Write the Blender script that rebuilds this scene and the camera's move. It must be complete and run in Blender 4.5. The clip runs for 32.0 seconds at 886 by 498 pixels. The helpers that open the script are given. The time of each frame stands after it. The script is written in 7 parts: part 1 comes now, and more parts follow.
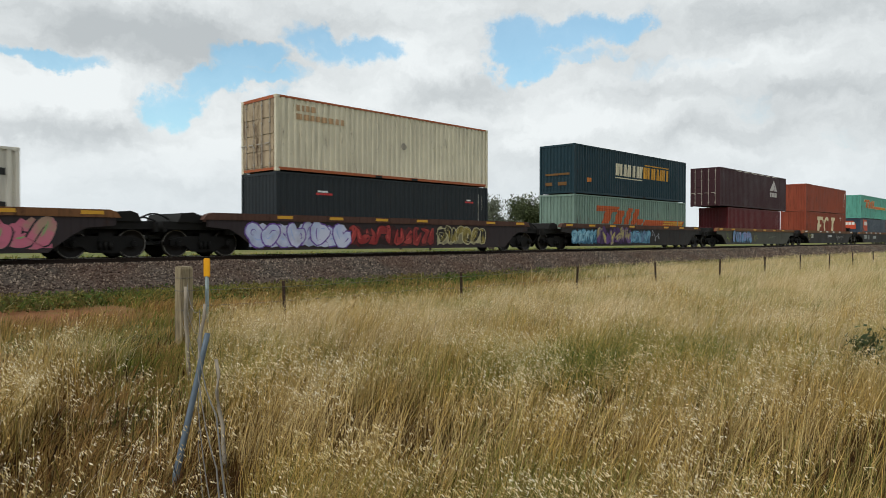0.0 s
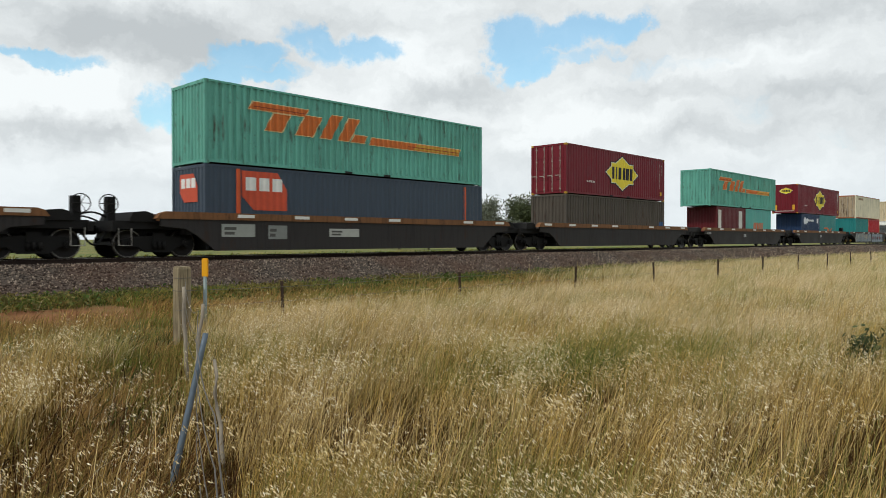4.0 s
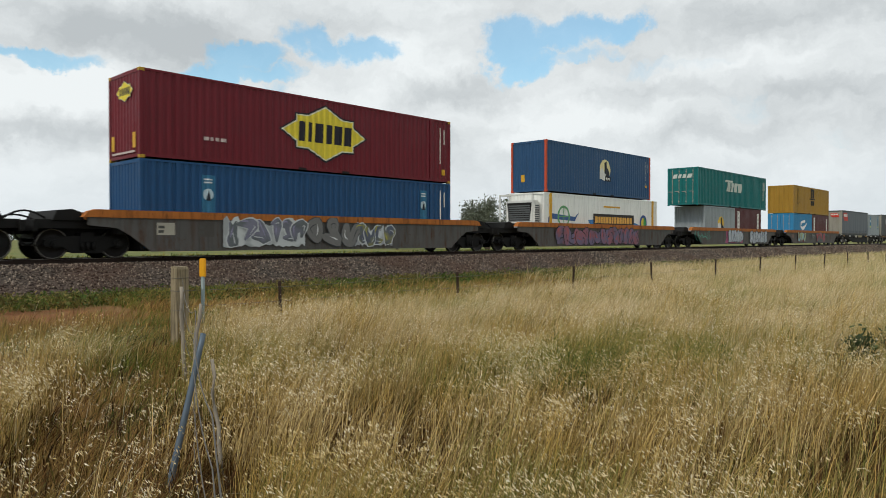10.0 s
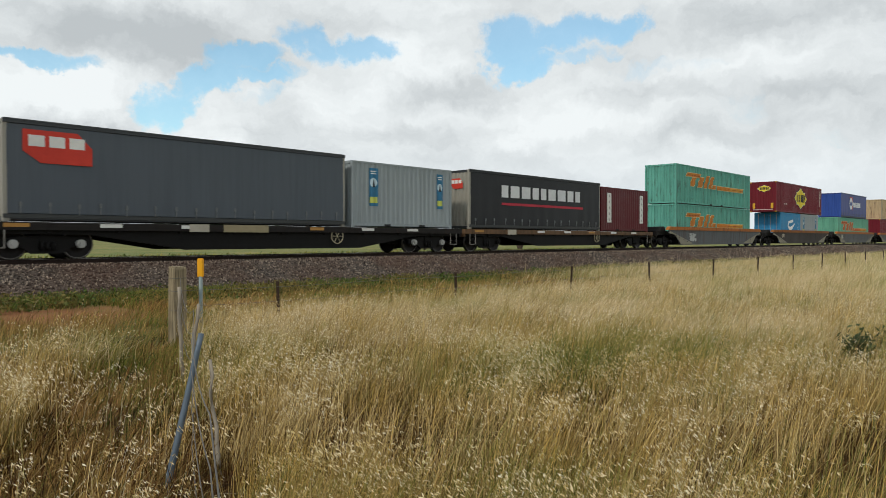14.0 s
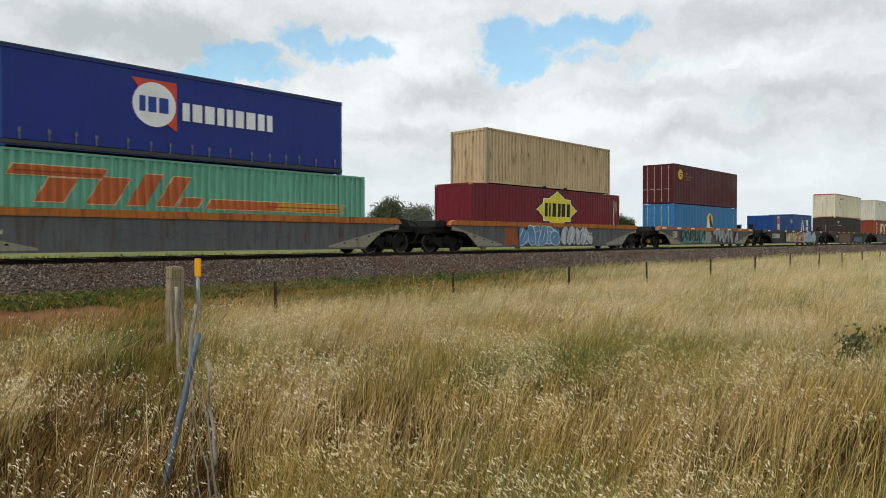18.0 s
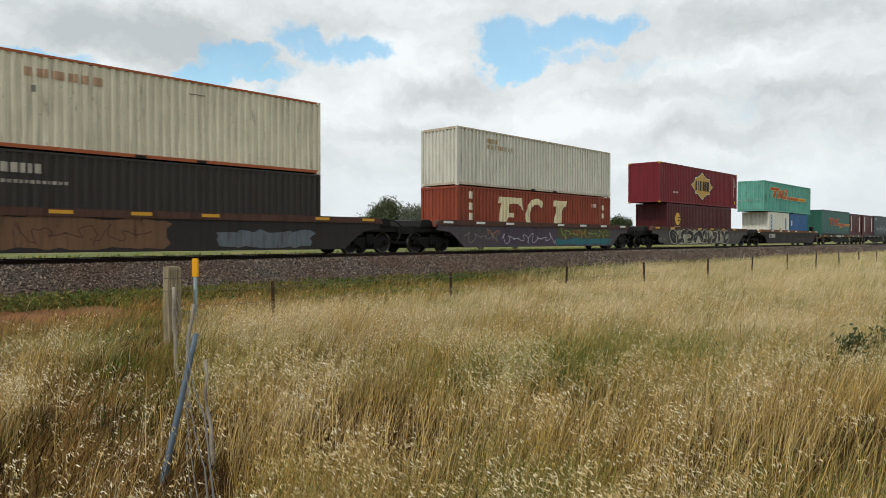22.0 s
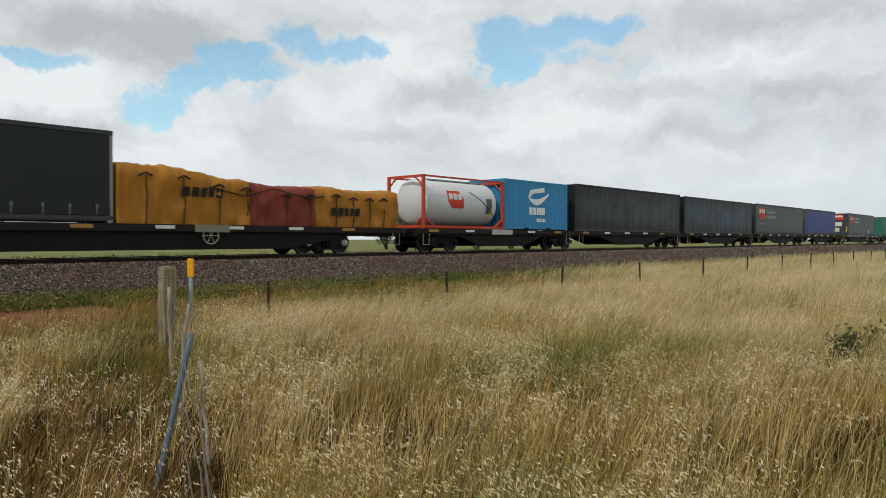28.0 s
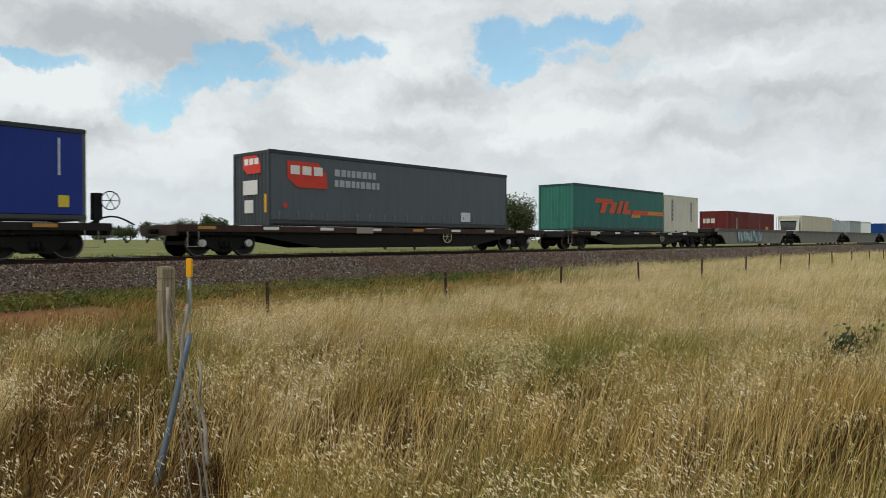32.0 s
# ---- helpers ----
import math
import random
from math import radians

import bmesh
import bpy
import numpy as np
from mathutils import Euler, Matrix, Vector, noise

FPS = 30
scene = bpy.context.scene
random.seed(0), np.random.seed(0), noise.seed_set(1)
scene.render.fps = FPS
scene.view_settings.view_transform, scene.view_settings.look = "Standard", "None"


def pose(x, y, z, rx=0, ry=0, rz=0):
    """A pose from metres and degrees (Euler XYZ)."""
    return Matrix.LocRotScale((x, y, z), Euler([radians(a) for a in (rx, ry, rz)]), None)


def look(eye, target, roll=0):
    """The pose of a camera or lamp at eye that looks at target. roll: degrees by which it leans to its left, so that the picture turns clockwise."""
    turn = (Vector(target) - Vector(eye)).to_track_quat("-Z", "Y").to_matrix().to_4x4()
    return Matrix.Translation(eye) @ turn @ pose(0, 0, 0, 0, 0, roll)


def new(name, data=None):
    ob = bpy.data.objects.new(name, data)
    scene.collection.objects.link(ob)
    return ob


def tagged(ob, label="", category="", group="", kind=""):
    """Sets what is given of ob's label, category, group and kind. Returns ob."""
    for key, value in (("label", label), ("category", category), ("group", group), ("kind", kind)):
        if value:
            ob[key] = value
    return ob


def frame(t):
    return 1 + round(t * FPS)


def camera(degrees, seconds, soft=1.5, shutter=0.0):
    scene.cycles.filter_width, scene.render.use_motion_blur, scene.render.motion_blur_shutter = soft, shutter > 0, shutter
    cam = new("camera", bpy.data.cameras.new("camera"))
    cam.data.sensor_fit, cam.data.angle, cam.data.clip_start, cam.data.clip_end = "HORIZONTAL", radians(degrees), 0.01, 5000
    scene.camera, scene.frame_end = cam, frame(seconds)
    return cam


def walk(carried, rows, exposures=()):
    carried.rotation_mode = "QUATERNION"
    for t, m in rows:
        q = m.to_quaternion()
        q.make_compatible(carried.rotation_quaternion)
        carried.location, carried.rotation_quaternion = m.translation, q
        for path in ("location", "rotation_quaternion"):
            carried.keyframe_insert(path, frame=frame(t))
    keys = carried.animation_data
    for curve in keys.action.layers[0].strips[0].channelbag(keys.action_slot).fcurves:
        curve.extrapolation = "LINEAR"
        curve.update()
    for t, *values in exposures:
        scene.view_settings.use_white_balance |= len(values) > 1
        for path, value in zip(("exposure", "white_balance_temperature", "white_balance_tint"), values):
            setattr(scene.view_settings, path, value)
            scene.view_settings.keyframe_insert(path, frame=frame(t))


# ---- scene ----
# Plan: x runs along the track, y away from the camera, z up; the field is z = 0.
# The train rolls towards -x; its near container faces lie at y = 22.45.
cam = camera(64.5, 32.0, soft=0.9, shutter=0.08)
EYE = Vector((0.0, 0.0, 1.65))
PAN = [(0.0, 43.602), (3.0, 43.51), (6.0, 43.386), (9.0, 43.317), (12.0, 43.234), (14.0, 43.141), (17.0, 43.003), (19.0, 42.888),
       (21.0, 42.81), (23.0, 42.68), (25.0, 42.556), (28.0, 42.418), (30.0, 42.395), (32.0, 42.321)]

EXPOSED = [(0.0, -0.05), (3.0, 0.05), (8.0, -0.03), (12.0, -0.05), (17.0, 0.05), (19.0, 0.03), (21.0, -0.04), (22.0, 0.04), (23.0, 0.02), (25.0, 0.0), (28.0, -0.12), (32.0, -0.12)]


def bearing(deg, down=0.784):
    a, d = radians(deg), radians(down)
    return Vector((math.cos(a) * math.cos(d), math.sin(a) * math.cos(d), -math.sin(d)))


walk(cam, [(t, look(EYE, EYE + 100 * bearing(a))) for t, a in PAN], EXPOSED)

RAIL_Z = 1.06
TRACK_Y = 23.67

# metres that the train has rolled, second by second
ROLLED = [0.0, 21.67, 43.3, 64.89, 86.44, 107.95, 129.42, 150.85, 172.24, 193.64, 215.08, 236.56, 258.09, 279.66, 301.28, 322.94, 344.64,
          366.36, 388.07, 409.76, 431.44, 453.1, 474.75, 496.39, 518.02, 539.65, 561.29, 582.95, 604.63, 626.32, 648.03, 669.75, 691.49]

# ---------------------------------------------------------------- node helpers


class Graph:
    def __init__(self, tree):
        self.tree = tree
        tree.nodes.clear()

    def add(self, kind, props=None, **sockets):
        n = self.tree.nodes.new("ShaderNode" + kind)
        for k, v in (props or {}).items():
            setattr(n, k, v)
        for k, v in sockets.items():
            key = int(k[1:]) if k[0] == "i" and k[1:].isdigit() else k.replace("_", " ")
            if isinstance(v, bpy.types.NodeSocket):
                self.tree.links.new(v, n.inputs[key])
            else:
                n.inputs[key].default_value = v
        return n

    def math(self, op, a, b=0.0, clamp=False):
        return self.add("Math", {"operation": op, "use_clamp": clamp}, i0=a, i1=b).outputs[0]

    def vec(self, op, a, b=(0, 0, 0)):
        n = self.add("VectorMath", {"operation": op}, i0=a, i1=b)
        return n.outputs["Value"] if op in ("DISTANCE", "LENGTH", "DOT_PRODUCT") else n.outputs[0]

    def noise(self, vector, scale, detail=4.0, rough=0.55):
        return self.add("TexNoise", Vector=vector, Scale=scale, Detail=detail, Roughness=rough).outputs["Fac"]

    def span(self, value, a, b, c=0.0, d=1.0, smooth=False):
        n = self.add("MapRange", {"interpolation_type": "SMOOTHSTEP" if smooth else "LINEAR"}, Value=value)
        for i, v in enumerate((a, b, c, d)):
            n.inputs[1 + i].default_value = v
        return n.outputs[0]

    def mix(self, fac, a, b, mode="MIX"):
        n = self.add("Mix", {"data_type": "RGBA", "blend_type": mode}, i0=fac)
        for i, v in ((6, a), (7, b)):
            if isinstance(v, bpy.types.NodeSocket):
                self.tree.links.new(v, n.inputs[i])
            else:
                n.inputs[i].default_value = v
        return n.outputs[2]


def lin(h):
    """Linear colour from a hex code."""
    c = [int(h[i:i + 2], 16) / 255 for i in (0, 2, 4)]
    return tuple(x / 12.92 if x < 0.04045 else ((x + 0.055) / 1.055) ** 2.4 for x in c) + (1.0,)


# ---------------------------------------------------------------- world and sun
SUN_AZ, SUN_EL = radians(-96.0), radians(47.0)
world = bpy.data.worlds.new("sky")
scene.world = world
world.use_nodes = True
g = Graph(world.node_tree)
heading = g.add("TexCoord").outputs["Generated"]
xyz = g.add("SeparateXYZ", Vector=heading)
sky = g.add("TexSky", {"sky_type": "NISHITA", "sun_disc": False, "sun_elevation": SUN_EL, "sun_rotation": SUN_AZ})
blue = g.mix(1.0, sky.outputs[0], (0.125, 0.185, 0.180, 1), "MULTIPLY")
# the dome of the sky in degrees: bearing, elevation
aim = g.add("CombineXYZ", X=g.math("MULTIPLY", g.math("ARCTAN2", xyz.outputs[1], xyz.outputs[0]), 57.29578),
            Y=g.math("MULTIPLY", g.math("ARCSINE", xyz.outputs[2]), 57.29578)).outputs[0]
warp = g.add("TexNoise", Vector=heading, Scale=11.0, Detail=8.0, Roughness=0.62).outputs["Color"]
curl = g.add("TexNoise", Vector=heading, Scale=38.0, Detail=6.0, Roughness=0.6).outputs["Color"]
bent = g.vec("ADD", aim, g.vec("MULTIPLY", g.vec("SUBTRACT", warp, (0.5, 0.5, 0.5)), (9.0, 4.6, 0.0)))
bent = g.vec("ADD", bent, g.vec("MULTIPLY", g.vec("SUBTRACT", curl, (0.5, 0.5, 0.5)), (2.4, 1.6, 0.0)))
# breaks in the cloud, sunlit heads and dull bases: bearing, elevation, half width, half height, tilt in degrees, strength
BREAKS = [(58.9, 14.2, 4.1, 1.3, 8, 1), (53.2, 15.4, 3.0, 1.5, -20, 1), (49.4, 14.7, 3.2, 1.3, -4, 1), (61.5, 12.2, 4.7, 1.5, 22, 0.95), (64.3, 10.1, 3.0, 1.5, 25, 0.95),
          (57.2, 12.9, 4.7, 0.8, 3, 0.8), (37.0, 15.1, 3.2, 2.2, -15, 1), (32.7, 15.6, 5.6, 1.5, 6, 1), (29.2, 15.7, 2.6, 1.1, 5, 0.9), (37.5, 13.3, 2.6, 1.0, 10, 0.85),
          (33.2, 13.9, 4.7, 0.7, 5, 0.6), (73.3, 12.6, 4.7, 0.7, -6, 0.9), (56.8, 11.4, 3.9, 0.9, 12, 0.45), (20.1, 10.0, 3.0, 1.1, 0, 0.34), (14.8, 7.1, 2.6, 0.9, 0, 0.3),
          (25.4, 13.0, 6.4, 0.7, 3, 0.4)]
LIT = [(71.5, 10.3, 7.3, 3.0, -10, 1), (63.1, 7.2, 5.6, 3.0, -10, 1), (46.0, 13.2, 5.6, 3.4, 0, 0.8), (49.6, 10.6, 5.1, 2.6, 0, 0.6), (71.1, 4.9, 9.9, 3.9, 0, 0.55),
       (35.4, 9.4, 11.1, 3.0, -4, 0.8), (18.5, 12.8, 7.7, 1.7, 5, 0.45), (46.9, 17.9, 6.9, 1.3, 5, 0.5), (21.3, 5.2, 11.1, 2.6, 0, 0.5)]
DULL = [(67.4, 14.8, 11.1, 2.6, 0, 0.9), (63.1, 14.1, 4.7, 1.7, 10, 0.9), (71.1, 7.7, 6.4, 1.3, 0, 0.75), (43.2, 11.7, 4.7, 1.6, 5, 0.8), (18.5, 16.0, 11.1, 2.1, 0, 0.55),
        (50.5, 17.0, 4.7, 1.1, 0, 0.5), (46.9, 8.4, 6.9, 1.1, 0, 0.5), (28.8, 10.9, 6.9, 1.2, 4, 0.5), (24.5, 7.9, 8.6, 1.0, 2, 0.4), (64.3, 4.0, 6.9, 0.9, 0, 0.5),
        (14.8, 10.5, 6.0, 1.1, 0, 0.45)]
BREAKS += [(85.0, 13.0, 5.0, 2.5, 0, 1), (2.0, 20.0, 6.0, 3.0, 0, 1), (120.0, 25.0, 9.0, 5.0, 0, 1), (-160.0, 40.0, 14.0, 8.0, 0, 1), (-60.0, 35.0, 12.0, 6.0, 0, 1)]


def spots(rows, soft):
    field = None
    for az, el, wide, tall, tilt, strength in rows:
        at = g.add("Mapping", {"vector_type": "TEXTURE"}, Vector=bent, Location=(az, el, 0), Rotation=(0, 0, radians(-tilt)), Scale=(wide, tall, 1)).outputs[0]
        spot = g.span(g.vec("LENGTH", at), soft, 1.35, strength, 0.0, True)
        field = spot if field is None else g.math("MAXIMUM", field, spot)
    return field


wide_noise = g.noise(g.vec("MULTIPLY", bent, (0.07, 0.16, 1.0)), 1.0, 7.0, 0.58)
fine_noise = g.noise(g.vec("MULTIPLY", bent, (0.22, 0.42, 1.0)), 1.0, 8.0, 0.6)
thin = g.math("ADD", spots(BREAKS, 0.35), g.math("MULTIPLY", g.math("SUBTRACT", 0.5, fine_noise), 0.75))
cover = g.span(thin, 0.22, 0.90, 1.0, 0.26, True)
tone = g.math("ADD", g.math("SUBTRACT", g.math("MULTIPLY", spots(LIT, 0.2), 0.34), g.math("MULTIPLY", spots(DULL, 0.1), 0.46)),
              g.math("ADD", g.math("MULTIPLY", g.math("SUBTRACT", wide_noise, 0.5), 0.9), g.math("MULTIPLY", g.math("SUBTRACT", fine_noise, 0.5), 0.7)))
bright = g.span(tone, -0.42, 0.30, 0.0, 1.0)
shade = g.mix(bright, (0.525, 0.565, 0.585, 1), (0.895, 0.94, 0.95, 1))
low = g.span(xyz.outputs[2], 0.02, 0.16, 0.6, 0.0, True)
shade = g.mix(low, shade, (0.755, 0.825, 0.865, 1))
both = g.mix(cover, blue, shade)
back = g.add("Background", Color=both, Strength=1.0)
g.tree.links.new(back.outputs[0], g.add("OutputWorld").inputs[0])

sun = new("sun", bpy.data.lights.new("sun", "SUN"))
sun.data.energy, sun.data.angle, sun.data.color = 1.85, radians(5), (1.0, 0.945, 0.85)
away = Vector((math.sin(SUN_AZ) * math.cos(SUN_EL), math.cos(SUN_AZ) * math.cos(SUN_EL), math.sin(SUN_EL)))
sun.matrix_world = look(away * 60 + Vector((0, 0, 2)), (0, 0, 2))
scene.view_settings.exposure = 0.0

# ---------------------------------------------------------------- materials


def surface(name, rough=0.6, metal=0.0):
    m = bpy.data.materials.new(name)
    m.use_nodes = True
    gr = Graph(m.node_tree)
    bsdf = gr.add("BsdfPrincipled", Roughness=rough, Metallic=metal, Specular_IOR_Level=0.28)
    gr.tree.links.new(bsdf.outputs[0], gr.add("OutputMaterial").inputs[0])
    return m, gr, bsdf


PAINTS = {}


def paint(code, rust=0.25, rough=0.55, fade=0.25, dark="3a2417"):
    """Weathered paint on steel: faded patches, run-down streaks and rust spots."""
    key = (code, rust, rough, fade, dark)
    if key in PAINTS:
        return PAINTS[key]
    m, gr, b = surface("paint_" + code, rough)
    at = gr.add("TexCoord").outputs["Object"]
    base = lin(code)
    pale = tuple(min(1.0, c * 1.22 + 0.008) for c in base[:3]) + (1,)
    deep = tuple(c * 0.62 for c in base[:3]) + (1,)
    patch = gr.span(gr.noise(at, 0.55, 5.0, 0.6), 0.35, 0.68)
    streak = gr.noise(gr.vec("MULTIPLY", at, (5.0, 5.0, 0.35)), 1.6, 5.0, 0.6)
    c1 = gr.mix(gr.math("MULTIPLY", patch, min(1.0, fade * 2.4)), base, pale)
    c2 = gr.mix(gr.math("MULTIPLY", gr.span(streak, 0.5, 0.75), min(1.0, 0.35 + rust)), c1, deep)
    spots = gr.math("MULTIPLY", gr.span(gr.noise(gr.vec("MULTIPLY", at, (1.3, 1.3, 0.42)), 2.3, 8.0, 0.68), 0.66 - 0.16 * rust, 0.74 - 0.1 * rust),
                    gr.span(streak, 0.40, 0.62))
    c3 = gr.mix(gr.math("MULTIPLY", spots, min(1.0, rust * 1.8)), c2, lin(dark))
    if rust > 0.7:
        blot = gr.span(gr.noise(gr.vec("MULTIPLY", at, (2.6, 2.6, 0.30)), 1.3, 7.0, 0.62), 0.50, 0.66)
        c3 = gr.mix(gr.math("MULTIPLY", blot, 0.45), c3, lin(dark))
    chips = gr.span(gr.noise(gr.vec("MULTIPLY", at, (1.0, 1.0, 0.6)), 11.0, 4.0, 0.7), 0.63, 0.70)
    c3 = gr.mix(gr.math("MULTIPLY", chips, min(0.8, 0.15 + rust * 0.7)), c3, lin(dark))
    gr.tree.links.new(c3, b.inputs["Base Color"])
    gr.tree.links.new(gr.span(patch, 0, 1, rough - 0.08, rough + 0.14), b.inputs["Roughness"])
    bump = gr.add("Bump", Strength=0.18, Distance=0.01, Height=gr.noise(at, 9.0, 5.0, 0.6))
    gr.tree.links.new(bump.outputs[0], b.inputs["Normal"])
    PAINTS[key] = m
    return m


def plain(name, code, rough=0.6, metal=0.0, grain=20.0, vary=0.18):
    m, gr, b = surface(name, rough, metal)
    at = gr.add("TexCoord").outputs["Object"]
    base = lin(code)
    n = gr.noise(at, grain, 5.0, 0.6)
    w = gr.noise(at, grain * 0.12, 3.0, 0.5)
    f = gr.span(gr.math("ADD", gr.math("MULTIPLY", n, 0.5), gr.math("MULTIPLY", w, 0.5)), 0.3, 0.7)
    gr.tree.links.new(gr.mix(f, tuple(c * (1 - vary) for c in base[:3]) + (1,), tuple(min(1, c * (1 + vary)) for c in base[:3]) + (1,)),
                      b.inputs["Base Color"])
    bump = gr.add("Bump", Strength=0.2, Distance=0.01, Height=n)
    gr.tree.links.new(bump.outputs[0], b.inputs["Normal"])
    return m


def cloth(name, code, rough=0.5):
    """Curtain fabric: plain, with dust towards soft horizontal waves."""
    m, gr, b = surface(name, rough)
    at = gr.add("TexCoord").outputs["Object"]
    base = lin(code)
    dust = gr.span(gr.noise(gr.vec("MULTIPLY", at, (0.5, 1.0, 0.9)), 1.1, 6.0, 0.62), 0.38, 0.72)
    run = gr.span(gr.noise(gr.vec("MULTIPLY", at, (6.0, 1.0, 0.3)), 1.2, 4.0, 0.6), 0.45, 0.8)
    c = gr.mix(gr.math("MULTIPLY", dust, 0.5), base, tuple(x * 0.9 + 0.010 for x in base[:3]) + (1,))
    c = gr.mix(gr.math("MULTIPLY", run, 0.4), c, tuple(x * 0.6 for x in base[:3]) + (1,))
    gr.tree.links.new(c, b.inputs["Base Color"])
    bump = gr.add("Bump", Strength=0.25, Distance=0.03, Height=gr.noise(gr.vec("MULTIPLY", at, (1.2, 1.0, 0.6)), 2.0, 3.0, 0.5))
    gr.tree.links.new(bump.outputs[0], b.inputs["Normal"])
    return m


def grimy(name, code, pale):
    """Black tarpaulin, dull at its rims, with long pale dust runs over the middle."""
    m, gr, b = surface(name, 0.45)
    at = gr.add("TexCoord").outputs["Object"]
    xyz = gr.add("SeparateXYZ", Vector=at)
    run = gr.noise(gr.vec("MULTIPLY", at, (2.6, 1.0, 0.22)), 1.6, 7.0, 0.68)
    patch = gr.noise(gr.vec("MULTIPLY", at, (0.35, 1.0, 0.7)), 1.0, 4.0, 0.6)
    ragged = gr.math("ADD", xyz.outputs[2], gr.math("MULTIPLY", gr.math("SUBTRACT", run, 0.5), 2.4))
    belt = gr.math("MULTIPLY", gr.span(ragged, 0.5, 1.0), gr.span(ragged, 1.9, 2.6, 1.0, 0.0))
    f = gr.math("MULTIPLY", belt, gr.math("ADD", gr.math("MULTIPLY", gr.span(patch, 0.4, 0.66), 0.55), gr.math("MULTIPLY", gr.span(run, 0.48, 0.66), 0.6)))
    gr.tree.links.new(gr.mix(f, lin(code), lin(pale)), b.inputs["Base Color"])
    gr.tree.links.new(gr.span(run, 0.4, 0.7, 0.35, 0.6), b.inputs["Roughness"])
    gr.tree.links.new(gr.add("Bump", Strength=0.3, Distance=0.03, Height=gr.noise(gr.vec("MULTIPLY", at, (1.2, 1.0, 0.6)), 2.0, 3.0, 0.5)).outputs[0], b.inputs["Normal"])
    return m


RUSTY = paint("5a3f31", 0.7, 0.75, 0.2)
STEEL_DARK = plain("dark_steel", "121110", 0.7, 0.2, 14.0, 0.35)
WHEEL_STEEL = plain("wheel_steel", "1d1a18", 0.5, 0.4, 18.0, 0.25)
TREAD = plain("wheel_tread", "77746f", 0.35, 0.9, 18.0, 0.15)
RUBBER = plain("black_rubber", "141414", 0.7, 0.0, 20.0, 0.2)
WHITE = plain("white_marking", "cfcfca", 0.5, 0.0, 12.0, 0.1)
YELLOW = plain("yellow_marking", "c9962f", 0.5, 0.0, 12.0, 0.1)


def timber(name, pale, dark):
    """Weathered sawn timber: long grain, checks and dark stains."""
    m, gr, b = surface(name, 0.9)
    at = gr.add("TexCoord").outputs["Object"]
    grain = gr.noise(gr.vec("MULTIPLY", at, (38.0, 38.0, 1.6)), 1.0, 6.0, 0.6)
    stain = gr.noise(at, 3.0, 4.0, 0.6)
    f = gr.math("ADD", gr.math("MULTIPLY", gr.span(grain, 0.35, 0.66), 0.7), gr.math("MULTIPLY", gr.span(stain, 0.35, 0.7), 0.3))
    gr.tree.links.new(gr.mix(f, lin(pale), lin(dark)), b.inputs["Base Color"])
    gr.tree.links.new(gr.add("Bump", Strength=0.6, Distance=0.01, Height=grain).outputs[0], b.inputs["Normal"])
    return m


def flatcol(code, rough=0.55):
    key = ("flat", code, rough)
    if key not in PAINTS:
        PAINTS[key] = plain("paint_mark_" + code, code, rough, 0.0, 6.0, 0.14)
    return PAINTS[key]


# ---------------------------------------------------------------- mesh helpers


def box(bm, x0, x1, y0, y1, z0, z1):
    vs = [bm.verts.new((x, y, z)) for z in (z0, z1) for y in (y0, y1) for x in (x0, x1)]
    for f in ((0, 2, 3, 1), (4, 5, 7, 6), (0, 1, 5, 4), (2, 6, 7, 3), (0, 4, 6, 2), (1, 3, 7, 5)):
        bm.faces.new([vs[i] for i in f])


def prism(bm, pts, y0, y1):
    """A polygon in x and z, drawn out from y0 to y1."""
    a = [bm.verts.new((x, y0, z)) for x, z in pts]
    b = [bm.verts.new((x, y1, z)) for x, z in pts]
    bm.faces.new(a)
    bm.faces.new(b[::-1])
    for i in range(len(pts)):
        j = (i + 1) % len(pts)
        bm.faces.new((a[j], a[i], b[i], b[j]))


def tube(bm, path, r, n=8, close=True):
    """A round bar along a path of points."""
    rings = []
    pts = [Vector(p) for p in path]
    for i, p in enumerate(pts):
        d = (pts[min(i + 1, len(pts) - 1)] - pts[max(i - 1, 0)]).normalized()
        u = d.cross(Vector((0, 0, 1)))
        if u.length < 0.1:
            u = d.cross(Vector((0, 1, 0)))
        u.normalize()
        v = d.cross(u)
        rr = r[i] if isinstance(r, (list, tuple)) else r
        rings.append([bm.verts.new(p + (u * math.cos(2 * math.pi * k / n) + v * math.sin(2 * math.pi * k / n)) * rr) for k in range(n)])
    for a, b in zip(rings, rings[1:]):
        for k in range(n):
            f = bm.faces.new((a[k], a[(k + 1) % n], b[(k + 1) % n], b[k]))
            f.smooth = n > 6
    if close:
        bm.faces.new(rings[0][::-1])
        bm.faces.new(rings[-1])


def lathe_y(bm, profile, cx=0.0, cz=0.0, n=24, caps=True):
    """Turned about an axle along y: profile of (radius, y)."""
    rings = [[bm.verts.new((cx + r * math.cos(2 * math.pi * k / n), y, cz + r * math.sin(2 * math.pi * k / n))) for k in range(n)]
             for r, y in profile]
    for a, b in zip(rings, rings[1:]):
        for k in range(n):
            bm.faces.new((a[k], a[(k + 1) % n], b[(k + 1) % n], b[k])).smooth = True
    if caps:
        bm.faces.new(rings[0][::-1])
        bm.faces.new(rings[-1])


MESHES = {}


def mesh_of(key, build):
    """A mesh built once for each key and shared between alike parts."""
    if key not in MESHES:
        bm = bmesh.new()
        build(bm)
        bmesh.ops.recalc_face_normals(bm, faces=bm.faces)
        me = bpy.data.meshes.new(str(key[0]))
        bm.to_mesh(me)
        bm.free()
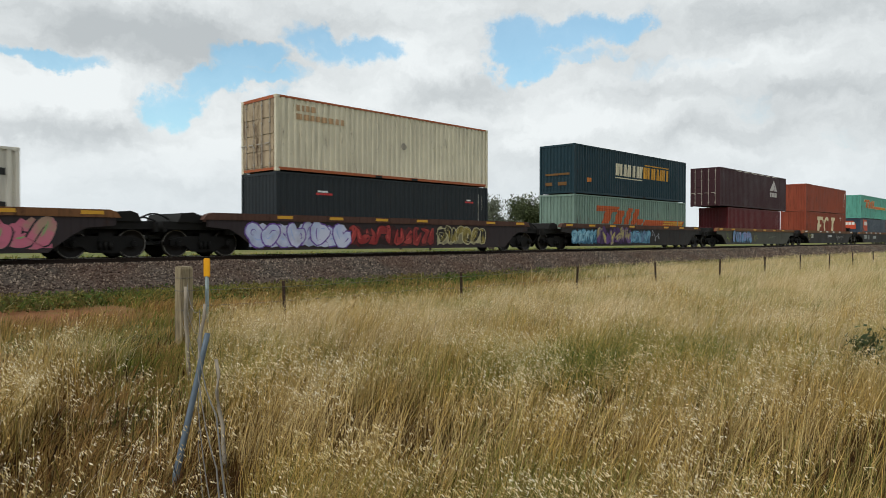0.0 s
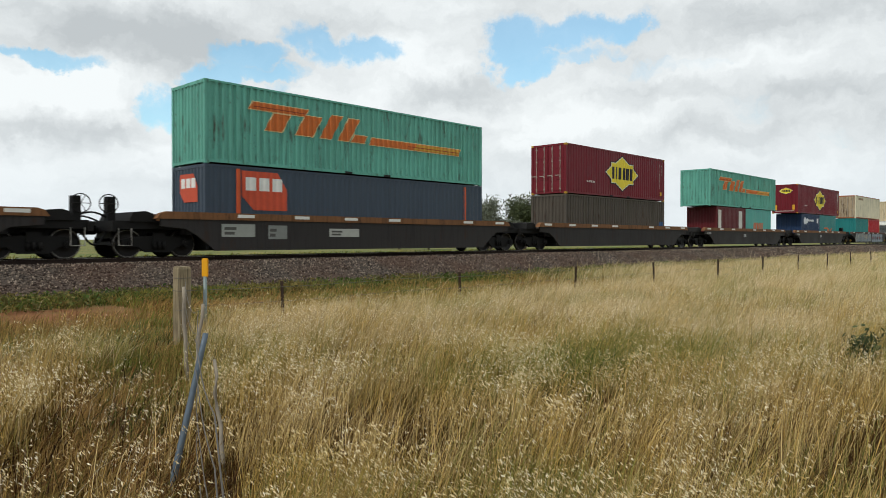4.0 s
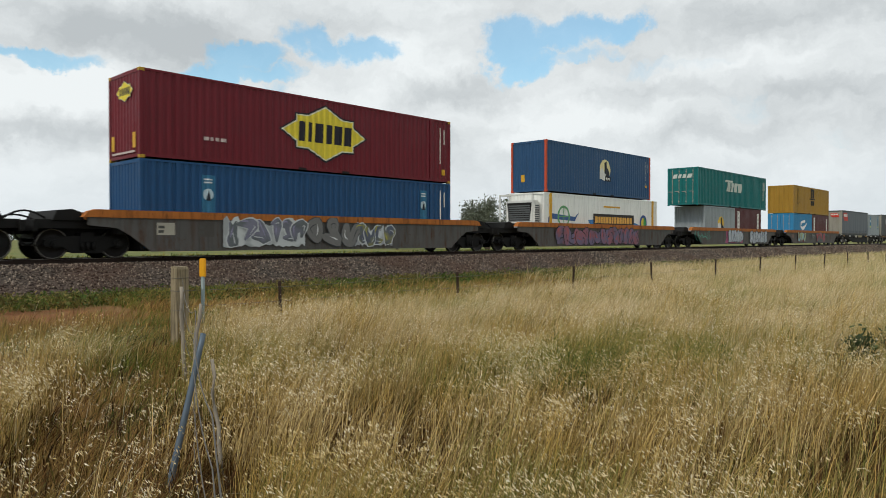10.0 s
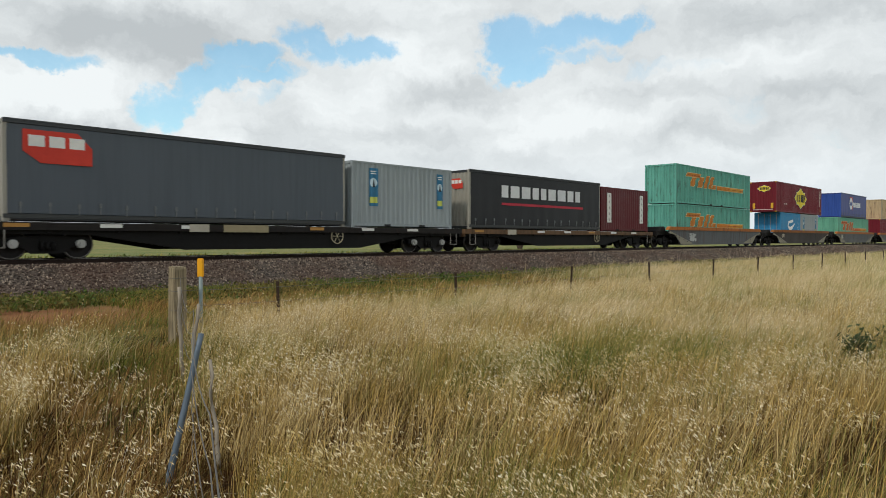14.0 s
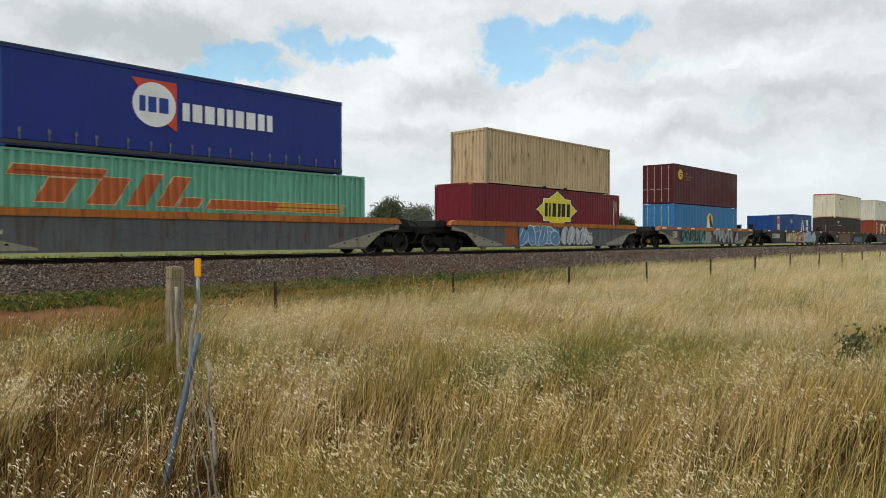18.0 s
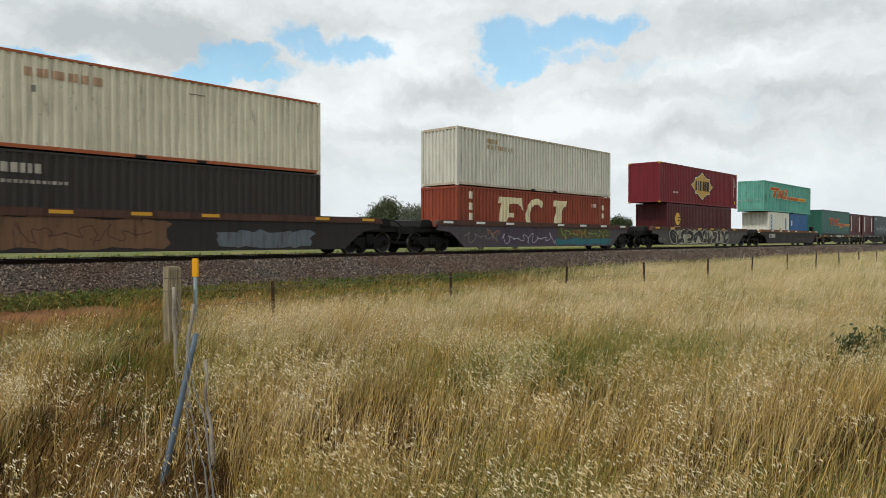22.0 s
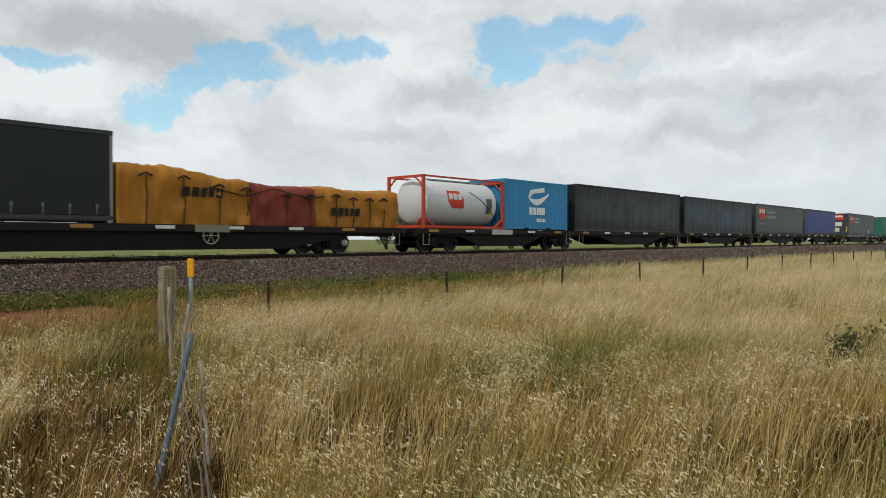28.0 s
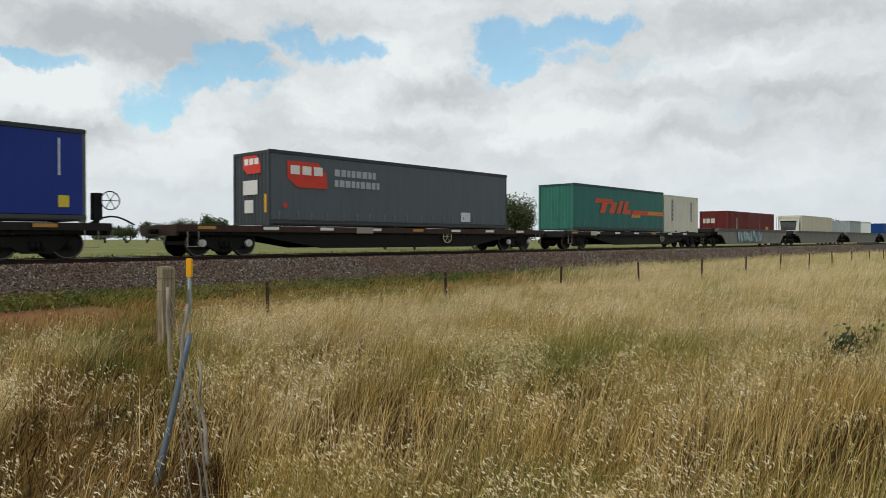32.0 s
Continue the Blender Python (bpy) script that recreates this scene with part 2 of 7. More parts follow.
        me.materials.append(None)
        MESHES[key] = me
    return MESHES[key]


def hang(name, me, material, parent, label="", at=None):
    ob = new(name, me)
    ob.parent = parent
    if at is not None:
        ob.location = at
    ob.material_slots[0].link = "OBJECT"
    ob.material_slots[0].material = material
    if label:
        ob["label"] = label
    return ob


def part(name, bm, material, parent, label=""):
    bmesh.ops.recalc_face_normals(bm, faces=bm.faces)
    me = bpy.data.meshes.new(name)
    bm.to_mesh(me)
    bm.free()
    me.materials.append(material)
    ob = new(name, me)
    ob.parent = parent
    if label:
        ob["label"] = label
    return ob


def thing(name, label, category, group="", at=(0, 0, 0), kind=""):
    ob = new(name)
    ob.empty_display_size = 0.3
    ob.location = at
    return tagged(ob, label, category, group, kind)


def sheet(name, verts, tris, material, kind="", label="", category="", parent=None):
    """One mesh from arrays of points and triangles."""
    me = bpy.data.meshes.new(name)
    verts, tris = np.asarray(verts, np.float32), np.asarray(tris, np.int32)
    me.vertices.add(len(verts))
    me.vertices.foreach_set("co", verts.ravel())
    me.loops.add(tris.size)
    me.loops.foreach_set("vertex_index", tris.ravel())
    me.polygons.add(len(tris))
    me.polygons.foreach_set("loop_start", np.arange(0, tris.size, 3, dtype=np.int32))
    me.polygons.foreach_set("loop_total", np.full(len(tris), 3, np.int32))
    me.update(calc_edges=True)
    me.materials.append(material)
    ob = new(name, me)
    ob.parent = parent
    return tagged(ob, label, category, "", kind)

# ---------------------------------------------------------------- the containers
WIDE = 2.438
MOVERS = []      # everything that rolls with the train
WHEELS = []      # wheelsets, which turn as well


def rib(x, depth, pitch=0.276):
    """How far the corrugated wall lies behind its outer plane at x."""
    u = (x / pitch) % 1.0
    if u < 0.34:
        return 0.0
    if u < 0.50:
        return depth * (u - 0.34) / 0.16
    if u < 0.84:
        return depth
    return depth * (1.0 - u) / 0.16


def rib_breaks(x0, x1, pitch=0.276):
    xs = [x0]
    k = math.floor(x0 / pitch)
    while k * pitch < x1:
        xs += [(k + u) * pitch for u in (0.0, 0.34, 0.50, 0.84) if x0 + 0.002 < (k + u) * pitch < x1 - 0.002]
        k += 1
    return xs + [x1]


def side_sheet(bm, length, z0, z1, depth, y, sign):
    xs = rib_breaks(-length / 2 + 0.1, length / 2 - 0.1)
    lo = [bm.verts.new((x, sign * (y - rib(x, depth)), z0)) for x in xs]
    hi = [bm.verts.new((x, sign * (y - rib(x, depth)), z1)) for x in xs]
    for i in range(len(xs) - 1):
        bm.faces.new((lo[i], lo[i + 1], hi[i + 1], hi[i]))


def end_sheet(bm, x, z0, z1, depth, sign):
    ys = rib_breaks(-WIDE / 2 + 0.1, WIDE / 2 - 0.1, 0.24)
    lo = [bm.verts.new((sign * (x - rib(y, depth, 0.24)), y, z0)) for y in ys]
    hi = [bm.verts.new((sign * (x - rib(y, depth, 0.24)), y, z1)) for y in ys]
    for i in range(len(ys) - 1):
        bm.faces.new((lo[i], lo[i + 1], hi[i + 1], hi[i]))


def roof_sheet(bm, length, z):
    n = int(length / 0.42)
    step = (length - 0.16) / n
    line = [(-length / 2 + 0.08 + (i + u) * step, dz) for i in range(n) for u, dz in ((0.0, 0.0), (0.3, 0.02), (0.7, 0.02))] + [(length / 2 - 0.08, 0.0)]
    rows = [[bm.verts.new((x, y, z + dz)) for y in (-1.17, 1.17)] for x, dz in line]
    for (p, q), (r, t) in zip(rows, rows[1:]):
        bm.faces.new((p, r, t, q))


def skeleton(root, length, high, post_coat, rail_coat, inner):
    """Corner posts, rails and floor of a box, each a part."""
    h, w = length / 2, WIDE / 2
    post = mesh_of(("post", high), lambda bm: box(bm, -0.055, 0.055, -0.06, 0.06, 0.1, high - 0.1))
    mid = mesh_of(("mid_post", high), lambda bm: box(bm, -0.07, 0.07, -0.049, 0.049, 0.17, high - 0.075))
    cross_low = mesh_of(("cross_low",), lambda bm: box(bm, -0.045, 0.045, -w + 0.12, w - 0.12, 0.05, 0.15))
    cross_top = mesh_of(("cross_top",), lambda bm: box(bm, -0.045, 0.045, -w + 0.12, w - 0.12, -0.12, -0.005))
    long_low = mesh_of(("long_low", length), lambda bm: box(bm, -h + 0.11, h - 0.11, -0.032, 0.032, 0.055, 0.165))
    long_top = mesh_of(("long_top", length), lambda bm: box(bm, -h + 0.11, h - 0.11, -0.033, 0.033, -0.075, -0.004))
    for sx in (-1, 1):
        for sy in (-1, 1):
            hang("corner_post", post, post_coat, root, "", (sx * (h - 0.055), sy * (w - 0.06), 0))
            if inner:
                hang("lifting_post", mid, post_coat, root, "", (sx * 6.03, sy * (w - 0.051), 0))
        hang("end_sill", cross_low, rail_coat, root, "", (sx * (h - 0.055), 0, 0))
        hang("end_header", cross_top, rail_coat, root, "", (sx * (h - 0.055), 0, high))
    for sy in (-1, 1):
        hang("bottom_rail", long_low, rail_coat, root, "", (0, sy * (w - 0.038), 0))
        hang("top_rail", long_top, rail_coat, root, "", (0, sy * (w - 0.037), high))
    hang("floor", mesh_of(("floor", length), lambda bm: box(bm, -h + 0.1, h - 0.1, -w + 0.07, w - 0.07, 0.1, 0.16)), RUSTY, root)


def casting(bm):
    box(bm, -0.089, 0.089, -0.081, 0.081, 0, 0.118)
    bmesh.ops.bevel(bm, geom=bm.edges[:], offset=0.012, segments=1, affect="EDGES")


def door_leaf(bm, x, y0, y1, z0, z1):
    box(bm, x, x + 0.05, y0, y1, z0, z1)
    n = 4
    for i in range(n):
        a = z0 + 0.06 + (z1 - z0 - 0.12) * i / n
        b = a + (z1 - z0 - 0.12) / n - 0.09
        box(bm, x - 0.025, x + 0.004, y0 + 0.07, y1 - 0.07, a, b)


def lock_bar(bm, high):
    tube(bm, [(0, 0, 0.12), (0, 0, high - 0.12)], 0.02, 6)
    for z in (0.3, 1.0, high - 1.0, high - 0.3):
        box(bm, -0.03, 0.03, -0.05, 0.05, z - 0.03, z + 0.03)
    box(bm, -0.045, -0.025, -0.02, 0.32, 1.05, 1.09)


def decal(name, parent, polys, material, depth, proud, y=-WIDE / 2 + 0.004, pitch=0.276):
    """Paint on the near side: polygons in x and z that follow the ribs."""
    bm = bmesh.new()
    for pts in polys:
        vs = [bm.verts.new((x, 0, z)) for x, z in pts]
        if len(vs) > 2:
            bm.faces.new(vs)
    if depth:
        lo, hi = min(v.co.x for v in bm.verts), max(v.co.x for v in bm.verts)
        for x in rib_breaks(lo, hi, pitch)[1:-1]:
            bmesh.ops.bisect_plane(bm, geom=bm.verts[:] + bm.edges[:] + bm.faces[:], plane_co=(x, 0, 0), plane_no=(1, 0, 0))
    for v in bm.verts:
        v.co.y = y - proud + (rib(v.co.x, depth, pitch) if depth else 0.0)
    return part(name, bm, material, parent)


def rect(x0, x1, z0, z1, lean=0.0):
    return [(x0, z0), (x1, z0), (x1 + lean, z1), (x0 + lean, z1)]


def disc(cx, cz, r, n=24, squash=1.0):
    return [(cx + r * squash * math.cos(2 * math.pi * i / n), cz + r * math.sin(2 * math.pi * i / n)) for i in range(n)]


def arc(cx, cz, r0, r1, a0, a1, n=14):
    a = [radians(a0 + (a1 - a0) * i / n) for i in range(n + 1)]
    return [(cx + r1 * math.cos(t), cz + r1 * math.sin(t)) for t in a] + [(cx + r0 * math.cos(t), cz + r0 * math.sin(t)) for t in reversed(a)]


# Each emblem gives rows of (colour, polygons), the lowest layer first.
def star_badge(cx, cz, w, tone="d8c43a"):
    def shape(k):
        a, b = w / 2 + k, w * 0.262 + k
        p, q = w * 0.34 + k * 0.8, w * 0.155 + k * 0.8
        return [(-a - k * 0.5, 0), (-p, q * 0.62), (-p, q), (-p * 0.6, q * 1.02), (0, b), (p * 0.6, q * 1.02), (p, q), (p, q * 0.62),
                (a + k * 0.5, 0), (p, -q * 0.62), (p, -q), (p * 0.6, -q * 1.02), (0, -b), (-p * 0.6, -q * 1.02), (-p, -q), (-p, -q * 0.62)]
    move = lambda pts: [(cx + x, cz + z) for x, z in pts]
    bars, x = [], -w * 0.31
    for i, wide in enumerate((0.07, 0.045, 0.10, 0.07, 0.09, 0.09)):
        bars.append(move(rect(x, x + wide * w, -w * 0.092, w * 0.092, w * 0.008)))
        x += wide * w + w * 0.032
    return [("1b1a22", [move(shape(w * 0.018))]), ("cfcdb8", [move(shape(0.0))]), (tone, [move(shape(-w * 0.014))]), ("1c1a26", bars)]


def speed_mark(x0, cz, w, tone="c26a2b", under="d9c9a0"):
    """A leaning orange mark with a long tail."""
    h = w * 0.043
    lean = lambda z: (z - cz + h) * 0.6
    def slab(a, b, z0, z1):
        return [(x0 + a * w + lean(z0), z0), (x0 + b * w + lean(z0), z0), (x0 + b * w + lean(z1), z1), (x0 + a * w + lean(z1), z1)]
    polys = [slab(-0.03, 0.185, cz + h * 0.5, cz + h * 1.05), slab(0.065, 0.13, cz - h * 0.95, cz + h * 0.40), slab(0.185, 0.255, cz - h, cz + h * 0.6),
             slab(0.285, 0.335, cz - h, cz + h * 0.95), slab(0.365, 0.415, cz - h, cz + h * 0.9), slab(0.425, 0.485, cz - h, cz - h * 0.4)]
    tail = slab(0.51, 1.0, cz - h * 1.05, cz - h * 0.45)
    def grow(p):
        mx, mz = sum(v[0] for v in p) / len(p), sum(v[1] for v in p) / len(p)
        return [(x + (0.035 if x > mx else -0.035), z + (0.03 if z > mz else -0.03)) for x, z in p]
    return [(under, [grow(p) for p in (polys[0], polys[2], polys[4])]), (under, [grow(p) for p in (polys[1], polys[3], polys[5], tail)]),
            (tone, [polys[0], polys[2], polys[4]]), (tone, [polys[1], polys[3], polys[5], tail]), ("b98a34", [slab(0.74, 0.995, cz - h * 1.0, cz - h * 0.5)]), ("8a3f1f", [slab(-0.02, 0.18, cz + h * 0.68, cz + h * 0.76), slab(0.70, 0.99, cz - h * 0.82, cz - h * 0.74)])]


def flag_mark(x0, z0, w, h, tone="c0392b"):
    """A red panel with a cut corner and three pale blocks."""
    a = w * 0.29
    return [(tone, [[(x0, z0 + h * 0.35), (x0 + w * 0.25, z0), (x0 + w, z0), (x0 + w, z0 + h * 0.55), (x0 + w * 0.78, z0 + h), (x0, z0 + h)]]),
            ("d6d6d2", [rect(x0 + 0.08 * w + i * a, x0 + 0.08 * w + i * a + a * 0.78, z0 + h * 0.5, z0 + h * 0.84) for i in range(3)])]


def strip_mark(x0, z0, w, h, ground="d4d4cf", ink="a4a4a0", n=5):
    return [(ground, [rect(x0, x0 + w, z0, z0 + h)]),
            (ink, [rect(x0 + w * 0.35, x0 + w * 0.65, z0 + h * (i + 0.25) / n, z0 + h * (i + 0.7) / n) for i in range(n)])]


def blue_strip(x0, z0, w, h):
    return [("2f6c8e", [rect(x0, x0 + w, z0, z0 + h)]), ("b9cdd6", [disc(x0 + w / 2, z0 + h * 0.62, w * 0.40, 16)]),
            ("1b2430", [[(x0 + w * 0.35, z0 + h * 0.5), (x0 + w * 0.68, z0 + h * 0.5), (x0 + w * 0.5, z0 + h * 0.72)]]),
            ("b8bf5a", [rect(x0 + w * 0.08, x0 + w * 0.92, z0 + h * 0.08, z0 + h * 0.24)]),
            ("cfd3d6", [rect(x0 + w * 0.2, x0 + w * 0.8, z0 + h * 0.84, z0 + h * 0.87), rect(x0 + w * 0.2, x0 + w * 0.8, z0 + h * 0.90, z0 + h * 0.93)])]


def moon_badge(cx, cz, r, ground="d9b437"):
    """A pale moon behind a dark crag, over a white block and a dark plate."""
    return [(ground, [disc(cx, cz, r)]),
            ("20262e", [[(cx - r * 0.25, cz - r * 0.7), (cx + r * 0.85, cz - r * 0.7), (cx + r * 0.62, cz - r * 0.05), (cx + r * 0.30, cz + r * 0.35), (cx + r * 0.22, cz + r * 0.86),
                         (cx - r * 0.10, cz + r * 0.62), (cx - r * 0.28, cz + r * 0.70), (cx - r * 0.12, cz + r * 0.20)]]),
            ("cfd0cc", [[(cx - r * 1.08, cz - r * 0.92), (cx - r * 0.05, cz - r * 1.15), (cx + r * 0.12, cz - r * 0.5), (cx - r * 0.35, cz - r * 0.1), (cx - r * 0.62, cz + r * 0.25), (cx - r * 1.0, cz - r * 0.25)]]),
            ("1c2228", [rect(cx - r * 0.02, cx + r * 1.02, cz - r * 1.15, cz - r * 0.66)]),
            ("cfd0cc", [rect(cx + r * 0.10 + i * r * 0.22, cx + r * 0.24 + i * r * 0.22, cz - r * 1.03, cz - r * 0.78) for i in range(4)])]


def swoosh(cx, cz, w):
    """An open white brush loop: a short upper stroke that turns at the left into a long lower one."""
    n = 18
    low = []
    for side in (1, -1):
        for i in range(n + 1):
            f = i / n if side > 0 else 1 - i / n
            thick = 0.030 + 0.055 * math.sin(math.pi * min(1.0, f * 1.1)) * (1 - 0.3 * f)
            low.append((cx + w * (-0.42 + 0.87 * f), cz + w * (-0.02 - 0.16 * math.sin(math.pi * f ** 0.8) + 0.10 * f + side * thick)))
    top = [(cx - w * 0.45, cz - w * 0.02), (cx - w * 0.36, cz + w * 0.16), (cx + w * 0.24, cz + w * 0.24), (cx + w * 0.27, cz + w * 0.13), (cx - w * 0.27, cz + w * 0.07), (cx - w * 0.38, cz - w * 0.05)]
    return [("dfe3e4", [low]), ("dfe3e4", [top])]


def blocks(x0, z0, w, h, n, tone, gap=0.25, lean=0.0):
    """A row of plain bars of uneven width, as long and as high as the writing that they stand for."""
    wide = [0.62 + 0.38 * math.sin(2.4 * i + n) ** 2 for i in range(n)]
    s, x, rows = w / (sum(wide) + gap * n), x0, []
    for k in wide:
        rows.append(rect(x, x + k * s, z0, z0 + h, lean))
        x += (k + gap) * s
    return [(tone, rows)]


def slab_marks(x0, z0, w, h, tone="cfc3a0"):
    """Three great cream slab shapes."""
    s = w / 3
    def post(x):
        return [(x + s * 0.1, z0), (x + s * 0.38, z0), (x + s * 0.52, z0 + h * 0.8), (x + s * 0.62, z0 + h * 0.8), (x + s * 0.66, z0 + h), (x + s * 0.14, z0 + h),
                (x + s * 0.10, z0 + h * 0.8), (x + s * 0.22, z0 + h * 0.8)]
    bar = [(x0 + s * 0.52, z0 + h), (x0 + s * 0.96, z0 + h), (x0 + s * 1.0, z0 + h * 0.6), (x0 + s * 0.84, z0 + h * 0.8), (x0 + s * 0.52, z0 + h * 0.82)]
    return [(tone, [post(x0)]), (tone, [bar]), (tone, [rect(x0 + s * 0.38, x0 + s * 0.66, z0 + h * 0.38, z0 + h * 0.52)]),
            (tone, [arc(x0 + s * 1.5, z0 + h * 0.42, h * 0.40, h * 0.60, 50, 290, 18)]), (tone, [post(x0 + s * 2.05)])]


def ticks(length, high, tone="c9c6bd"):
    """Small code plates and lines near the far end of a side."""
    h = length / 2
    return [(tone, [rect(h - 0.72, h - 0.69, high * 0.3, high * 0.88), rect(h - 0.45, h - 0.42, high * 0.62, high * 0.85)])]


def container(name, label, cx, length, high, z, coat, ends="ribs", marks=(), end_marks=(), depth=0.036, frame_coat=None, pockets=True, group="containers on the train", rails_only=False, cast=None, door_coat=None):
    """A steel box; cx is its middle along the train, z its base above the rail."""
    root = thing(name, label, "shipping container", group, (cx, TRACK_Y, RAIL_Z + z))
    MOVERS.append(root)
    inner = length > 13.5
    depth = depth * 1.35
    key = (length, high, depth)
    fc = frame_coat or coat
    skeleton(root, length, high, coat if rails_only else fc, fc if rails_only else coat, inner)
    for sign, nm in ((-1, "side_panel"), (1, "side_panel")):
        hang(nm, mesh_of(("side", *key, sign), lambda bm: side_sheet(bm, length, 0.16, high - 0.07, depth, WIDE / 2 - 0.012, sign)), coat, root)
    hang("roof", mesh_of(("roof", length, high), lambda bm: roof_sheet(bm, length, high - 0.03)), coat, root)
    for sign in (-1, 1):
        if ends == "doors" and sign == -1:
            for y0, y1 in ((-WIDE / 2 + 0.125, -0.01), (0.01, WIDE / 2 - 0.125)):
                leaf = hang("door", mesh_of(("door", high, length, y0), lambda bm: door_leaf(bm, -length / 2 + 0.03, y0, y1, 0.14, high - 0.13)), door_coat or coat, root)
                for f in (0.25, 0.75):
                    hang("locking_bar", mesh_of(("lock", high), lambda bm: lock_bar(bm, high)), flatcol("9b958c"), leaf, "steel locking bar",
                         (-length / 2 - 0.01, y0 + (y1 - y0) * f, 0))
        else:
            hang("end_panel", mesh_of(("end", *key, sign), lambda bm: end_sheet(bm, length / 2 - 0.015, 0.13, high - 0.11, max(depth, 0.03), sign)), coat, root)
    for sx in (-1, 1):
        for sy in (-1, 1):
            for zz in (0, high - 0.118):
                hang("corner_casting", mesh_of(("casting",), casting), cast or (coat if rails_only else fc), root, "", (sx * (length / 2 - 0.085), sy * (WIDE / 2 - 0.077), zz))
    if pockets:
        for x in (-1.05, 1.05):
            hang("fork_pocket", mesh_of(("pocket",), lambda bm: box(bm, -0.18, 0.18, -0.012, 0.05, 0.052, 0.14)), RUBBER, root, "dark fork pocket",
                 (x, -WIDE / 2 + 0.004, 0))
    for i, (tone, polys) in enumerate(marks):
        for pts in polys:
            decal("emblem", root, [pts], flatcol(tone), depth, 0.010 + 0.0022 * i)
    for i, (tone, polys) in enumerate(end_marks):
        for pts in polys:
            bm = bmesh.new()
            bm.faces.new([bm.verts.new((-length / 2 - 0.004 - 0.003 * i, -y, zz)) for y, zz in pts])
            part("end_emblem", bm, flatcol(tone), root)
    return root


def curtain_box(name, label, cx, length, high, z, fabric, marks=(), end_marks=(), frame_coat=None, end_coat=None, seed=1, buckles=True):
    """A curtain-sided container: fabric sides with straps and buckles, ribbed ends."""
    rng = random.Random(seed)
    fc = frame_coat or flatcol("24272a")
    root = thing(name, label, "container", "containers on the train", (cx, TRACK_Y, RAIL_Z + z))
    MOVERS.append(root)
    key = (length, high, "curtain")
    skeleton(root, length, high, end_coat or fc, fc, False)
    def drape(bm, sign):
        nx, nz = int(length / 0.2), 6
        grid = []
        for j in range(nz + 1):
            zz = 0.24 + (high - 0.36) * j / nz
            row = []
            for i in range(nx + 1):
                x = -length / 2 + 0.1 + (length - 0.2) * i / nx
                wave = 0.012 * math.sin(x * 5.1 + math.sin(x * 1.3) * 2) * (1 - j / nz) + 0.014 * noise.noise(Vector((x * 0.7, zz * 0.8, seed)))
                row.append(bm.verts.new((x, sign * (WIDE / 2 + 0.004 + wave), zz)))
            grid.append(row)
        for a, b in zip(grid, grid[1:]):
            for i in range(nx):
                bm.faces.new((a[i], a[i + 1], b[i + 1], b[i])).smooth = True
    for sign in (-1, 1):
        bm = bmesh.new()
        drape(bm, sign)
        part("curtain", bm, fabric, root)
    hang("roof", mesh_of(("roof", length, high), lambda bm: roof_sheet(bm, length, high - 0.03)), fc, root)
    bm = bmesh.new()
    box(bm, -length / 2, length / 2, -WIDE / 2 - 0.03, -WIDE / 2 + 0.05, high - 0.11, high + 0.01)
    part("header_rail", bm, fc, root)
    bm = bmesh.new()
    box(bm, -length / 2 + 0.02, length / 2 - 0.02, -WIDE / 2 - 0.036, -WIDE / 2 + 0.03, high - 0.012, high + 0.022)
    part("drip_rail", bm, flatcol("45484a"), root, "worn dark aluminium edge")
    bm = bmesh.new()
    box(bm, -length / 2, length / 2, -WIDE / 2 - 0.025, -WIDE / 2 + 0.05, 0.10, 0.22)
    part("side_rail", bm, flatcol("3a3c3c"), root)
    for sign in (-1, 1):
        hang("end_panel", mesh_of(("end", length, high, 0.04, sign), lambda bm: end_sheet(bm, length / 2 - 0.015, 0.13, high - 0.11, 0.04, sign)), end_coat or fc, root)
    for sx in (-1, 1):
        for sy in (-1, 1):
            for zz in (0, high - 0.118):
                hang("corner_casting", mesh_of(("casting",), casting), end_coat or fc, root, "", (sx * (length / 2 - 0.085), sy * (WIDE / 2 - 0.077), zz))
    if buckles:
        n = int(length / 0.75)
        def buckle(bm):
            box(bm, -0.016, 0.016, -0.012, 0.0, -0.20, 0.16)
            box(bm, -0.035, 0.035, -0.03, 0.0, 0.02, 0.13)
        for i in range(n):
            x = -length / 2 + 0.5 + (length - 1.0) * (i + rng.uniform(-0.15, 0.15)) / (n - 1)
            hang("strap", mesh_of(("buckle",), buckle), flatcol("64686a"), root, "strap with buckle", (x, -WIDE / 2 - 0.026, 0.42 + rng.uniform(-0.03, 0.03)))
    for i, (tone, polys) in enumerate(marks):
        for pts in polys:
            decal("emblem", root, [pts], flatcol(tone), 0.0, 0.036 + 0.003 * i)
    for i, (tone, polys) in enumerate(end_marks):
        for pts in polys:
            bm = bmesh.new()
            bm.faces.new([bm.verts.new((-length / 2 - 0.004 - 0.003 * i, -y, zz)) for y, zz in pts])
            part("end_emblem", bm, flatcol(tone), root)
    return root


def reefer(name, label, cx, length, z, coat, posts=None, marks=()):
    """A white refrigerated box with its cooling unit on the leading end."""
    high = 2.9
    root = container(name, label, cx, length, high, z, coat, "ribs", marks, (), 0.010, None, False)
    x0 = -length / 2
    bm = bmesh.new()
    for y in (-1.15, 1.1):
        box(bm, x0 - 0.95, x0 - 0.88, y, y + 0.07, 0.0, high - 0.12)
        box(bm, x0 - 0.9, x0, y, y + 0.07, high - 0.19, high - 0.12)
        box(bm, x0 - 0.9, x0, y, y + 0.07, 0.0, 0.1)
    for zz in (0.0, 1.2, high - 0.19):
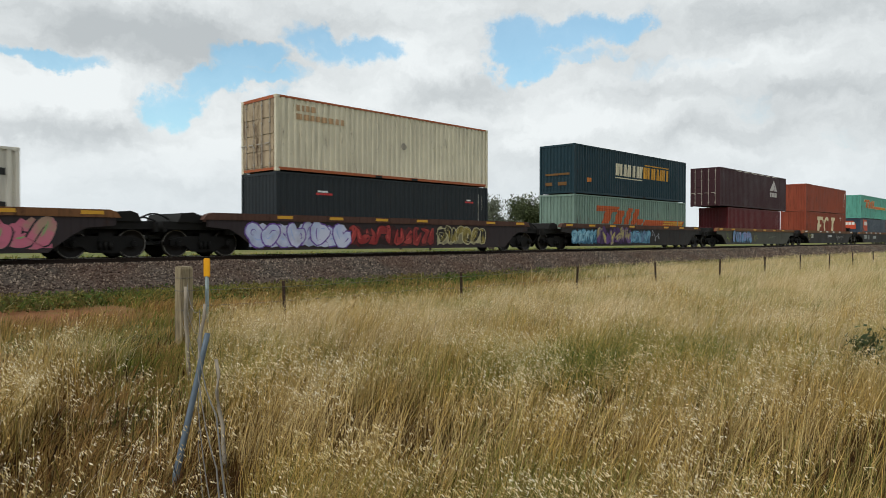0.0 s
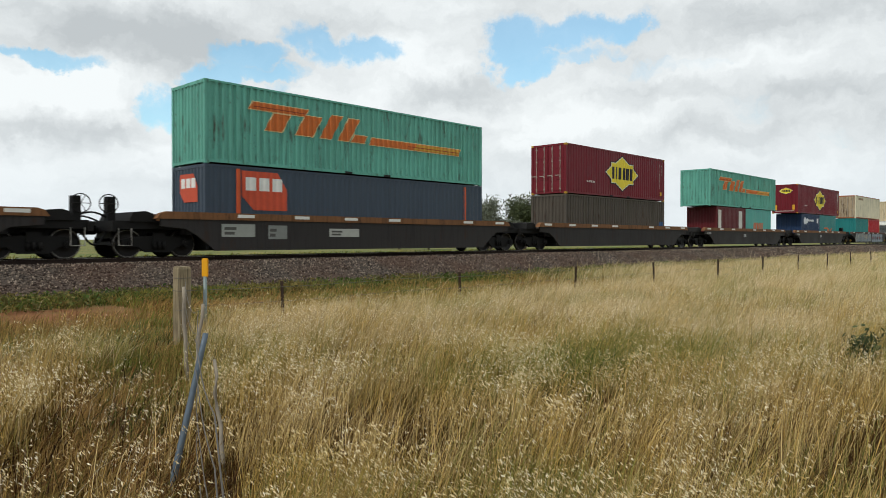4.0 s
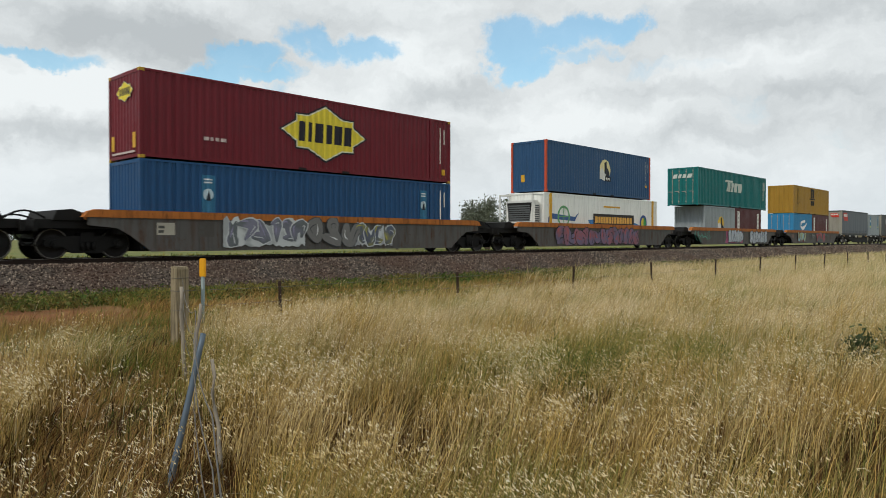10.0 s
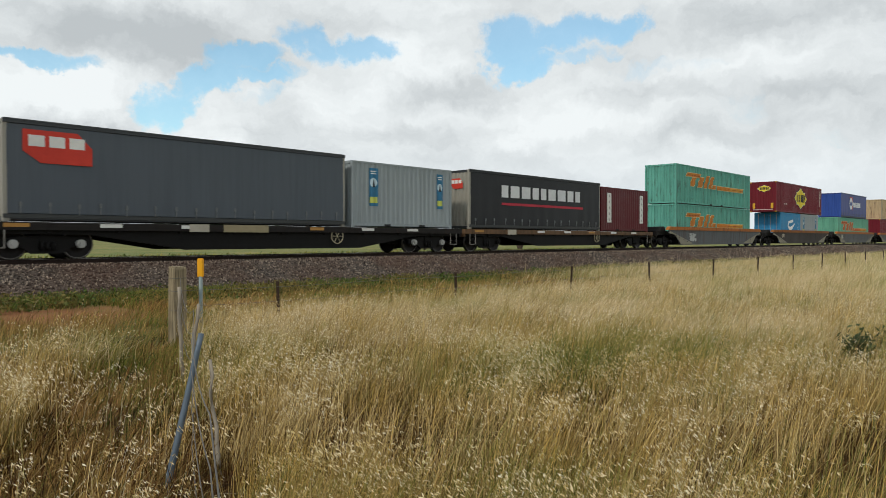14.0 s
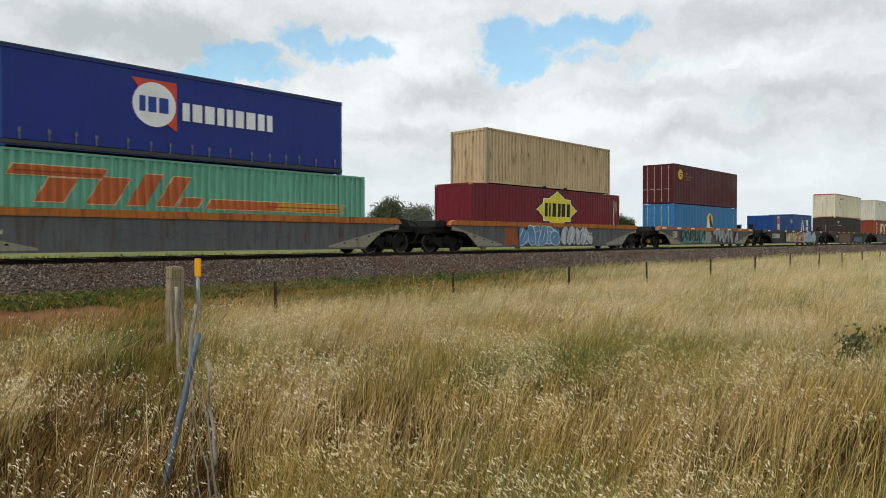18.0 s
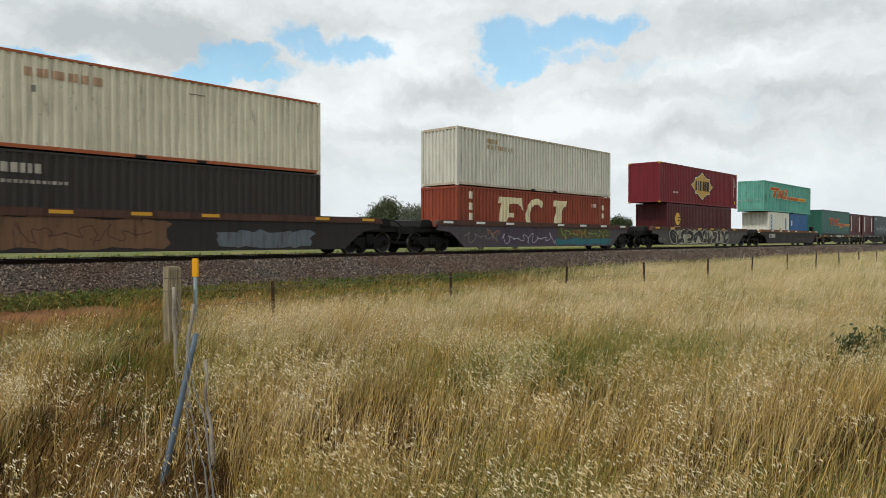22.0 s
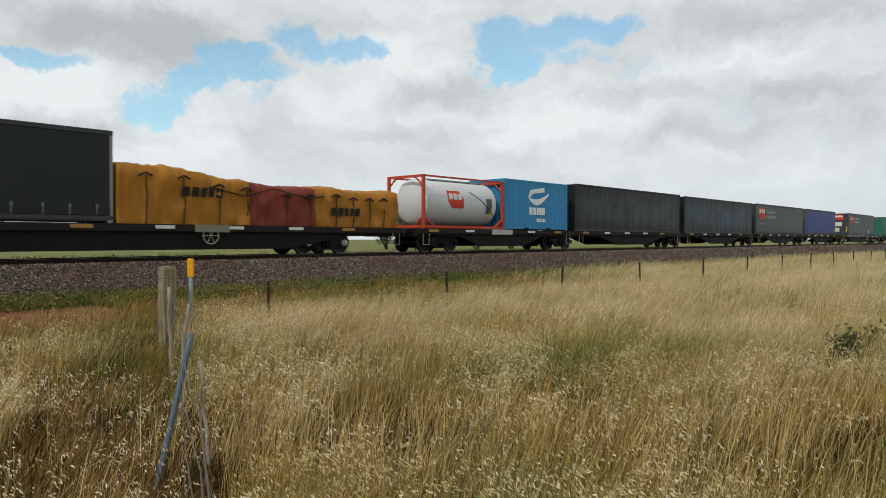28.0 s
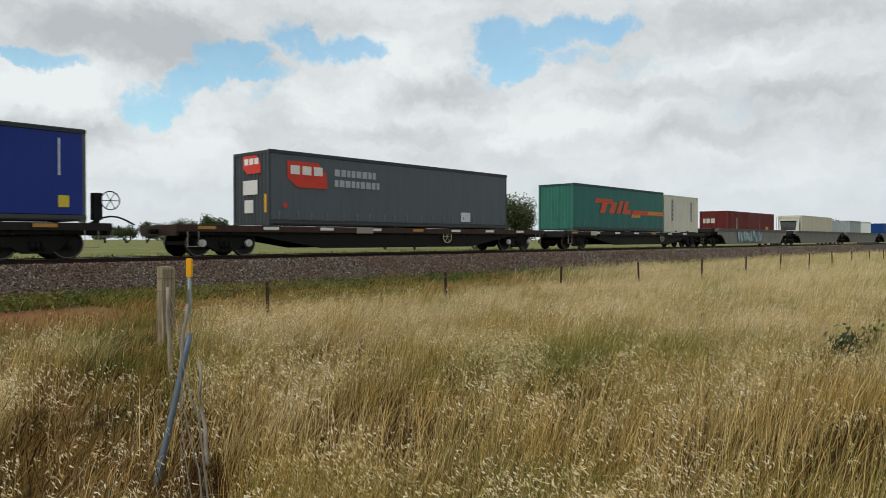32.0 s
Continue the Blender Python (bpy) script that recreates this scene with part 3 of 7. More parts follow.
        box(bm, x0 - 0.95, x0 - 0.88, -1.08, 1.1, zz, zz + 0.07)
    part("guard_frame", bm, flatcol("c9cac6"), root, "white tubular guard frame")
    bm = bmesh.new()
    box(bm, x0 - 0.62, x0 - 0.005, -0.98, 0.98, 0.75, 2.45)
    bmesh.ops.bevel(bm, geom=bm.edges[:], offset=0.09, segments=2, affect="EDGES")
    part("cooling_unit", bm, flatcol("d2d3cf"), root)
    bm = bmesh.new()
    prism(bm, [(-0.86, 2.32), (-0.66, 1.04), (0.66, 1.04), (0.86, 2.32)], -0.615, -0.60)
    intake = part("intake", bm, RUBBER, root, "dark trapezoid air intake")
    intake.matrix_local = pose(x0 - 1.233, 0, 0, 0, 0, 90)
    for side in range(2):
        bm = bmesh.new()
        for i in range(9):
            zz = 1.15 + i * 0.12
            if side:
                box(bm, x0 - 0.66, x0 - 0.615, -0.75, 0.75, zz, zz + 0.075)
            else:
                box(bm, x0 - 0.52, x0 - 0.12, -1.0, -0.975, zz, zz + 0.075)
        part("grille", bm, flatcol("55585a"), root, "grey louvred grille")
    if posts:
        for x in (-6.05, 6.05):
            bm = bmesh.new()
            box(bm, x - 0.11, x + 0.11, -WIDE / 2 - 0.012, -WIDE / 2 + 0.05, 0.02, high - 0.02)
            part("post", bm, flatcol(posts), root, "yellow lifting post")
    return root


def tank_box(cx, z):
    root = thing("tank_container", "white tank with domed ends in an orange-red frame", "tank container", "containers on the train", (cx, TRACK_Y, RAIL_Z + z))
    MOVERS.append(root)
    high, h, w = 2.5, 3.03, WIDE / 2
    coat = flatcol("b5402a")
    for sx in (-1, 1):
        bm = bmesh.new()
        for sy in (-1, 1):
            box(bm, min(sx * h, sx * (h - 0.13)), max(sx * h, sx * (h - 0.13)), min(sy * w, sy * (w - 0.13)), max(sy * w, sy * (w - 0.13)), 0, high)
        for z0, z1 in ((0.03, 0.17), (high - 0.12, high)):
            box(bm, min(sx * h, sx * (h - 0.1)), max(sx * h, sx * (h - 0.1)), -w + 0.13, w - 0.13, z0, z1)
        for sy in (-1, 1):
            tube(bm, [(sx * (h - 0.06), sy * (w - 0.1), 0.55), (sx * (h - 0.06), sy * 0.55, 0.1)], 0.045, 6)
            tube(bm, [(sx * (h - 0.06), sy * (w - 0.1), high - 0.5), (sx * (h - 0.06), sy * 0.6, high - 0.08)], 0.045, 6)
        part("end_frame", bm, coat, root)
    for sy in (-1, 1):
        for z0, z1 in ((0.03, 0.15), (high - 0.09, high - 0.01)):
            bm = bmesh.new()
            box(bm, -h + 0.13, h - 0.13, min(sy * (w - 0.005), sy * (w - 0.09)), max(sy * (w - 0.005), sy * (w - 0.09)), z0, z1)
            part("side_beam", bm, coat, root)
        bm = bmesh.new()
        for sx in (-1, 1):
            tube(bm, [(sx * (h - 0.1), sy * (w - 0.05), 0.5), (sx * (h - 0.75), sy * (w - 0.05), 0.12)], 0.05, 6)
        part("brace", bm, coat, root)
    bm = bmesh.new()
    n, prof = 40, []
    for i in range(9):
        a = math.pi / 2 * i / 8
        prof.append((-2.45 - 0.42 * math.cos(a), 1.11 * math.sin(a)))
    prof += [(2.45 + 0.42 * math.sin(math.pi / 2 * i / 8), 1.11 * math.cos(math.pi / 2 * i / 8)) for i in range(9)]
    rings = [[bm.verts.new((x, max(r, 0.01) * math.cos(2 * math.pi * k / n), 1.27 + max(r, 0.01) * math.sin(2 * math.pi * k / n))) for k in range(n)] for x, r in prof]
    for a, b in zip(rings, rings[1:]):
        for k in range(n):
            bm.faces.new((a[k], a[(k + 1) % n], b[(k + 1) % n], b[k])).smooth = True
    part("barrel", bm, plain("tank_shell", "c4c8c9", 0.4, 0.0, 3.0, 0.08), root, "white cylindrical tank shell")
    bm = bmesh.new()
    box(bm, -1.9, 2.3, -0.35, 0.35, 2.36, 2.42)
    part("walkway", bm, flatcol("8d9294"), root)
    bm = bmesh.new()
    tube(bm, [(0.5, -1.0, 1.85), (1.3, -1.12, 1.45), (2.0, -1.13, 0.95), (2.45, -1.1, 0.45)], 0.015, 6)
    part("cable", bm, RUBBER, root)
    for i, (tone, polys) in enumerate(flag_mark(-1.2, 1.0, 1.15, 0.85) + [("4a5a62", [rect(1.7, 2.15, 0.8, 1.55)]), ("c2b13a", [[(1.95, 0.75), (2.3, 0.75), (2.12, 1.05)]])]):
        bm = bmesh.new()
        for pts in polys:
            f = bm.faces.new([bm.verts.new((x, 0, zz)) for x, zz in pts])
        for k in range(1, 12):
            bmesh.ops.bisect_plane(bm, geom=bm.verts[:] + bm.edges[:] + bm.faces[:], plane_co=(0, 0, 0.6 + 0.12 * k), plane_no=(0, 0, 1))
        for v in bm.verts:
            v.co.y = -math.sqrt(max(0.01, (1.116 + 0.003 * i) ** 2 - (v.co.z - 1.27) ** 2))
        part("emblem", bm, flatcol(tone), root)
    return root


def tarped_load(cx, z):
    """A lumpy load under stitched yellow and red tarpaulins."""
    root = thing("tarpaulin_load", "lumpy load under yellow and red tarpaulins with straps", "tarpaulin", "", (cx, TRACK_Y, RAIL_Z + z))
    MOVERS.append(root)
    def top(x):
        u = (x + 6.1) / 12.2
        step = 1.93 if u < 0.24 else 1.93 - 0.38 * min(1.0, (u - 0.24) / 0.10)
        return step + 0.05 * math.sin(u * 21) + 0.10 * noise.noise(Vector((x * 0.9, 3, 1)))
    def piece(x0, x1, material, label):
        bm = bmesh.new()
        nx, ring = max(4, int((x1 - x0) / 0.07)), []
        for i in range(nx + 1):
            x = x0 + (x1 - x0) * i / nx
            t = top(x)
            if x0 < -6 and i == 0 or x1 > 6 and i == nx:
                t -= 0.05
            pts = []
            for s in range(19):
                if s < 6:
                    y, zz = -1.24, t * s / 6.5
                elif s < 13:
                    f = (s - 6) / 6
                    y, zz = -1.2 + 2.4 * f, t + 0.06 * math.sin(math.pi * f) - (0.10 if f in (0.0, 1.0) else 0)
                else:
                    y, zz = 1.24, t * (18 - s) / 6.5
                k = noise.noise(Vector((x * 1.4, y * 1.1, zz * 1.8))) * 0.10 + (0.5 - abs(noise.noise(Vector((x * 2.4 + zz * 1.1, y * 3, zz * 1.4 - x * 0.8))))) * 0.16 - 0.06 + noise.noise(Vector((x * 6.0, y * 3, zz * 5.5 + x * 2))) * 0.03
                pts.append(bm.verts.new((x, y + (k if abs(y) > 1.19 else 0), max(0.0, zz + (k * 0.6 if abs(y) < 1.2 else 0)))))
            ring.append(pts)
        for a, b in zip(ring, ring[1:]):
            for s in range(18):
                bm.faces.new((a[s], a[s + 1], b[s + 1], b[s])).smooth = True
        for e in (ring[0], ring[-1]):
            bm.faces.new(e)
        return part("tarpaulin", bm, material, root, label)
    gold = cloth("gold_tarpaulin", "a06a1a", 0.62)
    piece(-6.1, -1.35, gold, "yellow tarpaulin")
    piece(-1.35, 1.6, cloth("red_tarpaulin", "763020", 0.62), "faded red tarpaulin")
    piece(1.6, 6.1, gold, "yellow tarpaulin")
    for i, x in enumerate([-5.2, -3.9, -2.6, -1.5, 0.2, 1.3, 2.6, 3.5, 4.4, 5.2]):
        bm = bmesh.new()
        t = top(x) - 0.35
        tube(bm, [(x, -1.30, 0.0), (x + 0.05, -1.31, t * 0.5), (x, -1.30, t)], 0.022, 6)
        tube(bm, [(x - 0.22, -1.30, t - 0.05), (x, -1.31, t + 0.06), (x + 0.22, -1.30, t - 0.04)], 0.035, 6)
        part("strap", bm, flatcol("2a2018"), root, "dark tie strap")
    bm = bmesh.new()
    tube(bm, [(-3.0, -1.33, 1.3), (-1.6, -1.34, 1.05), (-0.4, -1.33, 1.38), (1.2, -1.34, 1.1), (2.0, -1.33, 1.2)], 0.025, 6)
    part("rope", bm, flatcol("2a2018"), root)
    for x0, z0, n in ((-4.0, 0.95, 5), (2.3, 0.45, 5)):
        for tone, polys in blocks(x0, z0, 1.6, 0.32, n, "160f0a", 0.35, 0.04):
            decal("emblem", root, polys, flatcol(tone), 0.0, 0.0, y=-1.345)
    return root


# ---------------------------------------------------------------- graffiti


def graffiti(parent, x0, x1, z0, z1, y, fill, line, accent, seed, style="bubble"):
    """Sprayed plump or jagged forms without letters: thick strokes, each with its outline and shine."""
    rng = random.Random(seed)
    tall, wide = z1 - z0, x1 - x0
    fat, step, jag = {"bubble": (0.42, 0.60, 0.0), "block": (0.34, 0.95, 1.0), "mask": (0.30, 0.80, 0.3), "outline": (0.34, 0.75, 0.5)}.get(style, (0.34, 0.52, 0.85))
    n = max(1, round(wide / (tall * step)))

    def curve(knots, m=22):
        """A smooth run through the knots; jagged styles stay nearer to the straight line."""
        pts = []
        for i in range(m + 1):
            f = i / m * (len(knots) - 1)
            j = min(int(f), len(knots) - 2)
            t = f - j
            p0, p1, p2, p3 = (Vector(knots[min(max(q, 0), len(knots) - 1)]) for q in (j - 1, j, j + 1, j + 2))
            smooth = 0.5 * (2 * p1 + (p2 - p0) * t + (2 * p0 - 5 * p1 + 4 * p2 - p3) * t * t + (3 * p1 - p0 - 3 * p2 + p3) * t ** 3)
            pts.append(smooth.lerp(p1.lerp(p2, t), jag))
        return pts

    def stroke(name, pts, w, yy, material, over, point=0.0, label=""):
        bm = bmesh.new()
        rows = []
        last = len(pts) - 1
        for i, p in enumerate(pts):
            d = pts[min(i + 1, last)] - pts[max(0, i - 1)]
            d = Vector((-d.y, d.x)).normalized() if d.length > 1e-5 else Vector((0, 1))
            e = min(i, last - i) / 3.0
            d = d * (w / 2) * (min(1.0, 0.35 + 0.65 * math.sqrt(min(1.0, e))) if not point else (1 - point * abs(2 * i / last - 1) ** 1.5))
            q = [Vector((p.x + d.x * s, min(z1 + 0.02, max(z0 - 0.02, p.y + d.y * s)))) for s in (1, -1)]
            rows.append([bm.verts.new((v.x, yy - 0.0002 * i, v.y)) for v in q])
        for (a, b), (c, e) in zip(rows, rows[1:]):
            bm.faces.new((a, c, e, b))
        return part(name, bm, material, over, label)

    if style not in ("block", "outline"):
        bm = bmesh.new()
        rim = [(x0 + wide * i / 24, z0 + tall * rng.uniform(0.0, 0.12)) for i in range(25)] + [(x1 - wide * i / 24, z1 - tall * rng.uniform(0.0, 0.4)) for i in range(25)]
        bm.faces.new([bm.verts.new((px, y - 0.0015, pz)) for px, pz in rim])
        part("graffiti_ground", bm, spray(*((fill, accent) if style == "bubble" else (line, fill))), parent, "ragged sprayed ground of the graffiti")
    for k in range(n):
        cx, cz = x0 + wide * (k + 0.5) / n, (z0 + z1) / 2
        a, b = wide / n * 0.46, tall * (0.5 - fat * 0.45)
        turn = rng.choice((-1, 1))
        count = rng.choice((4, 5, 6))
        start = rng.uniform(0, 6.28)
        knots = []
        for q in range(count):
            t = start + turn * (q * rng.uniform(0.9, 1.9))
            sway = 1.0 if q % 2 == 0 else rng.uniform(0.2, 0.9)
            knots.append((cx + a * sway * math.cos(t) * (1.25 if jag else 1.0) + rng.uniform(-0.05, 0.05), cz + b * math.copysign(abs(math.sin(t)) ** 0.5, math.sin(t)) * (1.0 if q % 2 == 0 else 0.8)))
        if style == "block":
            slabs = [rect(cx - a, cx + a, z1 - tall * 0.30, z1), rect(cx - a, cx + a, z0, z0 + tall * 0.28), rect(cx - a * 0.42 + turn * a * 0.3, cx + a * 0.42 + turn * a * 0.3, z0 + tall * 0.1, z1 - tall * 0.1)]
            body = None
            for grow, tone, lift in ((0.045, flatcol(line), 0.0), (0.0, spray(fill, fill), 0.006)):
                bm = bmesh.new()
                for j, slab in enumerate(slabs):
                    mx, mz = sum(p[0] for p in slab) / 4, sum(p[1] for p in slab) / 4
                    bm.faces.new([bm.verts.new((px + math.copysign(grow, px - mx), y - 0.003 - lift - 0.0012 * j - 0.0004 * k, pz + math.copysign(grow, pz - mz))) for px, pz in slab])
                body = part("graffiti_fill", bm, tone, body) if body else part("graffiti", bm, tone, parent, "sprayed block graffiti shape")
            bm = bmesh.new()
            bm.faces.new([bm.verts.new((px, y - 0.016, pz)) for px, pz in rect(cx - turn * a * 0.6 - a * 0.15, cx - turn * a * 0.6 + a * 0.15, cz - tall * 0.12, cz + tall * 0.16)])
            part("graffiti_shine", bm, flatcol(accent), body)
            continue
        pts = curve(knots)
        base = y - 0.003 - 0.013 * (k % 2)
        w = tall * fat * rng.uniform(0.9, 1.15)
        rim = 0.11 if style != "outline" else 0.07
        tip = 0.8 if jag > 0.8 else 0.0
        body = stroke("graffiti", pts, w + rim, base, flatcol(line), parent, tip, "sprayed graffiti shape")
        stroke("graffiti_fill", pts, w, base - 0.0048, flatcol(fill) if style == "outline" else spray(fill, accent), body, tip)
        side = w * 0.22
        shine = [p + Vector((-side * 0.5, side)) for p in pts[3:10]]
        stroke("graffiti_shine", shine, max(0.03, w * 0.14), base - 0.0096, flatcol(accent), body, 0.9)
        cut = [p + Vector((side * 0.3, -side * 0.4)) for p in pts[12:20]]
        stroke("graffiti_stroke", cut, max(0.028, w * 0.10), base - 0.0112, flatcol(line), body, 0.9)


def spray(a, b):
    key = ("spray", a, b)
    if key not in PAINTS:
        m, gr, bs = surface("spray_" + a, 0.6)
        at = gr.add("TexCoord").outputs["Object"]
        f = gr.span(gr.noise(at, 1.7, 3.0, 0.5), 0.42, 0.62, 0.0, 1.0, True)
        c = gr.mix(gr.math("MULTIPLY", f, 0.5), lin(a), lin(b))
        c = gr.mix(gr.math("MULTIPLY", gr.span(gr.noise(at, 0.8, 6.0, 0.65), 0.5, 0.75), 0.45), c, lin("3c3a38"))
        gr.tree.links.new(c, bs.inputs["Base Color"])
        PAINTS[key] = m
    return PAINTS[key]


def scrawl(parent, x0, x1, z0, z1, y, tone, seed, width=0.034):
    """A thin sprayed tag: one looping line."""
    rng = random.Random(seed)
    bm = bmesh.new()
    n = int((x1 - x0) / 0.06)
    pts = [(x0 + (x1 - x0) * i / n + 0.16 * math.sin(i * 0.9 + seed), (z0 + z1) / 2 + (z1 - z0) * 0.36 * math.asin(math.sin(i * 0.62 + rng.uniform(-0.5, 0.5))) * (0.55 + 0.45 * math.sin(i * 0.17 + 1))) for i in range(n + 1)]
    rows = []
    for i in range(n + 1):
        a, b, c = Vector(pts[max(0, i - 1)]), Vector(pts[i]), Vector(pts[min(n, i + 1)])
        d = Vector((-(c - a).y, (c - a).x)).normalized() * width / 2
        yy = y - 0.004 - 0.0001 * i
        rows.append([bm.verts.new((p.x, yy, p.y)) for p in (b + d, b - d)])
    for (a, b), (c, e) in zip(rows, rows[1:]):
        bm.faces.new((a, c, e, b))
    part("graffiti_tag", bm, flatcol(tone), parent, "sprayed tag")


# ---------------------------------------------------------------- wagons


def wheelset_mesh(bm):
    for s in (-1, 1):
        lathe_y(bm, [(0.12, s * 0.66), (0.30, s * 0.69), (0.40, s * 0.67), (0.487, s * 0.675), (0.487, s * 0.70), (0.46, s * 0.715),
                     (0.455, s * 0.80), (0.41, s * 0.80), (0.37, s * 0.755), (0.20, s * 0.765), (0.13, s * 0.80)], 0, 0, 28)
    lathe_y(bm, [(0.085, -1.02), (0.085, 1.02)], 0, 0, 12)


def bogie_frame(bm):
    for s in (-1, 1):
        y0, y1 = sorted((s * 0.90, s * 1.02))
        prism(bm, [(-1.2, 0.40), (-1.2, 0.58), (-0.85, 0.66), (-0.45, 0.70), (0.45, 0.70), (0.85, 0.66), (1.2, 0.58), (1.2, 0.40), (0.98, 0.34),
                   (0.68, 0.36), (0.42, 0.17), (-0.42, 0.17), (-0.68, 0.36), (-0.98, 0.34)], y0, y1)
        for x in (-0.16, 0.0, 0.16):
            tube(bm, [(x, s * 1.05, 0.26), (x, s * 1.05, 0.52)], 0.065, 8)
    box(bm, -0.2, 0.2, -1.05, 1.05, 0.5, 0.8)
    box(bm, -1.35, -1.27, -0.9, 0.9, 0.40, 0.52)


def axle_box(bm):
    lathe_y(bm, [(0.13, -1.14), (0.13, -0.9)], 0, 0, 16)
    lathe_y(bm, [(0.075, -1.19), (0.075, -1.14)], 0, 0, 8)


def bogie(parent, x, caps=None):
    root = hang("bogie", mesh_of(("bogie",), bogie_frame), STEEL_DARK, parent, "two-axle bogie", (x, 0, 0))
    for dx in (-0.915, 0.915):
        w = hang("wheelset", mesh_of(("wheelset",), wheelset_mesh), WHEEL_STEEL, root, "pair of steel wheels on an axle")
        w.matrix_parent_inverse = Matrix.Translation((dx, 0, 0.457))
        WHEELS.append(w)
        for s in (1, -1):
            hang("wheel_tread", mesh_of(("tread", s), lambda bm: lathe_y(bm, [(0.44, s * 0.714), (0.4605, s * 0.716), (0.4605, s * 0.795), (0.435, s * 0.803), (0.425, s * 0.80)], 0, 0, 32, False)), TREAD, root, "polished wheel tread", (dx, 0, 0.457))
            c = hang("axle_box", mesh_of(("axle_box",), axle_box), caps or STEEL_DARK, root, "", (dx, 0, 0.457))
            if s < 0:
                c.rotation_euler = (0, 0, math.pi)
    return root


def well_side(bm, s):
    y0, y1 = sorted((s * 1.50, s * 1.44))
    prism(bm, [(-9.0, 1.02), (-8.15, 0.94), (-7.75, 0.72), (-7.1, 0.22), (7.1, 0.22), (7.75, 0.72), (8.15, 0.94), (9.0, 1.02), (9.0, 1.27), (-9.0, 1.27)], y0, y1)
    y0, y1 = sorted((s * 1.52, s * 1.40))
    box(bm, -7.1, 7.1, y0, y1, 0.20, 0.27)


def well_rail(bm, s):
    y0, y1 = sorted((s * 1.555, s * 1.30))
    prism(bm, [(-9.15, 1.26), (9.15, 1.26), (9.0, 1.44), (8.8, 1.50), (-8.8, 1.50), (-9.0, 1.44)], y0, y1)


def well_end(bm, s):
    x0, x1 = sorted((s * 8.0, s * 10.35))
    box(bm, x0, x1, -1.15, 1.15, 0.92, 1.18)
    x0, x1 = sorted((s * 7.35, s * 8.1))
    box(bm, x0, x1, -1.4, 1.4, 0.75, 1.2)
    x0, x1 = sorted((s * 7.3, s * 7.4))
    box(bm, x0, x1, -1.43, 1.43, 0.25, 1.0)
    x0, x1 = sorted((s * 7.5, s * 10.2))
    box(bm, x0, x1, -0.6, 0.6, 0.62, 0.93)
    x0, x1 = sorted((s * 9.0, s * 9.9))
    prism(bm, [(x0, 1.16), (x1, 1.16), (x1 - 0.12, 1.42), ((x0 + x1) / 2 + 0.1, 1.5), (x0 + 0.14, 1.46)], -1.25, 1.25)
    x0, x1 = sorted((s * 10.3, s * 10.42))
    box(bm, x0, x1, -1.3, 1.3, 0.84, 1.14)


def well_floor(bm):
    box(bm, -7.3, 7.3, -0.75, 0.75, 0.2, 0.26)
    for x in (-6.0, -3.0, 0.0, 3.0, 6.0):
        box(bm, x - 0.15, x + 0.15, -1.44, 1.44, 0.2, 0.29)


def drawbar(bm, s):
    tube(bm, [(s * 10.3, 0, 0.88), (s * 10.85, 0, 0.88)], 0.10, 8)
    x0, x1 = sorted((s * 10.5, s * 10.9))
    box(bm, x0, x1, -0.16, 0.16, 0.74, 1.02)


def hose(bm, k):
    if k < 2:
        y, top, low = ((-0.45, 1.45, 1.08), (0.5, 1.35, 1.08))[k]
        tube(bm, [(9.9 + 1.5 * i / 12, y, low + (top - low) * math.sin(math.pi * i / 12)) for i in range(13)], 0.032, 6)
    else:
        tube(bm, [(10.3 + 0.75 * i / 10, -0.6, 0.84 - 0.42 * math.sin(math.pi * i / 10)) for i in range(11)], 0.035, 6)


def brake_stand(bm):
    box(bm, -0.12, 0.12, -0.16, 0.16, 1.1, 1.95)
    box(bm, -0.06, 0.06, -0.1, 0.1, 0.9, 1.1)


def hand_wheel(bm, r=0.29):
    n = 20
    tube(bm, [(r * math.cos(2 * math.pi * k / n), 0, r * math.sin(2 * math.pi * k / n)) for k in range(n + 1)], 0.018, 6, False)
    for k in range(3):
        a = math.pi * k / 3
        tube(bm, [(r * math.cos(a), 0, r * math.sin(a)), (-r * math.cos(a), 0, -r * math.sin(a))], 0.013, 5)


def step_iron(bm):
    tube(bm, [(-0.2, 0, 0), (-0.2, 0, -0.55), (0.2, 0, -0.55), (0.2, 0, 0)], 0.02, 6)


def well_wagon(cx, sill, body, label, tags=(), plates=(), brakes=(), spots="white", gusset=None, caps=None):
    root = thing("well_wagon", label, "rail wagon", "wagons of the train", (cx, TRACK_Y, RAIL_Z))
    MOVERS.append(root)
    for s in (-1, 1):
        hang("side_plate", mesh_of(("well_side", s), lambda bm: well_side(bm, s)), body, root)
        hang("top_sill", mesh_of(("well_rail", s), lambda bm: well_rail(bm, s)), sill, root)
        hang("end_platform", mesh_of(("well_end", s), lambda bm: well_end(bm, s)), STEEL_DARK, root)
        hang("drawbar", mesh_of(("drawbar", s), lambda bm: drawbar(bm, s)), STEEL_DARK, root)
        bogie(root, s * 8.85, caps)
    hang("floor_beams", mesh_of(("well_floor",), well_floor), STEEL_DARK, root)
    for k in range(3):
        hang("air_hose", mesh_of(("hose", k), lambda bm: hose(bm, k)), RUBBER, root, "looping black air hose")
    if gusset:
        for s in (-1, 1):
            bm = bmesh.new()
            prism(bm, [(s * 7.75, 0.72), (s * 7.1, 0.23), (s * 5.2, 0.24), (s * 5.2, 0.34), (s * 8.6, 1.12), (s * 9.0, 1.22), (s * 9.0, 1.03), (s * 8.15, 0.94)], -1.512, -1.502)
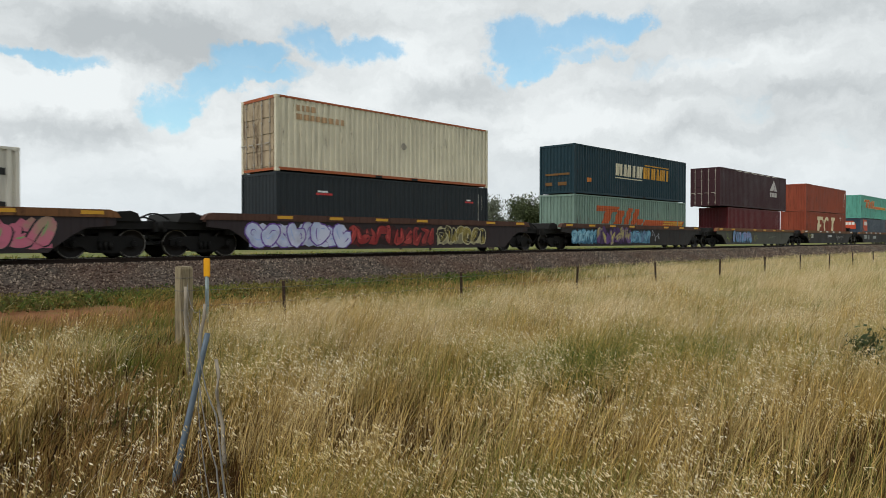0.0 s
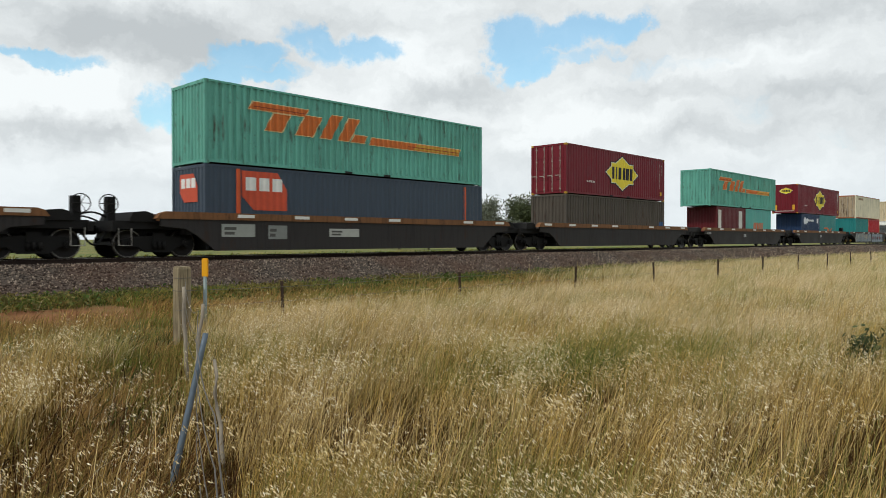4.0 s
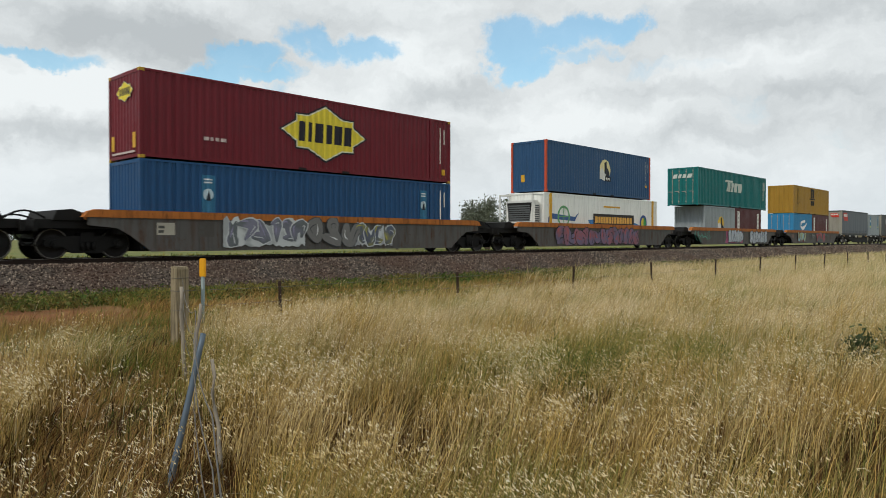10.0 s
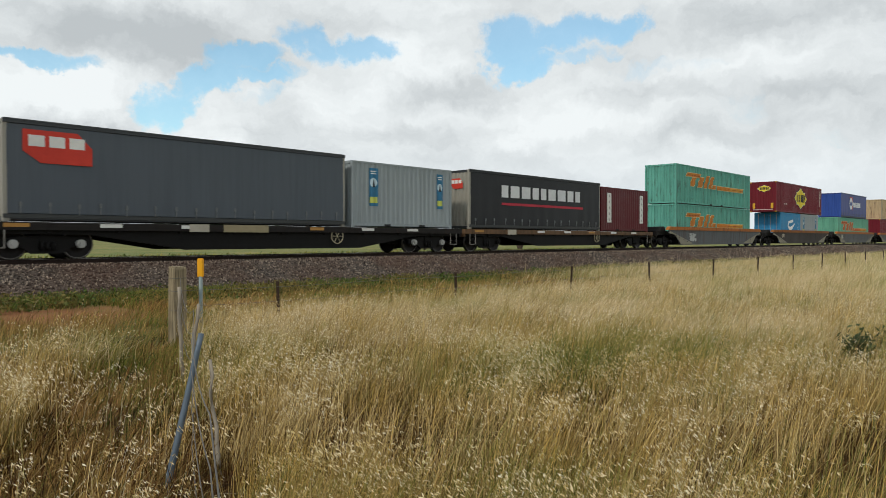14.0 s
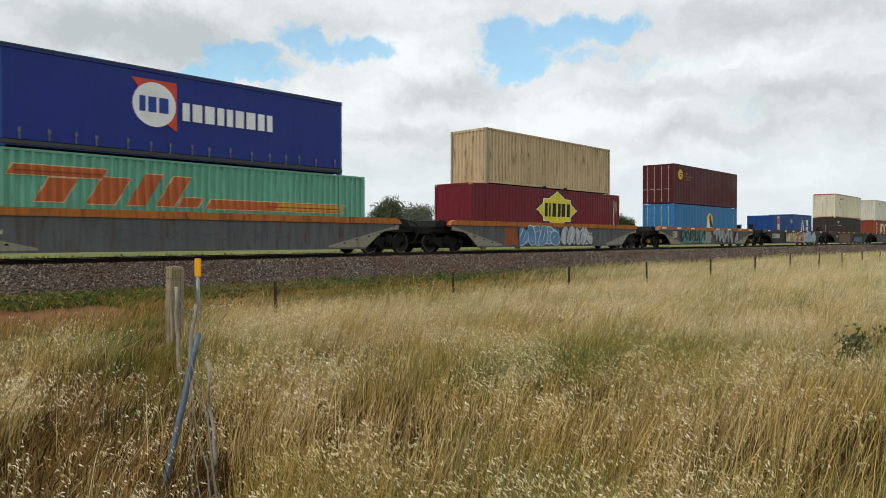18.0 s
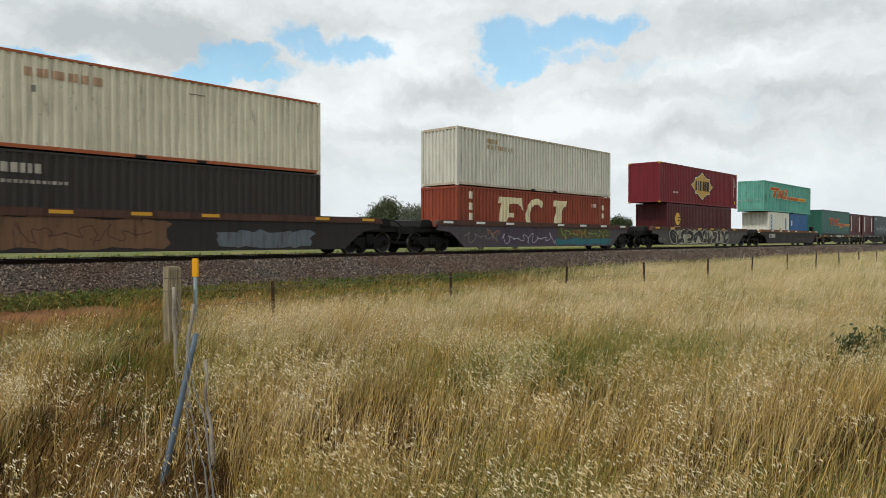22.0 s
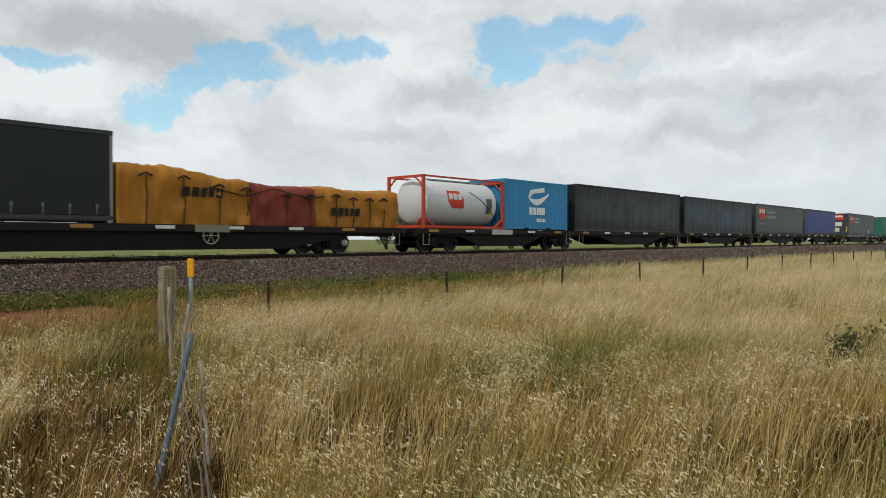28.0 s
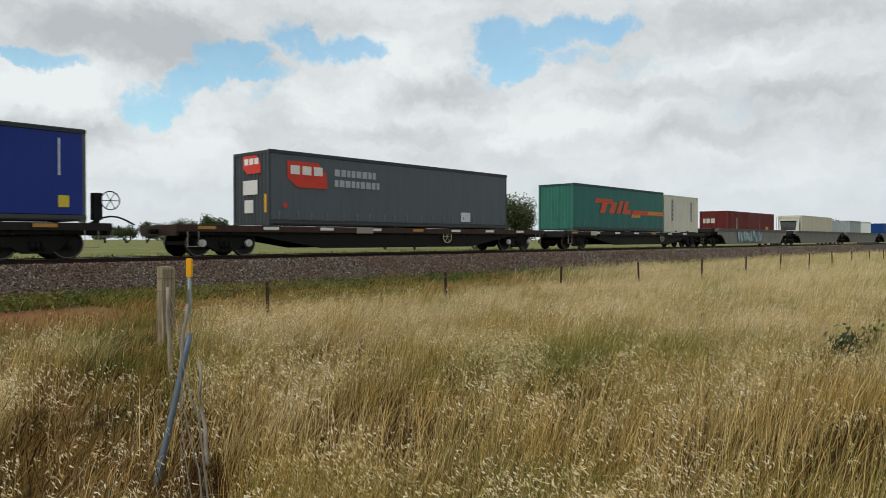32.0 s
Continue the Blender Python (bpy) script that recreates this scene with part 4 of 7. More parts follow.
            part("gusset", bm, gusset, root, "pale riveted gusset plate")
            for u in (0.15, 0.4, 0.65, 0.9):
                hang("bolt_hole", mesh_of(("bolt",), lambda b: box(b, -0.05, 0.05, -0.004, 0.004, -0.03, 0.03)), RUBBER, root, "",
                     (s * (5.6 + 2.6 * u), -1.514, 0.36 + 0.55 * u))
    bar = mesh_of(("marker",), lambda bm: box(bm, -0.33, 0.33, -0.006, 0.002, -0.055, 0.055))
    for i in range(8):
        x = -8.3 + 16.6 * i / 7
        if spots and (i + int(abs(cx))) % 5:
            hang("marker", bar, WHITE if spots == "white" else YELLOW, root, "reflective marker", (x, -1.557, 1.40))
    for x, z, w, h, tone in plates:
        bm = bmesh.new()
        box(bm, x - w / 2, x + w / 2, -1.506, -1.499, z - h / 2, z + h / 2)
        pl = part("plate", bm, flatcol(tone), root, "pale data plate")
        bm = bmesh.new()
        for k in range(2):
            box(bm, x - w * 0.42, x - w * 0.42 + w * (0.35 if k else 0.3), -1.510, -1.505, z - h * 0.32 + k * h * 0.36, z - h * 0.32 + k * h * 0.36 + h * 0.22)
        part("plate_lines", bm, flatcol("4b4a46"), pl)
    for s, y in brakes:
        st = hang("brake_stand", mesh_of(("stand",), brake_stand), STEEL_DARK, root, "", (s * 10.2, y, 0))
        hang("hand_wheel", mesh_of(("hand_wheel",), hand_wheel), WHEEL_STEEL, st, "spoked brake wheel", (s * 0.1, -0.2, 1.72))
        hang("step_iron", mesh_of(("step",), step_iron), flatcol("8b8882"), root, "", (s * 10.0, -1.2, 0.95))
    for j, tag in enumerate(tags):
        kind, x0, x1, z0, z1, *cols = tag
        if kind == "tag":
            scrawl(root, x0, x1, z0, z1, -1.502, cols[0], int(cx * 3) + j)
        elif kind == "patch":
            bm = bmesh.new()
            edge = [(x0 + (x1 - x0) * k / 14, z0) for k in range(14)] + [(x1, z0 + (z1 - z0) * k / 5) for k in range(5)]
            edge += [(x1 - (x1 - x0) * k / 14, z1) for k in range(14)] + [(x0, z1 - (z1 - z0) * k / 5) for k in range(5)]
            wob = random.Random(int(cx) + 31 * j)
            bm.faces.new([bm.verts.new((px + wob.uniform(-0.16, 0.16), -1.5035 - 0.0006 * j, min(1.26, max(0.24, pz + wob.uniform(-0.07, 0.07))))) for px, pz in edge])
            part("painted_patch", bm, paint(cols[0], 0.7, 0.7, 0.5), root)
        else:
            graffiti(root, x0, x1, z0, z1, -1.506 if z1 < 1.26 else -1.559, *cols, int(cx * 7) + j, kind)
    return root


def flat_deck(bm, length):
    h = length / 2
    box(bm, -h, h, -1.32, 1.32, 1.0, 1.08)
    for s in (-1, 1):
        y0, y1 = sorted((s * 1.38, s * 1.30))
        box(bm, -h, h, y0, y1, 0.86, 1.09)
    for s in (-1, 1):
        box(bm, min(s * h, s * (h - 0.12)), max(s * h, s * (h - 0.12)), -1.3, 1.3, 0.72, 1.0)


def flat_belly(bm, length):
    h = length / 2
    c = max(h - 6.2, h * 0.28)
    prism(bm, [(-h + 0.2, 0.90), (-h + 0.2, 0.76), (-h + 3.2, 0.72), (-c, 0.24), (c, 0.24), (h - 3.2, 0.72), (h - 0.2, 0.76), (h - 0.2, 0.90)], -0.05, 0.05)


def flat_wagon(cx, length, edge, label, caps=None, brake=True, plates=(), setback=2.0, on=None):
    """A skeletal flat; on names where its bogies stand when it shares them with its neighbours."""
    root = thing("flat_wagon", label, "rail wagon", "wagons of the train", (cx, TRACK_Y, RAIL_Z))
    MOVERS.append(root)
    hang("deck", mesh_of(("deck", length), lambda bm: flat_deck(bm, length)), edge, root)
    h = length / 2
    for y in (-1.17, 1.17):
        hang("fish_belly_beam", mesh_of(("belly", length), lambda bm: flat_belly(bm, length)), STEEL_DARK, root, "", (0, y, 0))
    for i in range(9):
        hang("cross_beam", mesh_of(("cross_beam",), lambda bm: box(bm, -0.06, 0.06, -1.29, 1.29, 0.78, 0.99)), STEEL_DARK, root, "", (-h * 0.8 + h * 1.6 * i / 8, 0, 0))
    for x in on or (setback - h, h - setback):
        bogie(root, x, caps)
    for s in (-1, 1):
        bm = bmesh.new()
        tube(bm, [(s * (h - 0.05), 0, 0.88), (s * (h + 0.3), 0, 0.88)], 0.1, 8)
        part("coupler", bm, STEEL_DARK, root)
        hang("step_iron", mesh_of(("step",), step_iron), flatcol("8b8882"), root, "", (s * (h - 0.6), -1.36, 0.9))
    if brake:
        hang("hand_wheel", mesh_of(("hand_wheel",), hand_wheel), flatcol("a39a80"), root, "spoked brake wheel", (h * 0.25, -1.36, 0.72))
    bar = mesh_of(("marker",), lambda bm: box(bm, -0.33, 0.33, -0.006, 0.002, -0.055, 0.055))
    for i in range(int(length / 2.6)):
        hang("marker", bar, WHITE if i % 4 else flatcol("a5793c"), root, "reflective marker", (-h + 1.1 + i * 2.6, -1.382, 1.0))
    for x, w, tone in plates:
        bm = bmesh.new()
        box(bm, x - w / 2, x + w / 2, -1.40, -1.375, 0.84, 1.10)
        part("plate", bm, flatcol(tone), root, "pale data plate")
    return root

# ---------------------------------------------------------------- the train, wagon by wagon
LOW, HIGH = 0.30, 3.21
FT20, FT40, FT48 = 6.058, 12.192, 14.63
ORANGE = paint("a05e24", 0.8, 0.7, 0.35)
BROWN = paint("4d342b", 0.8, 0.75, 0.25)
RUSTRAIL = paint("6e4a2c", 0.8, 0.75, 0.4)
GREY = paint("504e4b", 0.75, 0.65, 0.4, "4a2c1a")
BLACKISH = paint("2a2726", 0.6, 0.7, 0.3)
DUSK = paint("30282a", 0.6, 0.7, 0.3)
PALE = paint("858070", 0.5, 0.7, 0.3)
SLATE_BODY = paint("545658", 0.75, 0.65, 0.4, "4a2e1e")

MAROON = paint("661220", 0.25, 0.5, 0.12)
DEEPRED = paint("541319", 0.2, 0.55, 0.15)
PLUM = paint("34181f", 0.25, 0.6, 0.2)
BRICK = paint("823c28", 0.55, 0.65, 0.4)
JADE = paint("58988a", 0.7, 0.6, 0.5)
TEAL = paint("1d7474", 0.2, 0.55, 0.2)
EMERALD = paint("0a6464", 0.2, 0.5, 0.15)
CREAM = paint("c4bda8", 0.42, 0.65, 0.4)
RUSTDOOR = paint("a09078", 1.0, 0.7, 0.4, "3a1c0c")
SAND = paint("bdb095", 0.6, 0.65, 0.4, "5a4024")
BONE = paint("c2bfb4", 0.3, 0.6, 0.3)
NAVY = paint("172f50", 0.2, 0.55, 0.15)
DENIM = paint("184670", 0.2, 0.55, 0.2)
COBALT = paint("0c3c78", 0.2, 0.5, 0.15)
SKYBLUE = paint("2f7ca8", 0.2, 0.55, 0.2)
LIGHTGREY = paint("8b9396", 0.25, 0.55, 0.25)
COAL = paint("1d2429", 0.3, 0.6, 0.2)
MUSTARD = paint("967327", 0.2, 0.55, 0.25)
OXIDE = paint("481418", 0.2, 0.55, 0.15)
SCARLET = paint("a01622", 0.2, 0.55, 0.2)
MUD = paint("4a443d", 0.6, 0.7, 0.4)
INK = paint("16303a", 0.3, 0.6, 0.2)
WHITEBOX = paint("dddeda", 0.15, 0.5, 0.15)
OLDORANGE = flatcol("9a5230")

STARS = "deep red container with a yellow star-shaped badge"


def star_box(cx, length=FT48, z=HIGH, coat=MAROON, tone="d8c43a", shift=0.05, ends="ribs", end_badge=True):
    high = 2.9
    return container("shipping_container", STARS + (" stacked on another" if z > 1 else ", low in its wagon"), cx, length, high, z, coat, ends,
                     star_badge(shift, 1.54 if z > 1 else 1.75, 4.1, tone) + ticks(length, high) + blocks(-length / 2 + 2.2, 0.78, 0.9, 0.12, 4, "b9a9a6") +
                     [("c99a2c", [rect(length / 2 - 0.62, length / 2 - 0.40, 0.36, 0.62)])],
                     (star_badge(0.1, 2.25, 1.3, tone) + [("c99a2c", [rect(-0.95, -0.72, 0.35, 0.85), rect(0.72, 0.95, 0.35, 0.85)]), ("b9a9a6", [rect(-0.9, 0.9, 0.2, 0.27)])]) if end_badge else (), 0.022, cast=flatcol("a8862c"))


def speed_box(cx, z=HIGH, coat=JADE, ends="ribs", tone="b8622a", length=FT48, under="cdb98a"):
    return container("shipping_container", "weathered green ribbed container with a leaning orange mark", cx, length, 2.9, z, coat, ends,
                     speed_mark(-5.7, 1.85 if z > 1 else 1.75, 11.3, tone, under), (), 0.036)


def wagon_plain(cx, **k):
    return well_wagon(cx, RUSTRAIL, BLACKISH, "dark well wagon with a rusty top sill", **k)


# 0: leaving as the clip begins
well_wagon(-0.3, RUSTRAIL, DUSK, "dark well wagon with pink and green graffiti", [("bubble", 4.0, 7.2, 0.3, 1.24, "c06a80", "2a2a2e", "7fa06a")], spots="yellow")
container("shipping_container", "cream-white container low in its wagon", 0.07, FT40, 2.9, LOW, BONE, "ribs", [("2a2a2a", [rect(5.5, 5.75, 2.1, 2.3), rect(5.5, 5.75, 1.2, 1.35)])])
# 1
well_wagon(20.7, BROWN, DUSK, "dark well wagon with white, red and black graffiti",
           [("bubble", -7.4, -3.0, 0.28, 1.25, "c8cbe0", "6a4a9a", "9fb0d8"), ("wild", -3.0, 2.1, 0.28, 1.25, "8a2a2a", "2a1416", "c0504a"),
            ("wild", 2.2, 5.4, 0.32, 1.22, "23201f", "b8b08a", "c9b45a")], spots="yellow")
container("shipping_container", "worn cream container with doors and rust streaks", 20.7, FT40, 2.85, 3.14, CREAM, "doors",
          blocks(-5.2, 2.35, 1.0, 0.22, 4, "a98a68", 0.3) + blocks(-5.2, 2.02, 2.4, 0.22, 8, "a98a68", 0.3) + [("8c867a", [disc(0.4, 1.5, 0.16)])], (), 0.03, OLDORANGE, rails_only=True, door_coat=RUSTDOOR)
container("shipping_container", "black-blue container with small red and white marks", 20.7, FT40, 2.85, 0.28, COAL, "ribs",
          [("b0383a", [rect(-4.3, -3.5, 2.05, 2.13), rect(4.4, 5.0, 2.05, 2.13)]), ("cfd2d4", [rect(-4.2, -3.7, 2.15, 2.22), rect(4.5, 4.8, 2.15, 2.22)])] + ticks(FT40, 2.85), (), 0.02)
# 2
well_wagon(41.85, BROWN, BLACKISH, "dark well wagon with purple and light blue graffiti",
           [("wild", -8.0, -5.2, 0.3, 1.2, "5f9ab5", "2a5a78", "a8d0dc"), ("wild", -5.4, -1.4, 0.26, 1.46, "5a3a78", "2a1838", "c9c04a"), ("wild", -1.6, 1.3, 0.3, 1.22, "6fa8c0", "2a5a78", "5a3a78"),
            ("tag", 1.6, 2.7, 0.35, 1.15, "b0b0b8")], spots="yellow")
container("shipping_container", "dark green-black container with pale and orange lettering-like bars", 41.85, FT48, 2.9, 3.25, INK, "ribs",
          blocks(-2.6, 1.35, 3.5, 0.75, 7, "bfb8a2", 0.25, 0.05) + blocks(0.95, 1.35, 3.6, 0.75, 8, "b5852f", 0.25, 0.05) +
          [("bfb8a2", [rect(-2.7, 0.8, 1.18, 1.24)]), ("b5852f", [rect(1.1, 4.6, 2.2, 2.27)]), ("b06a2a", [rect(-5.9, -5.5, 0.75, 1.0)])],
          [("6a4c2a", [rect(-0.8, 0.9, 1.1, 1.22), rect(-0.8, -0.3, 0.5, 0.7), rect(0.1, 0.7, 0.5, 0.7)])], 0.036)
container("shipping_container", "grey-green ribbed container with a faded orange mark", 41.85, FT48, 2.9, 0.33, paint("6c8278", 0.5, 0.65, 0.5), "ribs",
          speed_mark(-5.0, 1.75, 11.8, "a8512a", "a8512a"), (), 0.045)
# 3
well_wagon(63.1, RUSTRAIL, paint("4a4a42", 0.6, 0.7, 0.4), "dark olive well wagon with light blue graffiti", [("wild", -5.9, -2.0, 0.27, 1.34, "5f92b8", "1d2a38", "a890c0"),
           ("tag", -7.2, -5.6, 0.35, 1.2, "8a9a3a"), ("tag", -1.5, -0.4, 0.3, 1.2, "9a9a4a"), ("tag", 2.0, 4.0, 0.5, 1.1, "6a6a5a")], spots="yellow")
container("shipping_container", "long dark plum container with doors and a pale triangle mark", 63.08, 15.42, 3.1, 3.24, PLUM, "doors",
          [("b8b2b0", [[(3.4, 1.75), (5.3, 1.75), (4.45, 2.75)]]), ("34181f", [[(4.3, 1.74), (4.5, 1.74), (4.75, 2.45)]]), ("b8b2b0", [rect(3.4, 5.2, 1.2, 1.6)]),
           ("34181f", [rect(3.75, 3.85, 1.2, 1.5), rect(4.2, 4.3, 1.28, 1.5), rect(4.65, 4.75, 1.3, 1.6)])] + [("c0bab0", [rect(-4.5 + i * 1.7, -3.6 + i * 1.7 + 0.3, 2.98, 3.04) for i in range(6)])], (), 0.012)
container("shipping_container", "dull red container low in its wagon", 63.1, FT40, 2.9, LOW, DEEPRED, "ribs", ticks(FT40, 2.9) + [("b8a8a4", [rect(5.0, 5.04, 1.4, 2.2)])], (), 0.02)
# 4
well_wagon(84.2, RUSTRAIL, BLACKISH, "dark well wagon with pale tags on its rusty side", [("tag", -7.6, -6.5, 0.4, 1.3, "a8a83a"), ("tag", 2.4, 5.2, 0.45, 1.1, "b8b8b0")],
           [(-6.2, 0.95, 0.75, 0.4, "a8aa9a"), (0.0, 0.95, 1.6, 0.22, "b8b8b4")], [(1, -0.4)])
container("shipping_container", "orange-brown container stacked over one with slab shapes", 84.2, FT48, 2.8, 3.46, BRICK, "ribs", ticks(FT48, 2.8), (), 0.018)
container("shipping_container", "orange-brown container with great cream slab shapes", 84.2, FT48, 2.9, 0.56, BRICK, "ribs", slab_marks(-3.8, 0.7, 7.4, 1.75) + [("c9c0b0", [rect(4.9, 5.5, 2.4, 2.5), rect(5.1, 5.4, 2.2, 2.28)])], (), 0.03)
# 5
wagon_plain(105.6, plates=[(-6.2, 0.9, 1.3, 0.45, "8f928c"), (-4.6, 0.85, 0.8, 0.5, "7d807c"), (-1.5, 0.85, 1.5, 0.32, "a5a6a0")], brakes=[(-1, -0.5)])
speed_box(105.6)
container("shipping_container", "dark blue-grey container with red flag marks and orange posts", 105.6, FT48, 2.9, LOW, paint("35414f", 0.2, 0.5, 0.15), "ribs",
          flag_mark(-5.9, 1.35, 1.9, 1.4, "b84a30") + [("b8502a", [rect(-6.12, -5.95, 0.2, 2.8), rect(5.95, 6.12, 0.2, 2.8)])], flag_mark(-0.6, 1.6, 1.3, 1.0, "b84a30"), 0.012)
# 6
wagon_plain(126.4)
star_box(126.4, FT40, shift=0.3, ends="doors", end_badge=False)
container("shipping_container", "brown-grey mud-stained ribbed container", 126.4, FT40, 2.9, LOW, MUD, "ribs", [("31517a", [rect(5.4, 6.0, 0.2, 1.5)])], (), 0.04)
# 7
wagon_plain(147.6, plates=[(-8.2, 1.08, 0.8, 0.17, "8a8a86"), (-0.9, 0.92, 0.55, 0.22, "9a9a96")])
speed_box(147.6)
container("shipping_container", "dull red short container with white panels", 144.55, FT20, 2.9, LOW, DEEPRED, "ribs", [("c4c4be", [rect(-2.75, -2.15, 0.9, 2.65), rect(1.55, 2.2, 0.9, 2.65)]), ("a89a94", [rect(2.4, 2.44, 1.3, 2.6)])], (), 0.016)
container("shipping_container", "pale teal short container with a faint orange mark", 150.7, FT20, 2.9, LOW, paint("4f9a92", 0.25, 0.55, 0.25), "ribs", blocks(-1.3, 1.2, 2.3, 0.55, 6, "c07050", 0.3, 0.1), (), 0.01)
# 8
wagon_plain(168.7, plates=[(-8.0, 1.08, 0.9, 0.17, "8a8a86"), (-0.6, 0.92, 0.55, 0.22, "9a9a96")])
star_box(168.7)
container("shipping_container", "navy short container with a white horse-like mark", 165.65, FT20, 2.9, LOW, NAVY, "ribs",
          [("c9cdd2", [disc(-1.9, 2.2, 0.38, 14), [(-1.7, 2.3), (-0.9, 2.5), (-1.1, 2.0), (-1.3, 1.75)]])] + blocks(-0.9, 2.15, 1.9, 0.2, 6, "c9cdd2", 0.3) + [("c9cdd2", [rect(2.0, 2.5, 2.0, 2.5), rect(2.75, 2.79, 1.3, 2.6)])], (), 0.02)
container("shipping_container", "teal short container with an orange mark", 171.75, FT20, 2.9, LOW, TEAL, "ribs", speed_mark(-1.5, 1.3, 6.4, "c0602a", "c0602a")[2:3], (), 0.008)
# 9
well_wagon(189.6, BROWN, BLACKISH, "dark well wagon covered in grey bubble graffiti",
           [("bubble", -7.6, -4.9, 0.26, 1.4, "77828c", "1d2024", "a5a294"), ("bubble", -4.7, -0.1, 0.26, 1.36, "7a858e", "1d2024", "a89a7c"), ("block", 0.6, 6.4, 0.3, 1.25, "8a98a4", "2a2c30", "a83a4a")],
           brakes=[(-1, -0.6), (-1, 0.5)], caps=flatcol("8a6e28"))
container("shipping_container", "worn cream container with doors and rust streaks", 189.6, FT40, 2.83, 3.17, CREAM, "doors", [("8c7a66", [rect(-4.9, -2.6, 2.3, 2.55)])] + ticks(FT40, 2.8), (), 0.034, OLDORANGE, rails_only=True, door_coat=RUSTDOOR)
container("shipping_container", "teal short container low in its wagon", 186.55, FT20, 2.87, LOW, TEAL, "ribs", blocks(0.2, 0.98, 1.2, 0.14, 5, "b06a4a", 0.3), (), 0.034)
container("shipping_container", "bright red short container with orange corner posts", 192.65, FT20, 2.87, LOW, SCARLET, "ribs", [("d0c8c4", [rect(-2.7, -2.55, 1.9, 2.5)])], (), 0.034, flatcol("c0822a"))
# 10
well_wagon(211.05, ORANGE, GREY, "grey well wagon with an orange sill and teal graffiti",
           [("bubble", -5.2, -1.9, 0.27, 1.45, "2f6a78", "9aa8ac", "3a4a78"), ("bubble", -2.0, 4.6, 0.27, 1.4, "356f78", "20343c", "3f4f80"), ("outline", 5.0, 6.7, 0.4, 1.3, "6d6c6a", "55585a", "b8bab8")],
           [(-6.35, 0.93, 0.6, 0.4, "a8a294")], [(-1, 0.3)], None)
container("shipping_container", "sand-coloured ribbed container stacked over a white reefer", 211.05, FT40, 2.9, HIGH, SAND, "ribs", [("8a7c60", [[(2.2, 0.2), (3.6, 0.2), (3.75, 0.7), (3.3, 1.15), (2.7, 1.0), (2.1, 0.6)]])], (), 0.055)
reefer("refrigerated_container", "white refrigerated container with blue lettering-like blocks and cooling unit", 211.35, 13.6, LOW, WHITEBOX, None,
       blocks(-5.3, 1.15, 2.6, 0.75, 4, "2a3f8a", 0.25, 0.15) + [("7d8aa0", [rect(-3.3, -1.1, 2.2, 2.45)])] + [("6f706c", [rect(-6.2 + i * 0.72, -6.2 + i * 0.72 + 0.025, 0.4, 2.7) for i in range(18)])])
# 11
well_wagon(232.1, ORANGE, GREY, "grey well wagon with an orange sill and silver graffiti",
           [("wild", -4.6, -1.2, 0.3, 1.45, "5f6466", "c0c4c4", "8a86a0"), ("outline", -1.2, 1.4, 0.3, 1.42, "6d6c6a", "3a3c40", "c8cac8"), ("wild", 1.2, 3.3, 0.3, 1.3, "565c6a", "c0c4c4", "a8a23a")],
           [(-6.6, 0.93, 0.6, 0.4, "a8a294"), (-5.2, 0.93, 0.6, 0.5, "4a4642")], spots=None)
star_box(232.1)
container("shipping_container", "blue ribbed container with vertical badge strips", 232.1, FT48, 2.9, LOW, DENIM, "ribs", blue_strip(-5.2, 0.75, 0.5, 1.75) + blue_strip(5.3, 0.75, 0.45, 1.75) + ticks(FT48, 2.9), (), 0.03)
# 12
well_wagon(253.3, ORANGE, GREY, "grey well wagon with an orange sill and lilac bubble graffiti", [("bubble", -5.5, 3.8, 0.27, 1.34, "6a5f78", "1f2024", "a8504a"), ("tag", 3.8, 4.8, 0.5, 1.1, "3a3a3e")], spots=None)
container("shipping_container", "blue container with orange posts and a round wolf-like badge", 253.3, FT40, 2.88, 3.24, paint("24496e", 0.15, 0.5, 0.12), "ribs", moon_badge(0.2, 1.65, 0.62, "d9cf9a") + ticks(FT40, 2.88) + [("c99a2c", [rect(5.3, 5.55, 0.8, 0.95)])],
          [("c99a2c", [rect(-0.5, -0.25, 0.6, 1.0)])], 0.016, flatcol("b84a2c"))
reefer("refrigerated_container", "white refrigerated container with banner marks and cooling unit", 253.7, 13.4, LOW, WHITEBOX, "c99a2c",
       [(t, [[(x - 1.3, z) for x, z in p] for p in ps]) for t, ps in
        [("3a5a8a", [[(-5.0, 1.5), (-4.6, 1.75), (-2.3, 1.6), (-1.9, 1.85), (-2.3, 1.35), (-4.6, 1.45), (-5.0, 1.2)]]), ("5f9a6a", [arc(-3.45, 1.6, 0.50, 0.62, 0, 360, 24)]),
         ("5f9a6a", [rect(-4.0, -2.9, 1.57, 1.63), rect(-3.48, -3.42, 1.05, 2.15)]),
         ("3a78b0", [[(-0.9, 0.9), (0.0, 1.05), (0.0, 1.5), (-0.9, 1.45), (-0.6, 1.18)], [(5.4, 0.75), (4.4, 0.95), (4.4, 1.45), (5.4, 1.25), (5.1, 1.0)]]),
         ("b84a30", [[(0.3, 0.9), (1.0, 0.85), (0.7, 1.2)], [(3.2, 0.8), (3.9, 0.8), (3.6, 1.15)]]), ("2a2624", [rect(-0.3, 4.7, 1.1, 1.85)])] +
